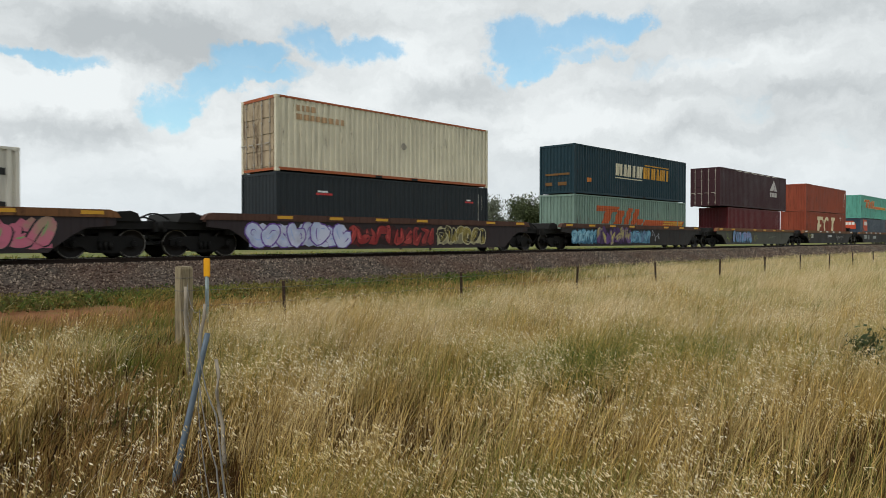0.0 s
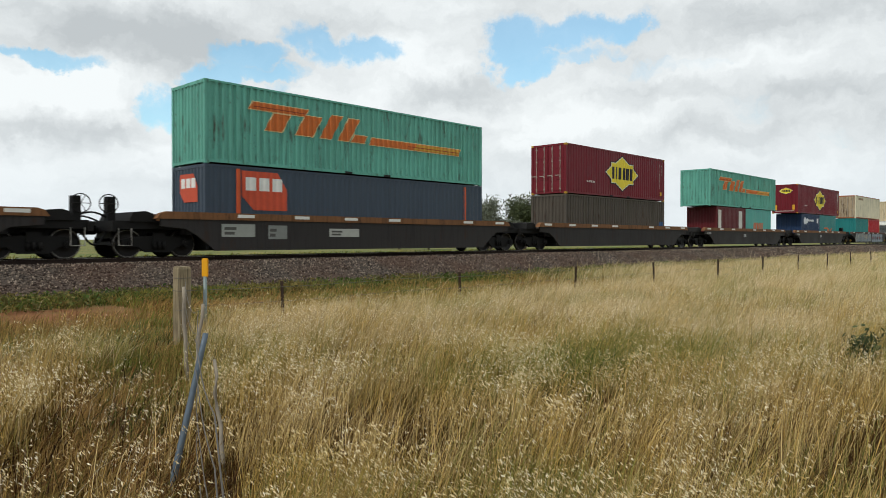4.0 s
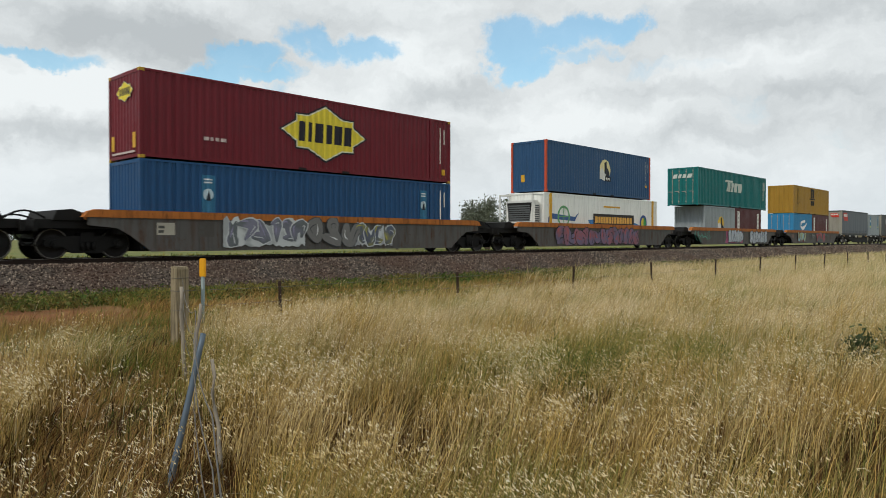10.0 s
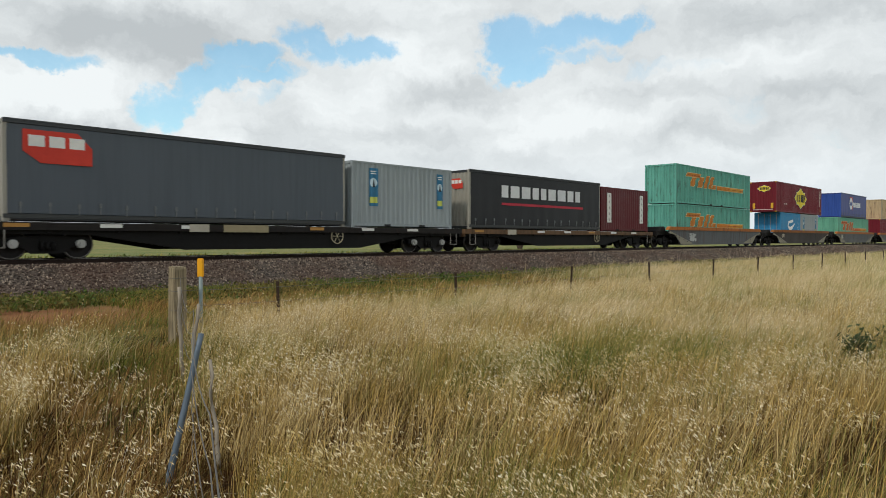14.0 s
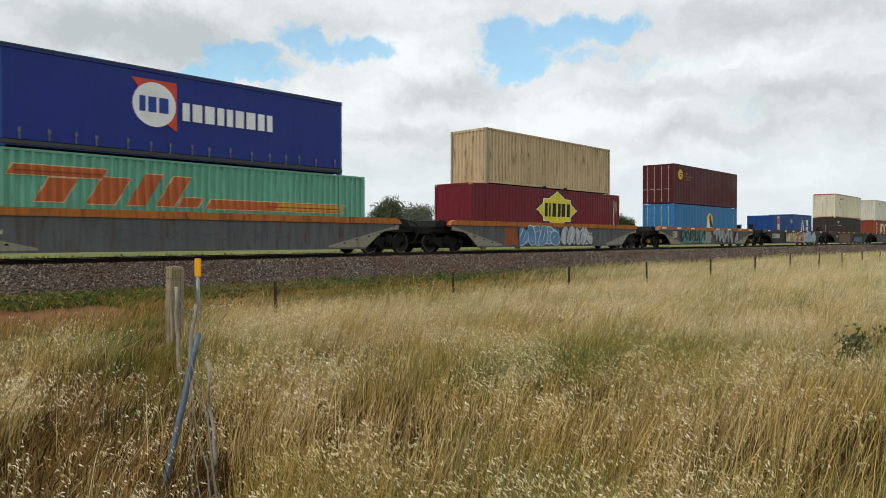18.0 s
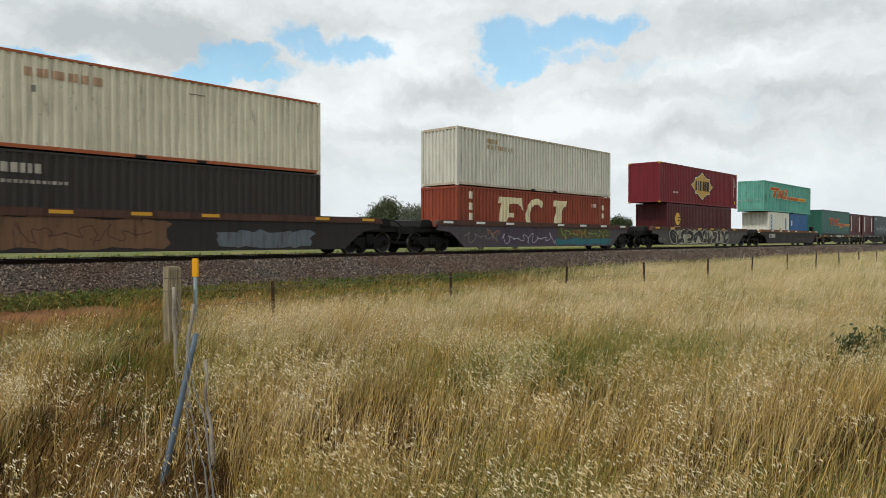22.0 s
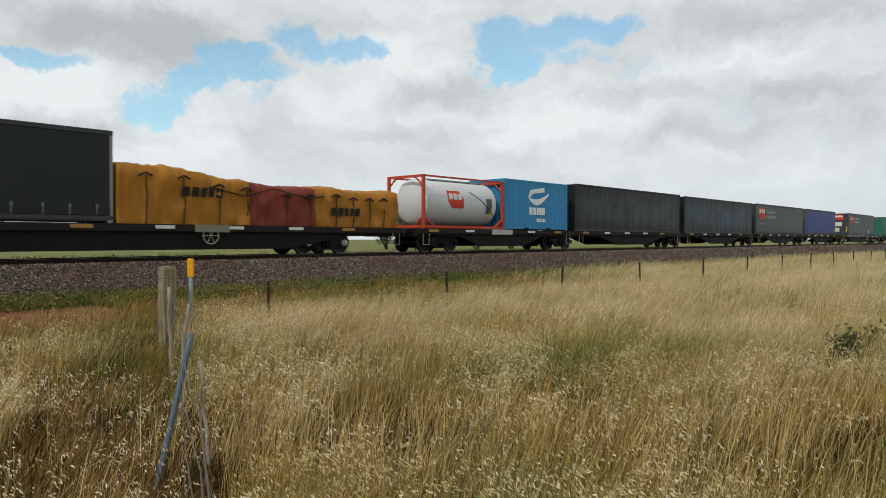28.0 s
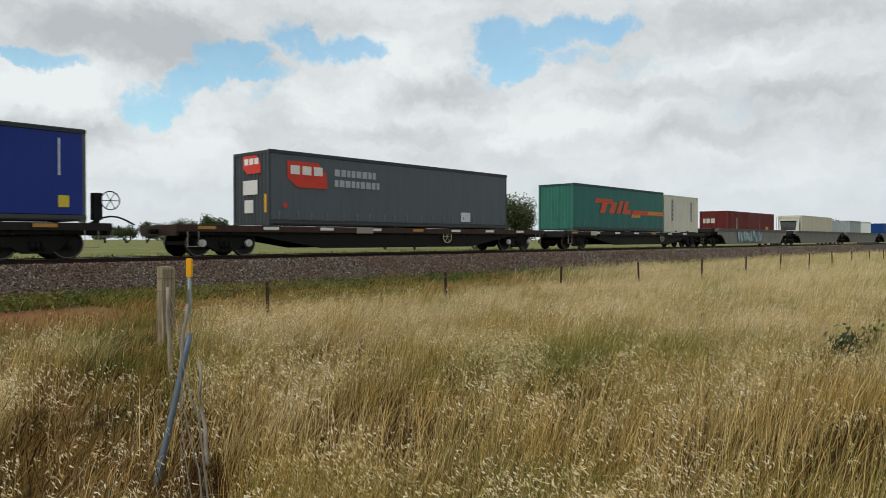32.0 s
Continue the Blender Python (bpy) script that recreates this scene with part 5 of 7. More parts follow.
        blocks(-0.1, 1.28, 4.6, 0.4, 14, "d0a04a", 0.22) + [("c99a2c", [rect(0.9, 2.9, 2.25, 2.35)]), ("2a4a8a", [disc(6.0, 1.4, 0.5, 20)]), ("c9b83a", [disc(6.0, 1.4, 0.33, 20)]), ("2f8a4a", [arc(6.0, 1.4, 0.0, 0.33, -90, 90, 10)])] + blocks(5.4, 0.72, 1.2, 0.1, 9, "33363a", 0.3)])
# 13
well_wagon(274.4, ORANGE, GREY, "grey well wagon with an orange sill and silver graffiti on pink", [("tag", -8.6, -5.6, 0.45, 1.3, "4f9a8a"), ("tag", -8.0, -6.0, 0.4, 1.2, "5aa896"), ("patch", -2.6, 1.0, 0.3, 1.24, "a85a7a"),
           ("bubble", -2.2, 0.7, 0.32, 1.34, "a8b0b8", "1d2024", "c8ccd0"), ("bubble", 2.5, 6.6, 0.27, 1.32, "9aa2aa", "1d2024", "c8ccd0")], spots=None)
container("shipping_container", "long teal-green ribbed container with doors and pale bars", 274.4, FT48, 2.9, HIGH, EMERALD, "doors",
          [("b8c0ba", [rect(-2.0, -0.55, 2.06, 2.22, 0.05)])] + blocks(-1.75, 1.3, 3.3, 0.74, 4, "b8c0ba", 0.25, 0.2) + ticks(FT48, 2.9), blocks(-0.8, 2.1, 1.6, 0.3, 4, "b8c0ba", 0.3, 0.1), 0.036)
container("shipping_container", "light grey short container with a round wolf-like badge", 271.35, FT20, 2.9, LOW, LIGHTGREY, "ribs", moon_badge(0.15, 1.62, 0.52), (), 0.036)
container("shipping_container", "dark red short container with white panels", 277.45, FT20, 2.9, LOW, OXIDE, "ribs", strip_mark(-2.5, 0.85, 0.5, 1.8) + strip_mark(2.0, 0.85, 0.45, 1.7), (), 0.008)
# 14
well_wagon(295.6, ORANGE, GREY, "grey well wagon with an orange sill, yellow and red graffiti", [("wild", -5.8, -3.4, 0.3, 1.4, "8ab0b8", "6a2a2a", "b8b02a"), ("wild", 0.4, 3.5, 0.27, 1.36, "9a3a44", "2f6a68", "b87078"),
           ("tag", 3.4, 4.6, 0.9, 1.25, "3a8a84"), ("tag", -0.8, 0.3, 0.7, 1.1, "a8aaa8")], [(-1.4, 0.92, 0.8, 0.5, "26282a"), (-7.2, 0.93, 0.6, 0.3, "6d4a3a")], spots=None)
container("shipping_container", "mustard yellow container with a black emblem", 295.6, FT40, 2.8, 3.2, MUSTARD, "ribs",
          blocks(-0.5, 1.72, 1.25, 0.75, 3, "1f1d1a", 0.25) + [("1f1d1a", [rect(-0.55, 0.7, 2.475, 2.65), rect(-0.85, 0.9, 1.55, 1.68), rect(-0.5, 0.05, 0.95, 1.42), rect(0.2, 0.75, 0.95, 1.42)])] +
          [("4a3a1c", [rect(-4.75, -4.65, 0.9, 2.5), rect(-4.3, -4.2, 1.0, 2.3)])], (), 0.02)
container("shipping_container", "light blue short container with doors and a white swoosh", 292.55, FT20, 2.9, LOW, SKYBLUE, "doors", swoosh(0.2, 1.75, 2.3) + blocks(-0.5, 0.95, 0.8, 0.2, 2, "dfe3e4"), (), 0.02)
container("shipping_container", "dark red short container with white panels", 298.65, FT20, 2.9, LOW, OXIDE, "ribs", strip_mark(-2.5, 0.9, 0.5, 1.7) + strip_mark(2.0, 0.9, 0.45, 1.6), (), 0.008)
# 15, 16: flat wagons
TAN = paint("5e4630", 0.8, 0.7, 0.4, "1c1612")
EARTH = paint("171311", 0.6, 0.75, 0.3)
SLATE = cloth("slate_curtain", "4e555d")
FLAT = 1.10
flat_wagon(316.4, 20.0, EARTH, "flat wagon with a rusty deck and white axle caps", flatcol("b0b0ac"), True, [(-1.6, 1.8, "8f8468"), (-3.4, 0.7, "a8a294")])
curtain_box("curtain_container", "slate grey curtain-sided container with a red flag mark", 313.3, FT40, 2.9, FLAT, SLATE, flag_mark(-5.6, 1.7, 1.9, 0.95), flag_mark(0.0, 2.1, 0.9, 0.5), flatcol("3a3d40"), paint("8f8c82", 0.3), 3)
container("shipping_container", "light grey short container with blue badge strips", 322.8, FT20, 2.75, FLAT, LIGHTGREY, "ribs", blue_strip(-2.1, 0.9, 0.5, 1.6) + blue_strip(2.0, 0.9, 0.42, 1.6), (), 0.016)
flat_wagon(336.3, 19.4, TAN, "flat wagon with a tan sill", None, True, [(-6.0, 0.7, "a8a294")])
curtain_box("curtain_container", "black curtain-sided container with white bars and a red line", 333.2, FT40, 2.9, FLAT, cloth("black_curtain", "1c1e22"),
            blocks(-3.6, 1.65, 7.6, 0.62, 9, "cfd0d2", 0.25) + [("a82a3a", [rect(-3.6, 4.1, 1.25, 1.38)])], flag_mark(0.0, 2.0, 0.8, 0.5), flatcol("2a2c2e"), paint("8f8c82", 0.3), 4)
container("shipping_container", "dark red short container with white panels", 342.5, FT20, 2.75, FLAT, DEEPRED, "ribs", strip_mark(-2.3, 0.55, 0.5, 1.85) + strip_mark(1.9, 0.55, 0.45, 1.85), (), 0.008)
# 16b
well_wagon(357.2, ORANGE, SLATE_BODY, "grey well wagon with an orange sill and pale gussets", [("patch", -5.6, -4.6, 0.5, 1.0, "a8aaa8")], spots=None, gusset=PALE)
speed_box(357.2, tone="b0702a")
speed_box(357.2, LOW, tone="b0702a")
# 17
well_wagon(378.7, paint("86501f", 0.95, 0.7, 0.4), paint("37302c", 0.7, 0.7, 0.4, "16120f"), "dark stained well wagon with a rusty orange sill and pale gussets", [ ("patch", -6.5, -5.9, 0.8, 1.1, "a39a84")], spots=None, gusset=PALE)
star_box(378.7)
container("shipping_container", "light blue short container with doors and a white swoosh", 375.65, FT20, 2.9, LOW, SKYBLUE, "doors", swoosh(0.15, 1.7, 2.4) + blocks(-0.5, 0.98, 0.7, 0.16, 2, "dfe3e4") + [("dfe3e4", [rect(2.2, 2.24, 1.2, 2.4)])], (), 0.016)
container("shipping_container", "light grey short container with blue badge strips", 381.75, FT20, 2.9, LOW, LIGHTGREY, "ribs", blue_strip(-2.1, 1.0, 0.42, 1.55) + blue_strip(1.95, 1.0, 0.4, 1.55), (), 0.012)
# 18
well_wagon(400.07, ORANGE, SLATE_BODY, "grey well wagon with an orange sill and pale gussets", [("patch", -6.9, -6.2, 0.72, 1.1, "b0ae9c"), ("tag", -3.5, 3.5, 0.4, 1.1, "4c4f54")], spots=None, gusset=PALE)
curtain_box("curtain_container", "royal blue curtain-sided container with a white round badge", 400.07, FT40, 2.9, HIGH, cloth("royal_curtain", "12287a", 0.45),
            [("c0442f", [[(-2.4, 2.55), (-0.9, 2.55), (-0.9, 0.95), (-1.3, 1.2)]]), ("dcdde0", [disc(-1.65, 1.75, 0.72)])] + blocks(-2.15, 1.5, 1.05, 0.5, 3, "26408f", 0.25) + blocks(-0.7, 1.35, 3.6, 0.6, 9, "dcdde0", 0.28),
            (), flatcol("20306a"), paint("2a478f", 0.15), 5)
container("shipping_container", "pale green ribbed container with an orange mark", 400.07, FT48, 2.9, LOW, paint("5f9a84", 0.3, 0.6, 0.4), "ribs", speed_mark(-6.0, 1.9, 12.1, "a85a30", "c8a884"), (), 0.04)
# 19
well_wagon(421.5, ORANGE, SLATE_BODY, "grey well wagon with an orange sill, blue and white graffiti", [("bubble", -3.8, -0.1, 0.27, 1.34, "5f88a8", "c0ccd4", "3f6a98"), ("bubble", 0.1, 3.4, 0.27, 1.34, "a8acb0", "202226", "c8ccd0"),
           ("patch", -5.0, -3.9, 0.3, 1.2, "8a4a2a")], spots=None, gusset=PALE)
container("shipping_container", "sand-coloured container with smoke-brown stains", 421.5, FT40, 2.82, 3.41, paint("b09a7a", 0.7, 0.65, 0.4, "4a3018"), "ribs", (), (), 0.04, paint("8a8470", 0.4))
star_box(421.5, FT48, 0.5, MAROON, "cfc23a", 0.25, end_badge=False)
# 20
well_wagon(442.85, ORANGE, GREY, "pale grey well wagon with black and silver graffiti", [("wild", -5.5, -1.4, 0.27, 1.36, "1f2524", "5f9a90", "3a4a48"), ("patch", -1.3, 0.0, 0.3, 1.2, "8a8a84"), ("outline", 0.1, 5.4, 0.27, 1.36, "8f9094", "77787c", "26262a")],
           [(-6.5, 0.95, 0.7, 0.45, "a8a294")], gusset=PALE, caps=flatcol("8a6e28"))
container("shipping_container", "dark maroon container with doors and a yellow round badge", 442.85, FT40, 2.9, HIGH, OXIDE, "doors", [("d0a03a", [disc(-5.0, 2.15, 0.38)]), ("3a1c1c", [rect(-5.12, -4.75, 2.02, 2.09, 0.1), rect(-5.08, -4.7, 2.2, 2.27, 0.1)])] +
          blocks(-4.3, 2.2, 0.6, 0.14, 4, "6a4a3a") + blocks(-4.3, 1.98, 1.3, 0.14, 7, "6a4a3a") + blocks(-4.3, 1.76, 1.0, 0.14, 6, "6a4a3a") + ticks(FT40, 2.9), (), 0.014)
container("shipping_container", "blue container with doors and a round wolf-like badge", 442.85, FT40, 2.9, LOW, paint("2a6a9a", 0.2, 0.55, 0.15), "doors", moon_badge(0.4, 1.75, 0.6) + ticks(FT40, 2.9), (), 0.014)
# 21
well_wagon(464.3, BROWN, BLACKISH, "dark well wagon with cream, rust and pale blue graffiti", [("wild", -3.5, -0.4, 0.27, 1.36, "b0a884", "8a7a50", "d0c8a0"), ("wild", -0.5, 2.0, 0.27, 1.36, "9a4a20", "c8c0a0", "7a3a18"), ("bubble", 2.0, 6.0, 0.27, 1.36, "9ab4c4", "b8ccd8", "a04a4a")],
           [(-6.2, 0.93, 2.0, 0.42, "a8a8a2")], [(-1, -0.6), (-1, 0.5)])
container("shipping_container", "royal blue short container with a white strip", 461.25, FT20, 2.59, LOW, COBALT, "ribs", [("cfd0d2", [rect(-1.9, -1.2, 0.6, 2.5)]), ("a83048", [rect(-1.75, -1.35, 1.75, 2.35), rect(-1.65, -1.45, 0.9, 1.5)])] + blocks(2.1, 1.9, 0.6, 0.4, 4, "7f96b8"), (), 0.02)
container("shipping_container", "royal blue short container with white and green shapes", 467.35, FT20, 2.85, LOW, COBALT, "ribs", [("d0d4d8", [[(-0.7, 1.0), (-0.4, 1.0), (0.05, 2.35), (-0.2, 2.35)], [(0.25, 1.0), (0.5, 1.0), (0.05, 2.35), (-0.2, 2.35)], rect(1.1, 1.8, 1.0, 1.62), rect(1.1, 1.7, 1.72, 2.35)]),
          ("2f7a4a", [arc(0.75, 1.9, 0.3, 0.42, -40, 180, 12), rect(0.35, 1.4, 1.05, 1.17)])] + ticks(FT20, 2.85), (), 0.016)
# 22
well_wagon(485.8, BROWN, BLACKISH, "dark well wagon with a faded brown patch", [("patch", -5.4, -0.3, 0.3, 1.24, "6a4e38"), ("patch", 1.5, 5.5, 0.3, 0.9, "5a6066"), ("tag", -4.8, -0.9, 0.4, 1.1, "4f3324")],
           [(-6.4, 0.95, 0.9, 0.3, "77746a")], [(-1, -0.5), (-1, 0.4)], "yellow")
container("shipping_container", "worn cream container with orange rails", 485.8, FT40, 2.83, 3.15, CREAM, "ribs", blocks(-4.4, 2.15, 2.3, 0.25, 6, "a88a70", 0.35) + [("6f6a60", [rect(-4.2, -4.1, 1.7, 1.9), rect(0.6, 1.2, 2.35, 2.38)])], (), 0.036, OLDORANGE, rails_only=True)
container("shipping_container", "black-brown container low in its wagon", 485.8, FT40, 2.85, LOW, paint("322e2a", 0.5, 0.65, 0.25), "ribs", blocks(-5.0, 2.2, 1.1, 0.28, 5, "a09a8e", 0.3) + blocks(-5.0, 1.9, 1.8, 0.1, 12, "8a857a", 0.3), [("8f8b80", [rect(0.2, 0.25, 0.6, 2.0)])], 0.03)
# 23
well_wagon(507.35, BROWN, paint("4a4248", 0.5, 0.7, 0.3), "dark well wagon painted purple, teal and green", [("patch", -4.4, 0.8, 0.3, 1.25, "463a48"), ("patch", 0.8, 6.9, 0.26, 0.62, "2a626c"), ("patch", 0.9, 6.7, 0.68, 1.25, "4c4a34"), ("patch", 2.5, 4.0, 0.85, 1.1, "6a4a2c"), ("tag", -7.0, -4.5, 0.35, 1.1, "7a7468"),
           ("tag", -4.2, 0.6, 0.32, 0.95, "b4b0bc"), ("tag", 1.2, 6.6, 0.6, 1.25, "8a9a3a"), ("tag", -5.4, -4.4, 0.6, 1.2, "b07a4a")])
container("shipping_container", "long cream ribbed container with orange rails", 507.35, FT48, 2.86, 3.21, BONE, "ribs", blocks(-5.0, 2.25, 0.9, 0.22, 4, "a08a68", 0.3) + blocks(-5.0, 1.95, 2.2, 0.22, 8, "a08a68", 0.3), (), 0.05, paint("b0a290", 0.5), rails_only=True)
container("shipping_container", "orange-brown container with great cream slab shapes", 507.35, FT48, 2.9, LOW, BRICK, "ribs", slab_marks(-4.4, 0.8, 7.4, 1.7) + blocks(5.1, 2.25, 0.5, 0.22, 3, "c0b0a0") + blocks(-6.4, 2.3, 0.35, 0.35, 1, "c9bfa8") + blocks(-6.4, 1.75, 0.35, 0.35, 1, "c9bfa8") + blocks(-6.4, 1.25, 0.35, 0.35, 1, "c9bfa8") + blocks(6.3, 2.1, 0.3, 0.3, 1, "c9bfa8") + blocks(6.3, 1.6, 0.3, 0.3, 1, "c9bfa8"), (), 0.04)
# 24
well_wagon(528.9, BROWN, paint("4c4844", 0.5, 0.7, 0.4), "dark well wagon with black and cream outlined graffiti", [("mask", -6.2, 4.6, 0.22, 1.36, "191715", "b0aa96", "23201d"), ("tag", -6.0, 5.0, 0.5, 1.05, "b0aa96"), ("outline", -8.0, -6.6, 0.35, 1.2, "4c4844", "4c4844", "b4b0a4"), ("outline", 5.4, 7.0, 0.4, 1.1, "4c4844", "4c4844", "a09c90")], spots="yellow")
star_box(528.9, FT48, HIGH, paint("6c1c26", 0.35, 0.6, 0.2), "b8954e", 0.05, end_badge=False)
container("shipping_container", "dark maroon container with a yellow round badge", 528.85, FT40, 2.9, LOW, OXIDE, "ribs", [("c9a040", [disc(-4.3, 1.8, 0.45)]), ("3a1c1c", [rect(-4.4, -3.95, 1.65, 1.73, 0.1), rect(-4.35, -3.9, 1.85, 1.93, 0.1)])] + blocks(-4.9, 1.15, 1.2, 0.12, 8, "a88a6a"), (), 0.02)
# 25
wagon_plain(550.4, brakes=[(1, -0.5)], plates=[(-5.9, 0.93, 1.7, 0.35, "a5a5a0")], tags=[("tag", 1.0, 5.0, 0.4, 0.9, "4a4744")])
speed_box(550.4, ends="doors", tone="a8562a")
container("shipping_container", "off-white short container with blue strips", 547.35, FT20, 2.9, LOW, paint("d2cfc2", 0.3, 0.6, 0.25), "ribs", strip_mark(-2.4, 0.9, 0.45, 1.75, "3a80a8", "cdd4d8") + strip_mark(1.85, 0.9, 0.35, 1.5, "3a80a8", "cdd4d8") + [("c08a3a", [rect(0.1, 0.5, 0.95, 1.4)])], (), 0.008)
container("shipping_container", "blue short container low in its wagon", 553.45, FT20, 2.9, LOW, paint("1a5488", 0.3, 0.55, 0.2), "ribs", blocks(-2.4, 1.7, 0.5, 0.5, 2, "c8ccd2", 0.3) + [("c8ccd2", [rect(2.3, 2.34, 1.0, 2.0)])], (), 0.01)
# 26 and on: flat wagons
flat_wagon(571.4, 19.4, TAN, "flat wagon with a tan sill", paint("5a3a30", 0.5), True, [(-2.4, 1.5, "a8a8a2")])
curtain_box("curtain_container", "green curtain-sided container with a red leaning mark", 568.2, FT40, 2.85, FLAT, cloth("green_curtain", "0e5650"),
            speed_mark(-3.4, 1.55, 9.4, "a83a26", "b89040") + blocks(1.3, 0.85, 1.3, 0.22, 5, "b8923a"), (), flatcol("23403a"), paint("2a5a4e", 0.3), 6)
container("shipping_container", "dark red short container with white panels", 577.4, FT20, 2.75, FLAT, OXIDE, "ribs", strip_mark(-2.2, 0.55, 0.4, 1.9) + strip_mark(1.9, 0.5, 0.4, 1.9), (), 0.008)
flat_wagon(590.8, 19.4, EARTH, "flat wagon with a dark sill", None, True)
container("shipping_container", "dark red short container with white panels", 584.3, FT20, 2.75, FLAT, OXIDE, "ribs", strip_mark(-2.0, 0.55, 0.42, 1.9) + strip_mark(1.9, 0.5, 0.42, 1.9), (), 0.008)
gotten = curtain_box("curtain_container", "dark blue-green curtain-sided container with a sprayed white tag", 593.9, FT40, 2.8, FLAT, cloth("ink_curtain", "1d2f36"), blocks(-5.3, 2.2, 1.1, 0.25, 3, "a8aeb0") + [("cfd0cc", [rect(5.5, 5.65, 0.6, 2.4)])], (), flatcol("24302f"), None, 7)
scrawl(gotten, -4.6, 4.8, 0.5, 1.4, -WIDE / 2 - 0.05, "a8aeae", 41, 0.07)
flat_wagon(614.0, 25.2, EARTH, "long flat wagon with a dark sill and white axle caps", flatcol("b0b0ac"), True, [(3.2, 1.3, "7d7868")], 4.2)
curtain_box("curtain_container", "charcoal curtain-sided container with a red flag mark", 607.8, FT40, 2.85, FLAT, cloth("charcoal_curtain", "171c20", 0.42), flag_mark(-4.7, 1.5, 1.9, 1.0), flag_mark(0.1, 2.1, 0.9, 0.5), flatcol("3a3d3e"), paint("8a877e", 0.3), 8)
tarped_load(620.1, FLAT)
flat_wagon(633.9, 13.2, EARTH, "short flat wagon with a dark sill", None, False, [(-0.3, 1.7, "a8a8a0")], on=(-4.6, 5.7))
tank_box(630.9, FLAT)
container("shipping_container", "bright blue short container with a white swoosh", 637.0, FT20, 2.7, FLAT, paint("2f80b0", 0.15, 0.5, 0.15), "ribs", swoosh(0.1, 1.85, 2.2) + blocks(-0.8, 0.85, 1.6, 0.4, 5, "dfe3e4", 0.25) + blocks(-0.1, 0.45, 0.9, 0.2, 6, "dfe3e4", 0.3), (), 0.014)
flat_wagon(648.2, 14.9, EARTH, "close-coupled flat wagon with a dark sill", None, False, on=(6.8,))
curtain_box("curtain_container", "black-grey dusty curtain-sided container", 648.2, FT48, 2.9, FLAT - 0.1, grimy("graphite_curtain", "101416", "40494c"), (), (), flatcol("17191a"), paint("1c1f22", 0.2), 9, False)
flat_wagon(663.7, 14.9, EARTH, "close-coupled flat wagon with a dark sill", None, False, on=(7.2,))
curtain_box("curtain_container", "dark blue-grey stained curtain-sided container", 663.7, FT48, 2.85, FLAT - 0.1, grimy("stained_curtain", "0c1014", "34506a"), (), (), flatcol("17191a"), paint("1c1f22", 0.2), 10, False)
flat_wagon(679.5, 15.0, EARTH, "close-coupled flat wagon with a dark sill", None, False, on=(6.9,))
curtain_box("curtain_container", "slate grey curtain-sided container with a red flag mark and pale bars", 679.4, FT48, 2.85, FLAT - 0.05, SLATE,
            flag_mark(-6.6, 1.45, 1.9, 1.1) + blocks(-4.3, 2.0, 2.4, 0.3, 8, "8a8f94", 0.25) + blocks(-4.3, 1.55, 2.6, 0.3, 9, "8a8f94", 0.25) + [("7a7f84", [rect(-6.6, -4.6, 0.95, 1.05)])], flag_mark(-0.3, 2.0, 1.2, 0.7), flatcol("33363a"), paint("3a3e42", 0.2), 11)
braked = flat_wagon(694.0, 13.4, EARTH, "flat wagon with a dark sill and a brake stand", None, False, on=(4.7,))
post = hang("brake_stand", mesh_of(("stand",), brake_stand), STEEL_DARK, braked, "", (6.5, -0.7, 0.1))
hang("hand_wheel", mesh_of(("hand_wheel",), hand_wheel), WHEEL_STEEL, post, "spoked brake wheel", (0.35, -0.2, 1.72))
hang("air_hose", mesh_of(("hose", 1), lambda bm: hose(bm, 1)), RUBBER, braked, "looping black air hose", (-3.3, -0.3, 0))
curtain_box("curtain_container", "deep blue curtain-sided freight container", 693.9, FT40, 2.8, FLAT, cloth("blue_curtain", "06287c", 0.45), [("b8bcc8", [rect(5.3, 5.36, 1.4, 2.5)]), ("c9b43a", [rect(5.3, 5.6, 0.45, 0.8)])], [("c9b43a", [arc(0.3, 2.2, 0.25, 0.4, 0, 360, 16)])], flatcol("2a2f36"), paint("55574f", 0.3), 12, False)
flat_wagon(713.6, 21.6, paint("34211a", 0.6, 0.7, 0.3), "flat wagon with a rust-brown deck and white axle caps", flatcol("c4c4c0"), True, [(-2.5, 0.9, "8a857a")])
curtain_box("curtain_container", "slate grey curtain-sided container with a red flag mark and pale bars", 713.8, FT48, 2.85, FLAT, SLATE,
            flag_mark(-6.5, 1.5, 1.9, 1.0) + blocks(-4.2, 2.05, 2.3, 0.28, 8, "9a9fa4", 0.25) + blocks(-4.2, 1.62, 2.5, 0.28, 9, "9a9fa4", 0.25) + [("c0c4c8", [rect(3.6, 4.3, 0.35, 0.8)]), ("a83a3a", [disc(-6.6, 0.8, 0.12, 12)])],
            flag_mark(-0.5, 2.0, 1.2, 0.7) + [("c8c8c4", [rect(-0.5, 0.5, 1.2, 1.75), rect(-0.4, 0.2, 0.5, 1.0)]), ("c99a2c", [rect(0.95, 1.1, 0.5, 1.2)])], flatcol("33363a"), paint("3a4044", 0.2), 13)
flat_wagon(736.8, 20.6, EARTH, "flat wagon with a dark sill", None, True, [(-7.0, 0.7, "a8a294")])
curtain_box("curtain_container", "green curtain-sided container with a red leaning mark", 733.7, FT40, 2.85, FLAT, cloth("green_curtain_b", "145f5a"), speed_mark(-3.6, 1.6, 9.6, "b84a2c", "b84a2c") + blocks(1.2, 0.95, 1.3, 0.2, 5, "b8923a"), (), flatcol("23403a"), paint("2f6a5c", 0.3), 14)
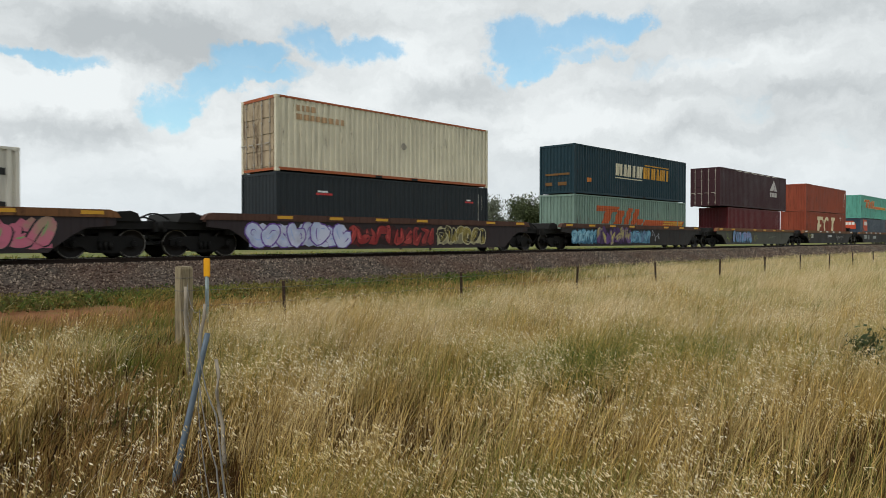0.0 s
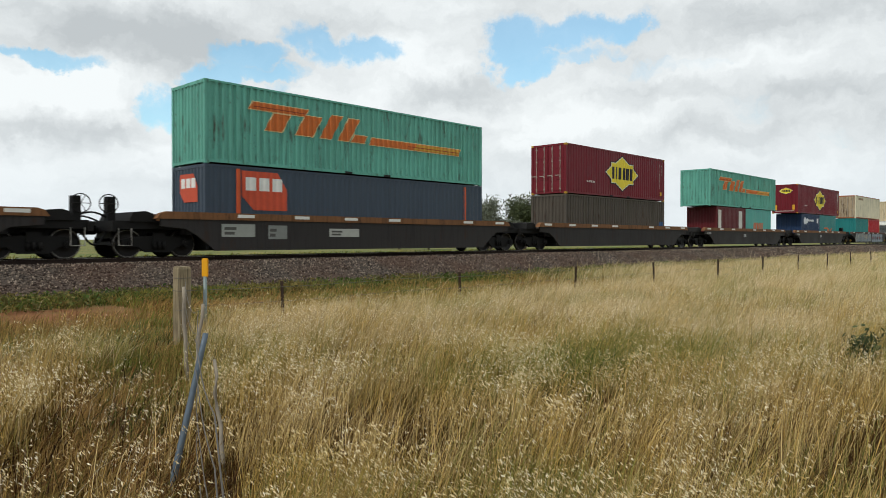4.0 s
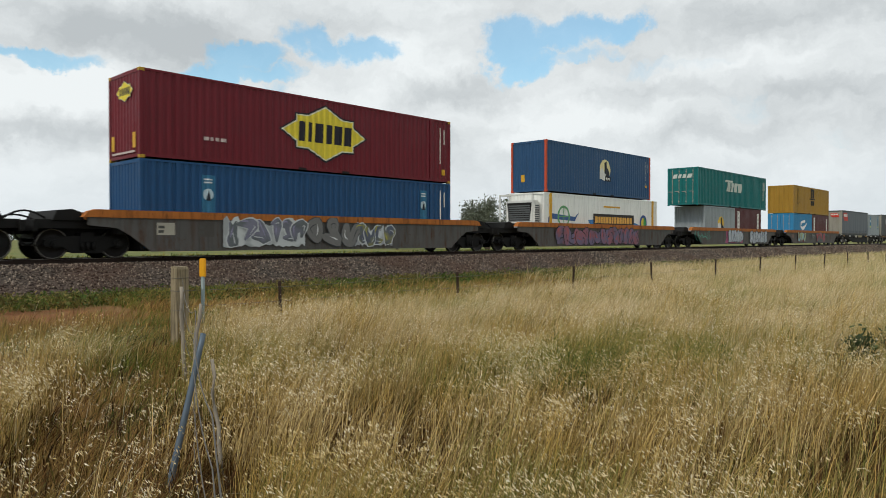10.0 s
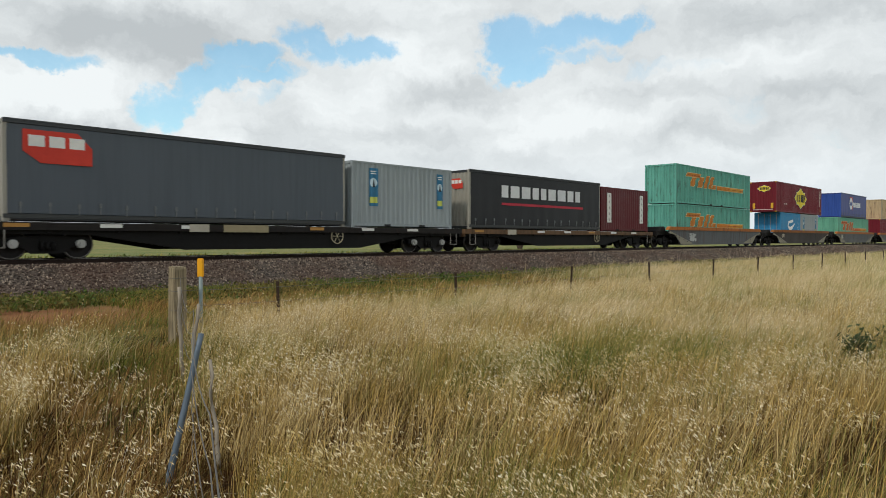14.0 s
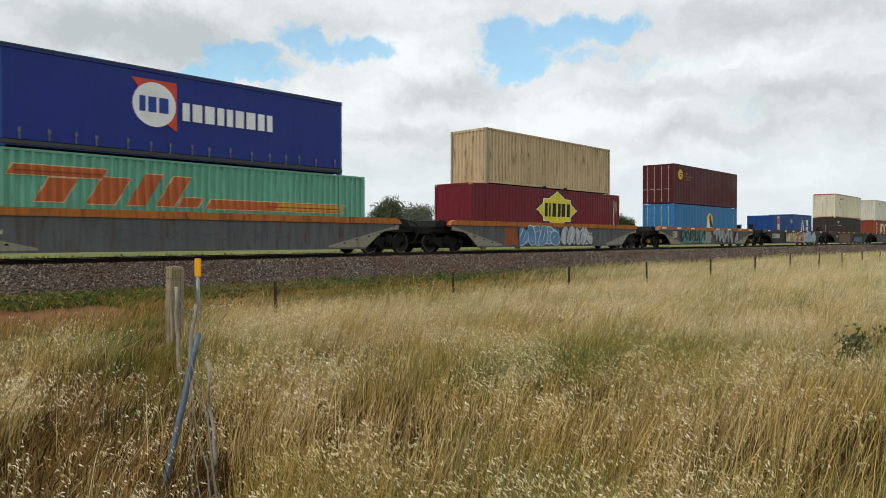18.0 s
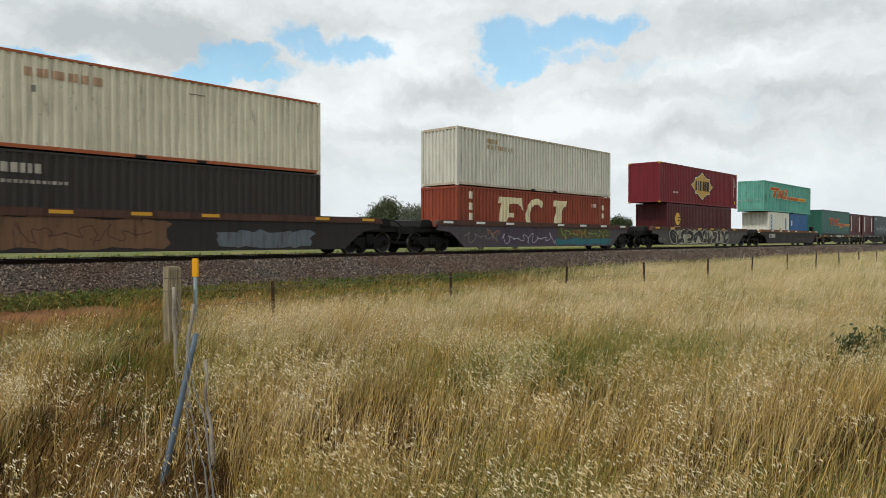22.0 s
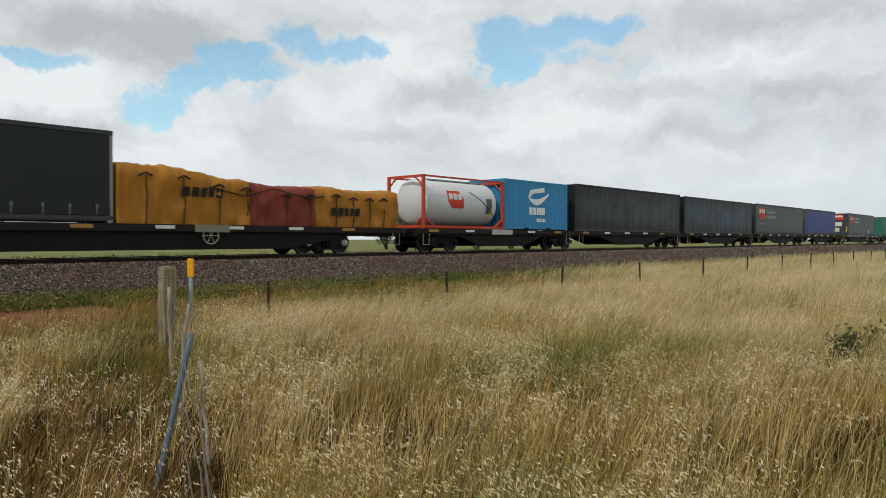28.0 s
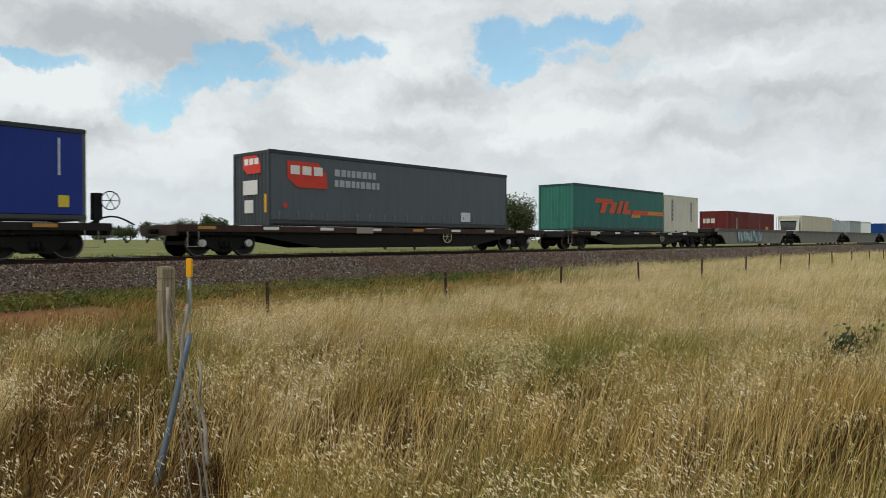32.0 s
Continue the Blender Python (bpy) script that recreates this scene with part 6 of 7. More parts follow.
container("shipping_container", "cream-white short container with dark badge strips", 743.0, FT20, 2.75, FLAT, paint("bcb9ac", 0.2, 0.55, 0.25), "ribs", strip_mark(-1.8, 0.85, 0.35, 1.6, "8f9290", "3a3f44") + strip_mark(1.6, 0.85, 0.3, 1.5, "8f9290", "3a3f44"), (), 0.008)
well_wagon(758.4, GREY, paint("77756f", 0.5, 0.7, 0.4), "grey well wagon with pale blue graffiti", [("wild", -4.5, 1.5, 0.3, 1.4, "8aa0a8", "4a5a60", "b0c0c4"), ("tag", 3.0, 6.5, 0.4, 1.2, "5a5a58")], spots=None)
container("shipping_container", "dark red ribbed container low in its wagon", 758.4, FT40, 2.75, LOW, paint("5f2420", 0.35, 0.6, 0.2), "ribs", [("b8b0a4", [rect(-3.9, -3.85, 0.5, 2.2), rect(2.0, 2.05, 0.5, 2.2)]), ("b08a4a", [rect(3.6, 4.4, 0.9, 1.5)])], blocks(-0.9, 1.7, 1.1, 0.4, 3, "c0bab0"), 0.03)
well_wagon(779.8, GREY, paint("6a6862", 0.5, 0.7, 0.4), "plain weathered grey well wagon", spots=None)
reefer("refrigerated_container", "cream refrigerated container with cooling unit", 780.0, FT40, LOW, paint("b0ab98", 0.3, 0.6, 0.3))
well_wagon(801.2, GREY, paint("6a6862", 0.5, 0.7, 0.4), "plain weathered grey well wagon", spots=None)
container("shipping_container", "grey-blue short container low in its wagon", 798.0, FT20, 2.75, LOW, LIGHTGREY)
container("shipping_container", "white short container low in its wagon", 804.2, FT20, 2.75, LOW, WHITEBOX)
well_wagon(822.6, GREY, paint("6a6862", 0.5, 0.7, 0.4), "plain weathered grey well wagon", spots=None)
container("shipping_container", "blue container low in its wagon", 822.6, FT40, 2.75, LOW, COBALT)

# ---------------------------------------------------------------- ground


def ground_material():
    m, gr, b = surface("dry_field", 0.95)
    at = gr.add("TexCoord").outputs["Object"]
    xyz = gr.add("SeparateXYZ", Vector=at)
    big = gr.noise(at, 0.09, 5.0, 0.6)
    mid = gr.noise(at, 0.9, 6.0, 0.65)
    fine = gr.noise(at, 14.0, 5.0, 0.65)
    straw = gr.mix(fine, lin("6a5a34"), lin("a8925c"))
    green = gr.mix(fine, lin("3c4a22"), lin("6f7a3c"))
    c = gr.mix(gr.span(gr.math("ADD", gr.math("MULTIPLY", big, 0.6), gr.math("MULTIPLY", mid, 0.4)), 0.34, 0.54), straw, green)
    # bare red earth of the access track beside the line
    edge = gr.math("ADD", xyz.outputs[1], gr.math("MULTIPLY", gr.math("SUBTRACT", gr.noise(at, 0.5, 6.0, 0.65), 0.5), 5.0))
    bare = gr.math("MULTIPLY", gr.span(edge, 14.0, 15.2), gr.span(edge, 18.8, 19.4, 1.0, 0.0))
    earth = gr.mix(fine, lin("6a4026"), lin("a0704a"))
    c = gr.mix(gr.math("MULTIPLY", bare, gr.math("MULTIPLY", gr.span(mid, 0.34, 0.52, 0.35, 1.0), gr.span(xyz.outputs[0], 6.0, 9.5, 1.0, 0.08))), c, earth)
    # trodden soil under the near grass
    soil = gr.mix(fine, lin("342417"), lin("785a40"))
    near = gr.span(gr.vec("LENGTH", at), 9.0, 16.0, 1.0, 0.0)
    c = gr.mix(gr.math("MULTIPLY", near, gr.span(mid, 0.28, 0.52)), c, soil)
    gr.tree.links.new(c, b.inputs["Base Color"])
    bump = gr.add("Bump", Strength=0.9, Distance=0.08, Height=gr.noise(at, 9.0, 8.0, 0.75))
    gr.tree.links.new(bump.outputs[0], b.inputs["Normal"])
    return m


def build_ground():
    bm = bmesh.new()
    xs = [-4000, -800, -200, -60, -20, 0, 20, 40, 80, 160, 320, 900, 1800, 4000]
    ys = [-4000, -800, -150, -30, -8, 0, 6, 12, 17, 21, 30, 60, 160, 600, 1500, 4000]
    rows = [[bm.verts.new((x, y, 0.0)) for x in xs] for y in ys]
    for a, b in zip(rows, rows[1:]):
        for i in range(len(xs) - 1):
            bm.faces.new((a[i], a[i + 1], b[i + 1], b[i]))
    ob = part("ground", bm, ground_material(), None)
    tagged(ob, "flat dry grass field with a bare red-earth track", "ground", "", "structure")


def stone_material():
    m, gr, b = surface("ballast_stone", 0.9)
    at = gr.add("TexCoord").outputs["Object"]
    r = gr.add("NewGeometry").outputs["Random Per Island"]
    c = gr.mix(gr.math("POWER", r, 1.6), lin("2b2420"), lin("988a7c"))
    c = gr.mix(gr.math("MULTIPLY", gr.span(gr.noise(at, 0.5, 4.0, 0.6), 0.4, 0.65), 0.42), c, lin("54382a"))
    gr.tree.links.new(c, b.inputs["Base Color"])
    return m


def bed_material():
    m, gr, b = surface("ballast_bed", 0.95)
    at = gr.add("TexCoord").outputs["Object"]
    v = gr.add("TexVoronoi", Vector=at, Scale=15.0)
    f = gr.noise(v.outputs["Color"], 3.0, 2.0, 0.5)
    c = gr.mix(gr.span(f, 0.3, 0.7), lin("231e1a"), lin("6a6058"))
    c = gr.mix(gr.math("MULTIPLY", gr.span(gr.noise(at, 0.5, 4.0, 0.6), 0.4, 0.65), 0.42), c, lin("54382a"))
    gr.tree.links.new(c, b.inputs["Base Color"])
    bump = gr.add("Bump", Strength=1.0, Distance=0.05, Height=v.outputs["Distance"])
    gr.tree.links.new(bump.outputs[0], b.inputs["Normal"])
    return m


BED = [(-3.9, -0.05), (-2.1, RAIL_Z - 0.22), (-1.5, RAIL_Z - 0.16), (1.5, RAIL_Z - 0.16), (2.1, RAIL_Z - 0.22), (3.9, -0.05)]


def build_track():
    bm = bmesh.new()
    xs = [-1500, -300, -60, 0, 60, 150, 400, 1200, 3500]
    rows = [[bm.verts.new((x, TRACK_Y + y, z)) for y, z in BED] for x in xs]
    for a, b in zip(rows, rows[1:]):
        for i in range(len(BED) - 1):
            bm.faces.new((a[i], b[i], b[i + 1], a[i + 1]))
    bed = part("ballast_bed", bm, bed_material(), None)
    tagged(bed, "raised bank of brown-grey crushed stone under the rails", "ballast", "", "structure")
    rng = np.random.default_rng(5)
    n = 26000
    x = 2.0 + 105.0 * rng.random(n) ** 1.7
    y = -3.9 + 2.7 * rng.random(n)
    z = np.interp(y, [p[0] for p in BED], [p[1] for p in BED])
    size = rng.uniform(0.02, 0.045, n) * (1 + x / 80)
    base = np.array([(1, 0, 0), (-0.6, 0.8, 0), (-0.5, -0.9, 0), (0.1, 0.1, 1.0), (0.0, 0.0, -0.8)])
    ang = rng.uniform(0, 6.28, n)
    v = base[None] * rng.uniform(0.6, 1.3, (n, 5, 1)) * size[:, None, None]
    ca, sa = np.cos(ang)[:, None], np.sin(ang)[:, None]
    vx, vy = v[:, :, 0] * ca - v[:, :, 1] * sa, v[:, :, 0] * sa + v[:, :, 1] * ca
    pts = np.stack([vx + x[:, None], vy + TRACK_Y + y[:, None], v[:, :, 2] + z[:, None] + 0.012], 2).reshape(-1, 3)
    tri = np.array([(0, 1, 3), (1, 2, 3), (2, 0, 3), (1, 0, 4), (2, 1, 4), (0, 2, 4)])
    tris = (tri[None] + 5 * np.arange(n)[:, None, None]).reshape(-1, 3)
    sheet("ballast_stones", pts, tris, stone_material(), "stuff", "loose brown-grey crushed stones on the bank", "stones")
    rust, top = plain("rail_web", "2c201a", 0.7, 0.3, 12.0, 0.25), plain("rail_head", "8a8680", 0.3, 0.9, 12.0, 0.1)
    track = thing("railway_track", "two steel rails on concrete sleepers", "railway track", "", (0, TRACK_Y, RAIL_Z), "structure")
    for s in (-1, 1):
        bm = bmesh.new()
        prof = [(-0.07, -0.16), (0.07, -0.16), (0.07, -0.14), (0.012, -0.125), (0.012, -0.045), (0.036, -0.035), (0.036, -0.004), (-0.036, -0.004), (-0.036, -0.035), (-0.012, -0.045), (-0.012, -0.125), (-0.07, -0.14)]
        a = [bm.verts.new((-1200, s * 0.753 + y, z)) for y, z in prof]
        b = [bm.verts.new((3000, s * 0.753 + y, z)) for y, z in prof]
        for i in range(len(prof)):
            j = (i + 1) % len(prof)
            bm.faces.new((a[i], a[j], b[j], b[i]))
        part("rail", bm, rust, track, "rusty steel rail")
        bm = bmesh.new()
        box(bm, -1200, 3000, s * 0.753 - 0.03, s * 0.753 + 0.03, -0.004, 0.0)
        part("rail_head", bm, top, track, "polished rail head")
    me = mesh_of(("sleeper",), lambda bm: box(bm, -0.12, 0.12, -1.25, 1.25, -0.36, -0.155))
    concrete = plain("sleeper_concrete", "7a736a", 0.9, 0.0, 8.0, 0.2)
    for i in range(200):
        hang("sleeper", me, concrete, track, "", (-6 + i * 0.667, 0, 0))


build_ground()
build_track()

# ---------------------------------------------------------------- fence
FENCE_Y = 10.5


def build_fence():
    wood = timber("grey_fence_wood", "9c8f74", "463c2e")
    star = plain("galvanised_picket", "5f6b76", 0.55, 0.5, 16.0, 0.2)
    rust = plain("rusty_picket", "40322a", 0.8, 0.3, 16.0, 0.3)
    stick = plain("weathered_stick", "8f8678", 0.9, 0.0, 14.0, 0.3)
    wire = plain("fence_wire", "6a6660", 0.5, 0.6, 10.0, 0.2)
    post = thing("strainer_post", "thick weathered grey timber strainer post with wire", "fence post", "", (5.15, FENCE_Y, 0))
    bm = bmesh.new()
    rings = []
    for z, w in ((-0.3, 0.104), (0.3, 0.103), (0.8, 0.101), (1.19, 0.099), (1.225, 0.088)):
        rings.append([bm.verts.new((px * w + noise.noise(Vector((px, py, z * 4))) * 0.006, py * w + noise.noise(Vector((py, px, z * 3))) * 0.006,
                                    z + (0.02 * noise.noise(Vector((px * 2, py * 2, 7))) if z > 1 else 0)))
                      for px, py in ((-1, -0.88), (-0.88, -1), (0.88, -1), (1, -0.88), (1, 0.88), (0.88, 1), (-0.88, 1), (-1, 0.88))])
    for lo_ring, hi_ring in zip(rings, rings[1:]):
        for k in range(8):
            bm.faces.new((lo_ring[k], lo_ring[(k + 1) % 8], hi_ring[(k + 1) % 8], hi_ring[k]))
    bm.faces.new(rings[-1])
    bmesh.ops.rotate(bm, verts=bm.verts[:], cent=(0, 0, 0), matrix=Matrix.Rotation(radians(4), 3, "Z"))
    part("trunk", bm, wood, post)
    bm = bmesh.new()
    for z in (0.55, 0.85, 1.05):
        tube(bm, [(0.142 * math.cos(k * 1.5708 + 0.855), 0.142 * math.sin(k * 1.5708 + 0.855), z) for k in range(5)], 0.006, 5, False)
    part("wire_wrap", bm, wire, post)
    mark = thing("marker_post", "yellow plastic marker on a grey pipe", "marker post", "", (5.60, 10.62, 0))
    bm = bmesh.new()
    tube(bm, [(0, 0, -0.2), (0, 0, 1.05)], 0.03, 10)
    part("pipe", bm, plain("marker_pipe", "7d8a8a", 0.5, 0.3, 12.0, 0.15), mark)
    bm = bmesh.new()
    box(bm, -0.05, 0.05, -0.025, 0.025, 1.04, 1.345)
    bmesh.ops.bevel(bm, geom=bm.edges[:], offset=0.012, segments=2, affect="EDGES")
    p = part("yellow_cap", bm, plain("marker_yellow", "e0a21e", 0.45, 0.0, 5.0, 0.06), mark, "bright yellow marker plate")
    p.rotation_euler = (0, 0, radians(-46))
    def picket(x, lean=(0.0, 0.0)):
        ob = thing("steel_picket", "rusty dark steel fence picket", "fence post", "pickets along the line fence", (x, FENCE_Y, 0))
        bm = bmesh.new()
        for k in range(3):
            a = 2 * math.pi * k / 3 + 0.4
            d = Vector((math.cos(a), math.sin(a), 0))
            n = Vector((-d.y, d.x, 0)) * 0.004
            lo = [bm.verts.new(v + Vector((0, 0, -0.2))) for v in (n, d * 0.032 + n, d * 0.032 - n, -n)]
            hi = [bm.verts.new(v + Vector((lean[0], lean[1], 0.92))) for v in (n, d * 0.032 + n, d * 0.032 - n, -n)]
            for i in range(4):
                bm.faces.new((lo[i], lo[(i + 1) % 4], hi[(i + 1) % 4], hi[i]))
            bm.faces.new(hi)
        part("shaft", bm, rust, ob)
        return ob
    rng = random.Random(3)
    for i in range(28):
        picket(7.01 + 4.63 * i + (0.35 if i > 3 else 0), (rng.uniform(-0.05, 0.05), rng.uniform(-0.04, 0.04)))
    run = thing("fence_wires", "slack plain wires strung between the fence pickets", "fence wire")
    for z in (0.35, 0.6, 0.85):
        bm = bmesh.new()
        tube(bm, [(5.15 + 1.16 * i, FENCE_Y - 0.035, z - 0.03 * math.sin(math.pi * (i % 4) / 4)) for i in range(108)], 0.0035, 4, False)
        part("wire", bm, wire, run)
    # the cross fence that runs from the strainer towards the camera
    def stake(name, label, base, top, r, material, bend=0.0):
        ob = thing(name, label, "fence post", "cross fence posts", (base[0], base[1], 0))
        bm = bmesh.new()
        d = Vector(top) - Vector((base[0], base[1], 0))
        tube(bm, [d * (k / 8) + Vector((bend * math.sin(k * 1.9), bend * math.cos(k * 1.3), -0.15 if k == 0 else 0)) for k in range(9)], [r * (1.1 - 0.03 * k) for k in range(9)], 7)
        part("shaft", bm, material, ob)
        return ob
    stake("leaning_picket", "leaning blue-grey galvanised fence picket", (2.0, 4.28), (2.285, 4.33, 1.03), 0.022, star)
    stake("wooden_dropper", "thin weathered crooked wooden fence stick", (2.31, 4.11), (2.31, 4.28, 0.86), 0.014, stick, 0.012)
    stake("wooden_dropper", "thin weathered grey wooden fence stick", (3.655, 7.345), (3.62, 7.36, 1.13), 0.022, stick, 0.008)
    stake("wooden_dropper", "thin weathered grey wooden fence stick", (3.05, 6.05), (3.20, 6.12, 1.05), 0.018, stick, 0.008)
    cross = thing("cross_fence_wires", "slack wires of the cross fence", "fence wire")
    line = [(5.15, 10.4), (3.64, 7.3), (3.12, 6.05), (2.2, 4.3), (1.3, 2.4), (0.4, 0.6), (-1.2, -2.5)]
    for z in (0.3, 0.55, 0.8, 1.0):
        bm = bmesh.new()
        path = []
        for (ax, ay), (bx, by) in zip(line, line[1:]):
            for k in range(5):
                f = k / 5
                path.append((ax + (bx - ax) * f, ay + (by - ay) * f, z - 0.08 * math.sin(math.pi * f) + (0.05 if z > 0.9 and ay > 9 else 0)))
        tube(bm, path, 0.003, 4, False)
        part("wire", bm, wire, cross)
    cone = thing("traffic_cone", "small orange-red cone beside the far side of the line", "cone", "", (25.9, 27.4, 0.0))
    bm = bmesh.new()
    tube(bm, [(0, 0, 0.0), (0, 0, 0.05), (0, 0, 0.06), (0, 0, 0.75)], [0.26, 0.26, 0.17, 0.04], 12)
    part("body", bm, plain("cone_orange", "d8432a", 0.5, 0.0, 4.0, 0.08), cone)
    bm = bmesh.new()
    tube(bm, [(0, 0, 0.32), (0, 0, 0.50)], [0.131, 0.098], 12)
    part("band", bm, WHITE, cone, "white band")


build_fence()

# ---------------------------------------------------------------- trees


def leaf_material(name, a, b):
    m, gr, bs = surface(name, 0.75)
    r = gr.add("NewGeometry").outputs["Random Per Island"]
    gr.tree.links.new(gr.mix(r, lin(a), lin(b)), bs.inputs["Base Color"])
    return m


LEAF = leaf_material("gum_leaves", "2f3822", "596242")
LEAF_DARK = leaf_material("dark_leaves", "28351f", "4f5c38")
LEAF_GREY = leaf_material("grey_leaves", "474d3e", "757a6a")
BARK = plain("tree_bark", "5f5348", 0.9, 0.0, 4.0, 0.3)


def tree(x, y, tall, wide, leaves, seed, count=5000, bare=0.3, leaf=0.036, label="spreading gum tree with an uneven grey-green crown"):
    rng = np.random.default_rng(seed)
    root = thing("tree", label, "tree", "trees beyond the line", (x, y, 0))
    bm = bmesh.new()
    tips = []
    def limb(p, d, length, r, level):
        pts, q = [p], p
        for k in range(4):
            d = (d + Vector(rng.normal(0, 0.22, 3)) + Vector((0, 0, 0.06))).normalized()
            q = q + d * length / 4
            pts.append(q)
        tube(bm, pts, [r * (1 - 0.16 * k) for k in range(5)], 6, False)
        if level == 0:
            tips.append(q)
            tips.append(pts[2])
            return
        for k in range(3):
            a = rng.uniform(0, 6.28)
            limb(pts[2 + k % 3], (d * 0.6 + Vector((math.cos(a), math.sin(a), rng.uniform(0.0, 0.6)))).normalized(), length * rng.uniform(0.55, 0.8), r * 0.5, level - 1)
    for k in range(3):
        a = 2.1 * k + rng.uniform(-0.4, 0.4)
        limb(Vector((0, 0, -0.1)), Vector((0.45 * math.cos(a), 0.45 * math.sin(a), 1)).normalized(), tall * 0.42, tall * 0.03, 2)
    t = np.array([v for v in tips])
    span = max(np.abs(t[:, :2]).max(), 0.1)
    scale = np.array([wide / 2 / span * 0.95, wide / 2 / span * 0.95, tall * 0.93 / t[:, 2].max()])
    for v in bm.verts:
        v.co = Vector(np.array(v.co) * scale)
    t = t * scale
    part("trunk", bm, BARK, root)
    pick = t[rng.integers(0, len(t), count)]
    pos = pick + np.clip(rng.normal(0, 1, (count, 3)), -1.9, 1.9) * np.array([wide * 0.085, wide * 0.085, tall * 0.075])
    pos[:, 2] = np.maximum(pos[:, 2], tall * 0.12)
    s = rng.uniform(0.4, 1.0, count)[:, None] * tall * leaf
    u = rng.normal(0, 1, (count, 3))
    u /= np.linalg.norm(u, axis=1)[:, None]
    w = np.cross(u, rng.normal(0, 1, (count, 3)))
    w /= np.linalg.norm(w, axis=1)[:, None]
    pts = np.stack([pos - u * s, pos + w * s * 0.5, pos + u * s, pos - w * s * 0.5], 1).reshape(-1, 3)
    tri = (np.array([(0, 1, 2), (0, 2, 3)])[None] + 4 * np.arange(count)[:, None, None]).reshape(-1, 3)
    sheet("crown", pts, tri, leaves, "", "", "", root)
    return root


def polar(deg, far):
    return (far * math.cos(radians(deg)), far * math.sin(radians(deg)))


for deg, far, tall, wide, leaves, seed in [(39.6, 112, 8.0, 8.5, LEAF_GREY, 1), (36.9, 118, 8.6, 10.0, LEAF, 2), (47.0, 115, 8.2, 8.5, LEAF, 3), (44.6, 112, 7.0, 8.0, LEAF_GREY, 4),
                                           (28.6, 210, 8.5, 7.0, LEAF_DARK, 6), (13.4, 230, 7.0, 8.0, LEAF_DARK, 7)]:
    tree(*polar(deg, far), tall, wide, leaves, seed, 16000, leaf=0.028)
for i, (deg, far, tall, wide) in enumerate([(65.2, 330, 9, 10), (63.6, 320, 10, 12), (62.2, 330, 10, 11), (60.7, 325, 12, 13), (59.6, 330, 10, 10), (66.6, 340, 8, 10), (68.0, 350, 7, 12), (75.0, 330, 9, 14), (73.0, 350, 8, 12), (56.5, 340, 8, 12), (52.0, 360, 8, 12), (80, 340, 9, 12)]):
    tree(*polar(deg, far), tall, wide, LEAF_DARK, 20 + i, 3600, leaf=0.055, label="distant dark green tree on the plain")

# ---------------------------------------------------------------- grass


def grass_material(name, straw_a, straw_b, tan_a, tan_b, green_a, green_b, greenness, thru=0.2):
    m, gr, b = surface(name, 0.75)
    at = gr.add("NewGeometry")
    r = at.outputs["Random Per Island"]
    flat = gr.vec("MULTIPLY", at.outputs["Position"], (1, 1, 0))
    r2 = gr.math("FRACT", gr.math("MULTIPLY", r, 7.31))
    r3 = gr.math("FRACT", gr.math("MULTIPLY", r, 31.7))
    straw = gr.mix(gr.math("POWER", r, 1.2), lin(straw_a), lin(straw_b))
    tan = gr.mix(r, lin(tan_a), lin(tan_b))
    green = gr.mix(r, lin(green_a), lin(green_b))
    tone = gr.math("ADD", gr.noise(flat, 1.1, 4.0, 0.6), gr.math("MULTIPLY", gr.math("SUBTRACT", r3, 0.5), 0.25))
    c = gr.mix(gr.span(tone, 0.42, 0.60), straw, tan)
    patch = gr.noise(flat, 0.36, 4.0, 0.6)
    k = gr.math("ADD", gr.math("MULTIPLY", gr.math("SUBTRACT", patch, 0.5), 4.2), gr.math("MULTIPLY", gr.math("SUBTRACT", r2, 0.5), 1.1))
    c = gr.mix(gr.span(k, 0.35 - greenness, 0.8 - greenness), c, green)
    gr.tree.links.new(c, b.inputs["Base Color"])
    back = gr.add("BsdfTranslucent", Color=c)
    both = gr.add("MixShader", i0=thru, i1=b.outputs[0], i2=back.outputs[0])
    gr.tree.links.new(both.outputs[0], [n for n in gr.tree.nodes if n.type == "OUTPUT_MATERIAL"][0].inputs[0])
    return m


DRY = grass_material("dry_grass", "5a461a", "dcb868", "6e5429", "eed69c", "404a16", "9e9a50", 0.29, 0.28)
BLOND = grass_material("blond_grass", "a48a56", "e0cc9a", "b39e70", "f2e2c0", "6a6c38", "a8a264", 0.16, 0.3)
# brown and green leaf tones, darkened to paint in the shade between stalks
UNDER = grass_material("shade_dark_under_grass", "281808", "60401a", "32200c", "6c4a22", "1e280a", "4a5620", 0.30)
TROD = grass_material("trodden_grass", "5c4220", "c8a864", "6c4828", "c09a5e", "38440f", "7c8436", 0.26, 0.26)
GREENER = grass_material("green_weeds", "6a6030", "a8984e", "6a6a30", "9a9448", "33461a", "6c7c34", 0.62)
OATS = grass_material("oat_heads", "ccae68", "fff0c8", "dcc896", "fffae6", "b8b070", "ece4b4", -0.1, 0.3)
VERGE = grass_material("verge_weeds", "4a4420", "80703c", "4c4a26", "7c7440", "24360f", "52682a", 0.45)
WIND = np.array([math.sin(radians(43)), -math.cos(radians(43))])


def lumpy(x, y, cell, seed):
    """Smooth value noise over the ground, 0 to 1."""
    grid = np.random.default_rng(seed).random((64, 64))
    u, v = x / cell + 500.0, y / cell + 500.0
    i, j = np.floor(u).astype(int), np.floor(v).astype(int)
    f, g = u - i, v - j
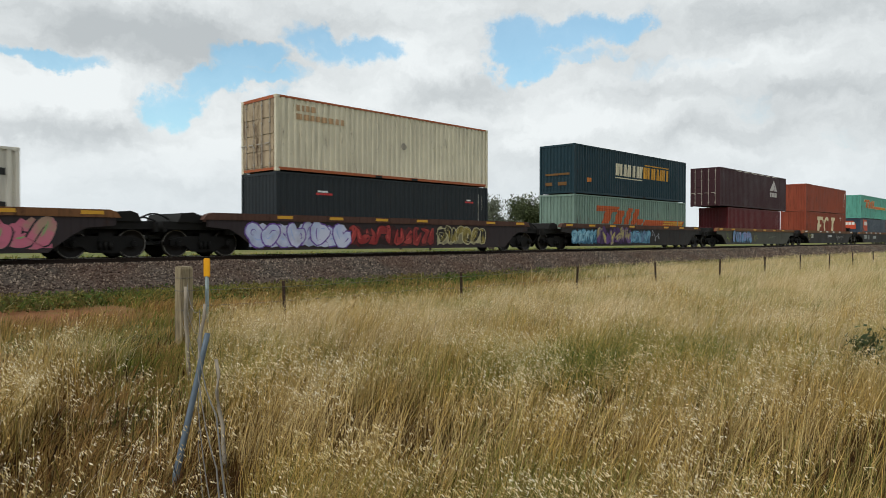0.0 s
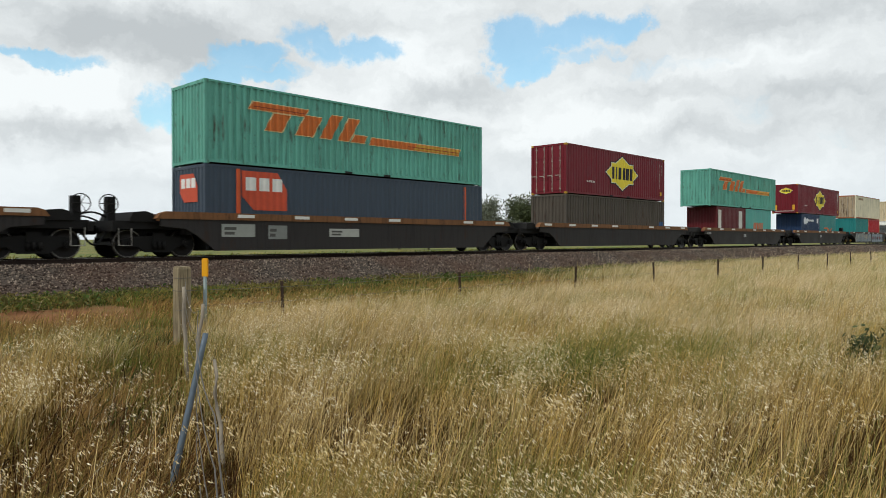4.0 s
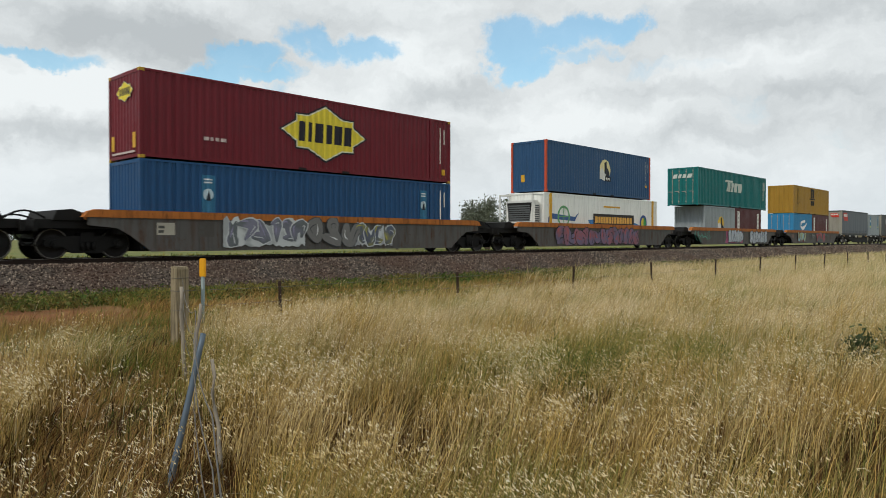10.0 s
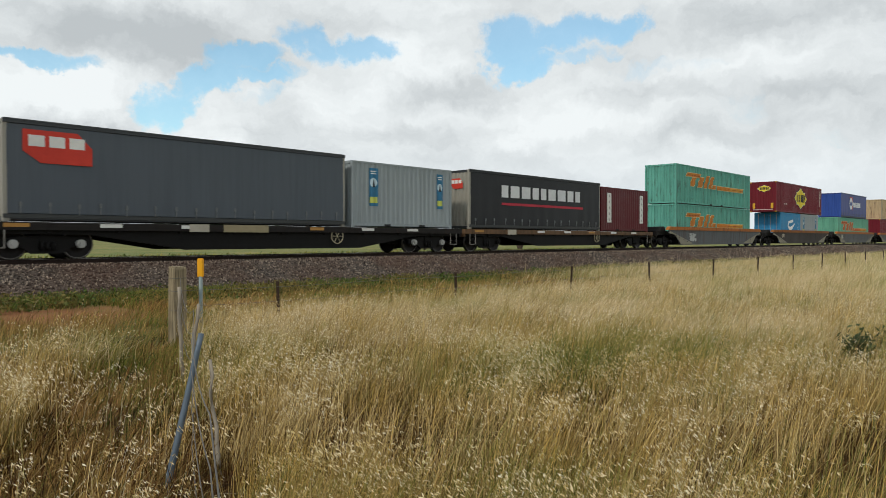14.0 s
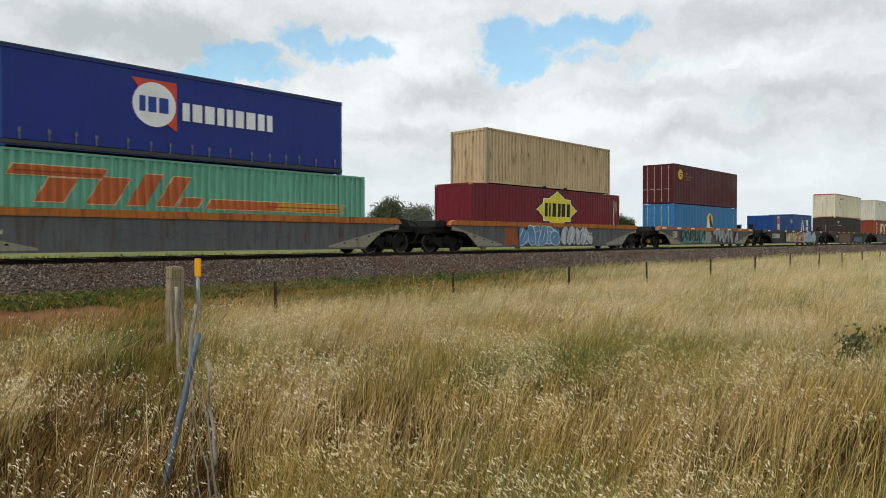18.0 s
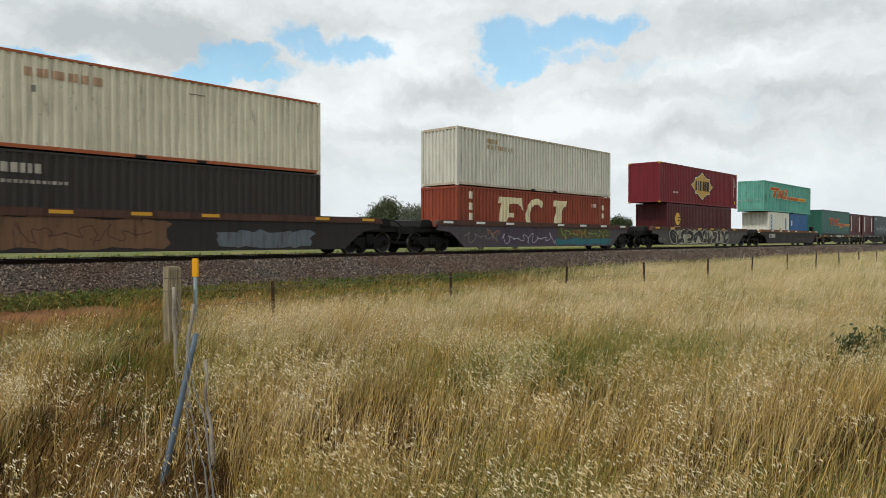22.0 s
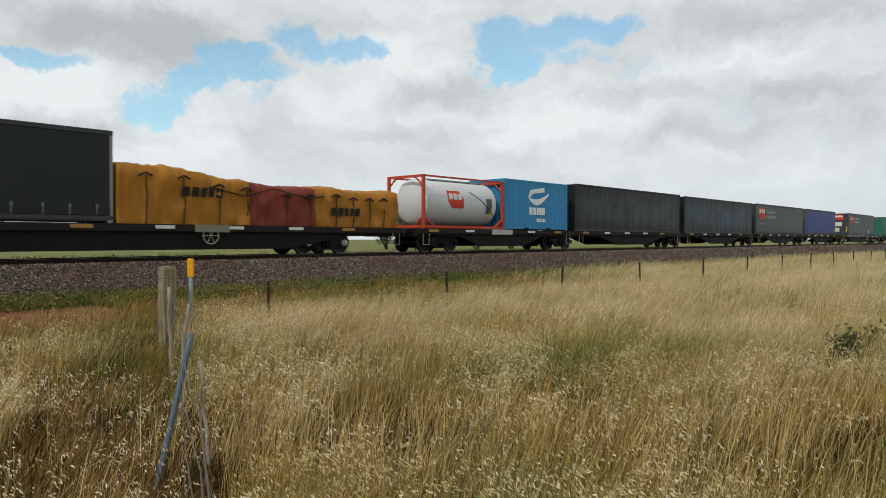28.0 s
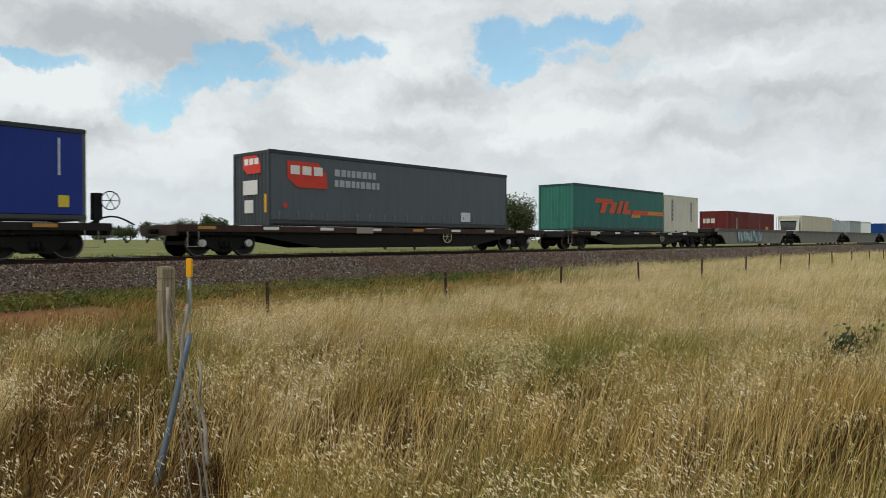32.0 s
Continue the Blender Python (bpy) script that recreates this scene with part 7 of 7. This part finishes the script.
    f, g = f * f * (3 - 2 * f), g * g * (3 - 2 * g)
    i, j, ii, jj = i % 64, j % 64, (i + 1) % 64, (j + 1) % 64
    return (grid[i, j] * (1 - f) + grid[ii, j] * f) * (1 - g) + (grid[i, jj] * (1 - f) + grid[ii, jj] * f) * g


def blades(rng, x, y, tall, width, lean, curl=0.5, wind=0.6, lite=False):
    """Points and triangles of curved tapering blades."""
    n = len(x)
    a = rng.uniform(0, 2 * np.pi, n)
    d = np.stack([np.cos(a), np.sin(a)], 1) * (lean * rng.random(n))[:, None] + WIND[None] * (wind * lean * rng.uniform(0.3, 1.4, n))[:, None]
    f = rng.uniform(0, np.pi, n)
    side = np.stack([np.cos(f), np.sin(f)], 1)
    steps = ((0.0, 0.7), (0.55, 1.0), (1.0, 0.0)) if lite else ((0.0, 0.7), (0.4, 1.0), (0.75, 0.7), (1.0, 0.0))
    c = 2 * len(steps) - 1
    pts = np.zeros((n, c, 3), np.float32)
    for k, (u, w) in enumerate(steps):
        bend = u ** (1 + curl * 2)
        px, py = x + d[:, 0] * bend * tall, y + d[:, 1] * bend * tall
        pz = tall * u * (1 - 0.35 * np.minimum(1.2, np.hypot(d[:, 0], d[:, 1])) * u)
        if w:
            for s, q in ((-1, 0), (1, 1)):
                pts[:, 2 * k + q] = np.stack([px + s * side[:, 0] * width * w / 2, py + s * side[:, 1] * width * w / 2, pz], 1)
        else:
            pts[:, c - 1] = np.stack([px, py, pz], 1)
    tri = np.array([(0, 1, 3), (0, 3, 2), (2, 3, 4)] if lite else [(0, 1, 3), (0, 3, 2), (2, 3, 5), (2, 5, 4), (4, 5, 6)])
    return pts.reshape(-1, 3), (tri[None] + c * np.arange(n)[:, None, None]).reshape(-1, 3)


def stalk_at(u, tall, lean, nod):
    """How far an arched stalk has gone sideways and up at u, 0 to 1 along it."""
    return tall * (lean * u + nod * 0.55 * u ** 4), tall * (u - 0.30 * nod * u ** 6)


def oats(rng, x, y, tall, size, seeds=9, width=0.0022, rows=(0.0, 0.45, 0.72, 0.88, 1.0), spread=1.0):
    """Thin stalks that nod downwind, and the spikelets that hang about their upper third."""
    n = len(x)
    a = rng.uniform(0, 2 * np.pi, n)
    go = WIND[None] * rng.uniform(0.2, 1.1, n)[:, None] + 0.55 * np.stack([np.cos(a), np.sin(a)], 1)
    lean, nod = rng.uniform(0.05, 0.32, n), rng.uniform(0.25, 1.15, n)
    f = rng.uniform(0, np.pi, n)
    side = np.stack([np.cos(f), np.sin(f)], 1)
    stem = np.zeros((n, 2 * len(rows), 3), np.float32)
    for k, u in enumerate(rows):
        h, z = stalk_at(u, tall, lean, nod)
        w = width * (1.15 - 0.75 * u) / 2
        for s, q in ((-1, 0), (1, 1)):
            stem[:, 2 * k + q] = np.stack([x + go[:, 0] * h + s * side[:, 0] * w, y + go[:, 1] * h + s * side[:, 1] * w, z], 1)
    tri = np.array([t for k in range(len(rows) - 1) for t in ((2 * k, 2 * k + 1, 2 * k + 3), (2 * k, 2 * k + 3, 2 * k + 2))])
    t1 = (tri[None] + 2 * len(rows) * np.arange(n)[:, None, None]).reshape(-1, 3)
    u = 1.0 - 0.42 * rng.random((n, seeds)) ** 1.15
    h, z = stalk_at(u, tall[:, None], lean[:, None], nod[:, None])
    at = np.stack([x[:, None] + go[:, :1] * h, y[:, None] + go[:, 1:] * h, z], 2)
    out = rng.normal(0, 1, (n, seeds, 3)) * np.array([0.017, 0.017, 0.012])
    out[:, :, :2] += WIND * 0.030 * rng.uniform(0.0, 1.3, (n, seeds, 1))
    out[:, :, 2] -= 0.012 * rng.uniform(0, 1.5, (n, seeds))
    at = at + out * (spread * size * (1.35 - u.mean(1)))[:, None, None] * 1.4
    way = np.concatenate([WIND * rng.uniform(0.1, 1.2, (n, seeds, 1)), -rng.uniform(0.2, 1.2, (n, seeds, 1))], 2) + rng.normal(0, 0.25, (n, seeds, 3))
    way /= np.linalg.norm(way, axis=2)[:, :, None]
    long = 0.023 * rng.uniform(0.7, 1.25, (n, seeds, 1)) * size[:, None, None]
    sid = np.cross(way, rng.normal(0, 1, (n, seeds, 3)))
    sid /= np.maximum(np.linalg.norm(sid, axis=2), 1e-4)[:, :, None]
    sid = sid * 0.0030 * size[:, None, None] * rng.uniform(0.7, 1.3, (n, seeds, 1))
    q = np.stack([at, at + way * long * 0.4 + sid, at + way * long, at + way * long * 0.4 - sid], 2).reshape(-1, 3)
    t2 = (np.array([(0, 1, 2), (0, 2, 3)])[None] + 4 * np.arange(n * seeds)[:, None, None]).reshape(-1, 3)
    return (stem.reshape(-1, 3), t1), (q, t2)


def growth(x, y):
    """How densely tall grass grows, 0 to 1: clumped, thin on the trodden way by the cross fence, none on the access track."""
    side = x * 0.886 - y * 0.464            # distance from the line of the cross fence
    ragged = 0.5 * np.sin(x * 1.9 + 1.0) + 0.5 * np.sin(y * 2.3) + 0.4 * np.sin(x * 4.1 + y * 2.7)
    d = np.clip(0.45 + 1.3 * (lumpy(x, y, 0.55, 3) - 0.35) + 0.6 * (lumpy(x, y, 0.16, 4) - 0.5), 0.15, 1.0)
    d = np.where((side < 0.05) & (side > -0.45) & (y < 10.2), d * 0.45, d)
    d = np.where((side < -0.25 + 0.12 * ragged) & (side > -1.25 + 0.25 * ragged), d * np.where(y > 6.0, 0.05, 0.16), d)
    d = np.where(side <= -1.25 + 0.25 * ragged, d * np.clip(2.2 * (lumpy(x, y, 0.6, 9) - 0.12), 0.10, 1.0), d)
    d = np.where((side < -0.3) & (y > 10.3 + 0.35 * ragged), d * 0.02, d)
    edge = 17.5 + 2.5 * ragged + (y - 10) * 0.6
    d = np.where((y > 11.2 + 0.5 * ragged) & (side > -0.3), d * np.clip((x - edge) / 9.0, 0.02, 1.0), d)
    d = np.where(np.hypot((x - 9.3) * 0.72 + (y - 2.2) * 0.2, y - 2.25) < 0.42, 0.0, d)
    d = np.where(np.hypot(x - 7.5, y - 4.1) < 1.0, d * 0.45, d)
    view = np.degrees(np.arctan2(y, x))     # short growth about the two leaning sticks
    d = np.where((view > 59.5) & (view < 66.5) & (np.hypot(x, y) < 4.75), d * 0.2, d)
    return np.where(y > 18.2, 0.0, d)


SWAYING = []


def build_grass():
    rng = np.random.default_rng(11)
    lo, hi = radians(43 - 38), radians(43 + 38)
    def scatter(n, r0, r1, per, loose):
        """Tufts of stalks, thicker where the grass grows well."""
        r = np.exp(rng.uniform(math.log(r0), math.log(r1), n))
        a = rng.uniform(lo, hi, n)
        ok = rng.random(n) < growth(r * np.cos(a), r * np.sin(a))
        r, a = r[ok], a[ok]
        wide = np.repeat(loose + 0.006 * r, per)
        x = np.repeat(r * np.cos(a), per) + rng.normal(0, 1, len(r) * per) * wide
        y = np.repeat(r * np.sin(a), per) + rng.normal(0, 1, len(r) * per) * wide
        ok = (rng.random(len(x)) < 0.1 + 2.0 * growth(x, y)) & (np.hypot(x, y) > 1.5)
        return x[ok], y[ok]

    def low_leaves(k, r0, r1, h0, h1, width, material, name, label):
        rr = np.sqrt(rng.uniform(r0 * r0, r1 * r1, k))
        aa = rng.uniform(lo, hi, k)
        ux, uy = rr * np.cos(aa), rr * np.sin(aa)
        ok = (uy < 11.0) & (rng.random(k) < np.where(ux * 0.886 - uy * 0.464 > -0.2 + 0.12 * np.sin(uy * 3.0), 1.0, 0.12 + 0.5 * growth(ux, uy)))
        ux, uy, rr = ux[ok], uy[ok], rr[ok]
        k = len(ux)
        p, t = blades(rng, ux, uy, rng.uniform(h0, h1, k), width * rng.uniform(0.6, 1.4, k) * (0.5 + rr / r0 * 0.5), 0.8 * np.ones(k), 0.3, lite=True)
        sheet(name, p, t, material, "stuff", label, "grass")

    # low leaf layer; its dark colour stands for the shaded gaps among stalks
    low_leaves(62000, 2.0, 7.0, 0.08, 0.34, 0.0050, UNDER, "shade_dark_under_grass", "low brown and green leaves under the tall grass, darkened to stand for shade")
    low_leaves(70000, 7.0, 18.0, 0.08, 0.34, 0.0120, UNDER, "shade_dark_under_grass", "low brown and green leaves under the tall grass, darkened to stand for shade")
    # name, reach, tufts of leaves, of bare stalks and of oats, leaf width, stalk width, spikelets, size of spikelets
    zones = [("near", 1.7, 6.0, 5000, 4000, 640, 0.0026, 0.0021, 15, 0.86), ("mid", 6.0, 18.0, 11500, 9500, 4800, 0.0044, 0.0036, 9, 1.05)]
    for name, r0, r1, leafy, bare, heady, width, stalk, seeds, grain in zones:
        x, y = scatter(leafy, r0, r1, 9, 0.022)
        bx, by = scatter(bare, r0, r1, 6, 0.03)
        ox, oy = scatter(heady, r0, r1, 5, 0.05)
        ok = rng.random(len(ox)) < np.clip(2.6 * lumpy(ox, oy, 0.8, 23) - 0.55, 0.12, 1.0)      # heads stand in drifts
        ox, oy = ox[ok], oy[ok]
        grow = lambda px, py: 0.66 + 0.42 * lumpy(px, py, 1.3, 5) + 0.3 * lumpy(px, py, 0.28, 6)
        cells = (6, 2) if name == "near" else (8, 2)

        def cell(px, py):
            r, a = np.hypot(px, py), np.arctan2(py, px)
            ca = np.clip(((a - lo) / (hi - lo) * cells[0]).astype(int), 0, cells[0] - 1)
            cr = np.clip((np.log(r / r0) / math.log(r1 / r0) * cells[1]).astype(int), 0, cells[1] - 1)
            return ca * cells[1] + cr

        mine, theirs, plainer = cell(x, y), cell(ox, oy), cell(bx, by)
        for c in range(cells[0] * cells[1]):
            pick, heads = mine == c, theirs == c
            if pick.sum() < 50 or heads.sum() < 5:
                continue
            mid = np.array([x[pick].mean(), y[pick].mean()])
            m, k = pick.sum(), heads.sum()
            far = np.hypot(x[pick], y[pick]) / r0
            tall = (0.22 + 0.36 * rng.random(m) ** 1.2) * grow(x[pick], y[pick])
            p, t = blades(rng, x[pick] - mid[0], y[pick] - mid[1], tall, width * rng.uniform(0.5, 1.5, m) * (0.55 + 0.45 * far), 0.42 * np.ones(m), 0.5, 0.5, name != "near")
            tall = rng.uniform(0.46, 0.80, k) * grow(ox[heads], oy[heads])
            far = np.hypot(ox[heads], oy[heads]) / r0
            size = grain * rng.uniform(0.8, 1.3, k) * (0.85 + 0.15 * far)
            (p1, t1), (q, t2) = oats(rng, ox[heads] - mid[0], oy[heads] - mid[1], tall, size, seeds, stalk * (0.6 + 0.4 * far),
                                     (0.0, 0.45, 0.72, 0.88, 1.0) if name == "near" else (0.0, 0.55, 0.85, 1.0), 1.0 if name == "near" else 1.25)
            only = plainer == c
            far = np.hypot(bx[only], by[only]) / r0
            tall = rng.uniform(0.36, 0.72, only.sum()) * grow(bx[only], by[only])
            p3, t3 = blades(rng, bx[only] - mid[0], by[only] - mid[1], tall, stalk * rng.uniform(0.7, 1.5, only.sum()) * (0.55 + 0.45 * far), 0.26 * np.ones(only.sum()), 0.55, 1.0, name != "near")
            p, t = np.concatenate([p, p3]), np.concatenate([t, t3 + len(p)])
            ob = sheet("grass_patch", np.concatenate([p, p1]), np.concatenate([t, t1 + len(p)]), DRY, "stuff", "tall dry oat grass bending in the wind", "grass")
            sheet("oat_heads", q, t2, OATS, "stuff", "pale nodding oat heads", "", ob)
            ob.location = (mid[0], mid[1], 0)
            SWAYING.append((ob, float(mid @ WIND), float(rng.uniform(0, 6.28))))
    x, y = scatter(110000, 9.5, 120.0, 5, 0.10)
    m, r = len(x), np.hypot(x, y)
    p, t = blades(rng, x, y, (0.30 + 0.42 * rng.random(m)) * (0.7 + 0.55 * lumpy(x, y, 2.2, 5)), 0.0072 * rng.uniform(0.6, 1.5, m) * (0.5 + 0.5 * r / 18.0), 0.6 * np.ones(m), 0.5, 0.9, True)
    sheet("far_grass", p, t, BLOND, "stuff", "dry straw-coloured grass towards the fence", "grass")
    x, y = scatter(3500, 16.0, 70.0, 4, 0.12)
    m, r = len(x), np.hypot(x, y)
    (p1, t1), (q, t2) = oats(rng, x, y, rng.uniform(0.45, 0.8, m) * (0.7 + 0.5 * lumpy(x, y, 2.2, 5)), 1.4 * rng.uniform(0.8, 1.3, m) * (0.7 + 0.3 * r / 18.0), 5, 0.008 * (0.6 + 0.4 * r / 18.0), (0.0, 0.7, 1.0), 1.5)
    sheet("far_oats", np.concatenate([p1, q]), np.concatenate([t1, t2 + len(p1)]), BLOND, "stuff", "pale oat heads over the far grass", "grass")
    # short green growth: the trodden way, the strip at the foot of the bank, the far side
    def weeds(label, x, y, h0, h1, width, material, name="weeds"):
        n = len(x)
        p, t = blades(rng, x, y, rng.uniform(h0, h1, n), width * rng.uniform(0.6, 1.4, n), 0.8 * np.ones(n), 0.4, lite=True)
        sheet(name, p, t, material, "stuff", label, "grass")
    n = 44000
    s, d = 1.6 + 13.0 * rng.random(n) ** 1.3, rng.uniform(-3.6, 0.2, n)
    tx, ty = d * 0.886 + s * 0.464, -d * 0.464 + s * 0.886
    ok = lumpy(tx, ty, 0.35, 31) + 0.5 * (lumpy(tx, ty, 0.9, 32) - 0.5) > 0.42 + rng.normal(0, 0.1, n)
    weeds("short trampled green and brown grass", tx[ok], ty[ok], 0.04, 0.22, 0.0050, TROD)
    n = 30000
    s, d = 2.4 + 7.5 * rng.random(n), rng.uniform(-3.4, -0.1, n)
    tx, ty = d * 0.886 + s * 0.464, -d * 0.464 + s * 0.886
    ok = (lumpy(tx, ty, 0.5, 33) > 0.55 + rng.normal(0, 0.07, n)) & ((d < -1.5) | (d > -0.5) | (s < 4.2))
    weeds("pale straw tufts along the trodden way", tx[ok], ty[ok], 0.15, 0.52, 0.0045, TROD, "straw_tufts")
    n = 11000
    x = rng.uniform(0.3, 12.5, n)
    weeds("rank olive weeds at the edge of the stones", x, 18.6 + 2.0 * rng.random(n) + 0.25 * np.sin(x * 1.7), 0.10, 0.36, 0.016, GREENER, "rank_weeds")
    n = 34000
    x = 1.0 + 110 * rng.random(n) ** 1.6
    x = x[np.sin(x * 2.1) + np.sin(x * 0.83 + 1) + np.sin(x * 5.3) * 0.6 > -0.9 + rng.normal(0, 0.5, n)]
    n = len(x)
    weeds("green weeds at the foot of the stone bank", x, 18.0 + 2.5 * rng.random(n) ** 0.7 + 0.35 * np.sin(x * 0.7) + 0.2 * np.sin(x * 3.1), 0.05, 0.30, 0.014, GREENER)
    n = 16000
    x, y = 1.0 + 70 * rng.random(n) ** 1.5, rng.uniform(18.0, 20.2, n)
    ok = lumpy(x, y, 1.1, 41) > 0.5 + rng.normal(0, 0.06, n)
    weeds("taller olive weeds against the stone bank", x[ok], y[ok], 0.10, 0.40, 0.018, GREENER)
    n = 26000
    x = -1.0 + 32 * rng.random(n) ** 1.2
    weeds("ragged straw tufts at the edge of the track", x[:6000] * 0.4, 13.9 + rng.normal(0, 0.8, 6000) + 0.6 * np.sin(x[:6000] * 2.0), 0.08, 0.42, 0.008, TROD)
    y = rng.uniform(8.6, 16.0, n)
    ok = (lumpy(x, y, 0.7, 61) > 0.42 + rng.normal(0, 0.08, n)) | (x > 8)
    weeds("mixed short grass between fence and access track", x[ok], y[ok], 0.05, 0.24, 0.010, TROD)
    n = 26000
    x, y = 7.0 + 40 * rng.random(n) ** 1.5, rng.uniform(12.8, 19.0, n)
    ok = lumpy(x, y, 0.8, 71) + 0.25 * (lumpy(x, y, 2.6, 72) - 0.5) > 0.30 + rng.normal(0, 0.1, n)
    weeds("olive and brown scrub between the fence and the stones", x[ok], y[ok], 0.06, 0.34, 0.013, TROD, "scrub")
    n = 9000
    x = 1.0 + 110 * rng.random(n) ** 1.6
    weeds("thin grass on the access track", x + 11, rng.uniform(14.5, 19.2, n), 0.04, 0.16, 0.03, GREENER)
    n = 22000
    x = -20 + 160 * rng.random(n)
    weeds("low yellow-green grass beyond the line", x, 27.6 + 40 * rng.random(n) ** 1.5, 0.15, 0.5, 0.09, GREENER)
    n = 5000
    q, w = rng.uniform(0, 6.28, n), 1.5 * rng.random(n) ** 0.6
    weeds("lush green patch in the dry field", 7.6 + w * np.cos(q) * 0.75, 4.1 + w * np.sin(q) * 0.75, 0.30, 0.74, 0.006, GREENER, "green_patch")
    n = 26000
    s, d = 2.2 + 9.0 * rng.random(n), rng.uniform(-1.7, 0.0, n)
    tx, ty = d * 0.886 + s * 0.464, -d * 0.464 + s * 0.886
    ok = lumpy(tx, ty, 0.4, 81) > 0.34 + rng.normal(0, 0.1, n)
    weeds("matted tan and rust grass on the trodden way", tx[ok], ty[ok], 0.05, 0.30, 0.0042, TROD, "matted_grass")
    # leafy weeds along the foot of the bank, in clumps
    k = 26000
    home = np.stack([0.5 + 46 * rng.random(520) ** 1.7, rng.uniform(17.2, 20.3, 520), rng.uniform(0.10, 0.34, 520)], 1)
    own = home[rng.integers(0, 520, k)]
    q = np.stack([own[:, 0] + rng.normal(0, 0.24, k), own[:, 1] + rng.normal(0, 0.22, k), own[:, 2] * rng.random(k) ** 0.7 + 0.02], 1)
    u, w = rng.normal(0, 1, (k, 3)) * 0.030, rng.normal(0, 1, (k, 3)) * 0.018
    pts = np.stack([q - u, q + w, q + u, q - w], 1).reshape(-1, 3)
    tri = (np.array([(0, 1, 2), (0, 2, 3)])[None] + 4 * np.arange(k)[:, None, None]).reshape(-1, 3)
    sheet("verge_leaves", pts, tri, VERGE, "stuff", "clumps of leafy green and olive weeds below the stones", "weeds")
    # single oat stalks over the trodden way
    n = 150
    s, d = 2.2 + 4.5 * rng.random(n), rng.uniform(-1.9, -0.05, n)
    (p1, t1), (q, t2) = oats(rng, d * 0.886 + s * 0.464, -d * 0.464 + s * 0.886, rng.uniform(0.35, 0.8, n), rng.uniform(0.8, 1.2, n), 18)
    sheet("oat_stalks", np.concatenate([p1, q]), np.concatenate([t1, t2 + len(p1)]), OATS, "stuff", "scattered pale oat stalks by the cross fence", "grass")
    # thin dry grass all round
    n = 34000
    q, w = rng.uniform(radians(84), radians(362), n), 16 * np.sqrt(rng.random(n))
    weeds("sparse dry grass of the open field", w * np.cos(q), w * np.sin(q), 0.08, 0.5, 0.008, TROD, "sparse_grass")
    # leafy weeds in the field
    for bx, by, br in ((9.75, 2.15, 0.16), (10.4, 1.95, 0.16)):
        bush = thing("leafy_weed", "dark green leafy weed among dry grass", "plant", "", (bx, by, 0))
        k = 600
        q = rng.normal(0, 1, (k, 3)) * np.array([br * 0.5, br * 0.5, 0.10]) + np.array([0, 0, 0.30])
        q[:, 2] = np.maximum(q[:, 2], 0.02)
        u = rng.normal(0, 1, (k, 3)) * 0.022
        w = rng.normal(0, 1, (k, 3)) * 0.012
        pts = np.stack([q - u, q + w, q + u, q - w], 1).reshape(-1, 3)
        tri = (np.array([(0, 1, 2), (0, 2, 3)])[None] + 4 * np.arange(k)[:, None, None]).reshape(-1, 3)
        sheet("leaves", pts, tri, LEAF_DARK, "", "", "", bush)
        bm = bmesh.new()
        tube(bm, [(0, 0, -0.05), (0.02, 0, 0.45)], 0.012, 6)
        part("stem", bm, BARK, bush)


build_grass()

# ---------------------------------------------------------------- what moves


def motions():
    for ob in MOVERS:
        x, y, z = ob.location
        walk(ob, [(t, Matrix.Translation((x - s, y, z))) for t, s in enumerate(ROLLED)])
    # one turning wheelset; the others share its keys
    rows = []
    for k in range(0, 32 * FPS + 1):
        t = k / FPS
        i = min(31, int(t))
        s = ROLLED[i] + (ROLLED[i + 1] - ROLLED[i]) * (t - i)
        rows.append((t, Matrix.Rotation(-s / 0.457, 4, "Y")))
    lead = WHEELS[0]
    walk(lead, rows)
    for w in WHEELS[1:]:
        w.rotation_mode = "QUATERNION"
        w.animation_data_create()
        w.animation_data.action = lead.animation_data.action
        w.animation_data.action_slot = lead.animation_data.action_slot
    for ob, along, phase in SWAYING:
        x, y, z = ob.location
        rows = []
        for k in range(0, 81):
            t = 0.4 * k
            tilt = 2.2 * math.sin(1.9 * t - 0.9 * along + 0.3 * phase) + 1.3 * math.sin(3.7 * t + phase)
            rows.append((t, Matrix.Translation((x, y, z)) @ Matrix.Rotation(radians(tilt), 4, Vector((-WIND[1], WIND[0], 0)))))
        walk(ob, rows)


motions()
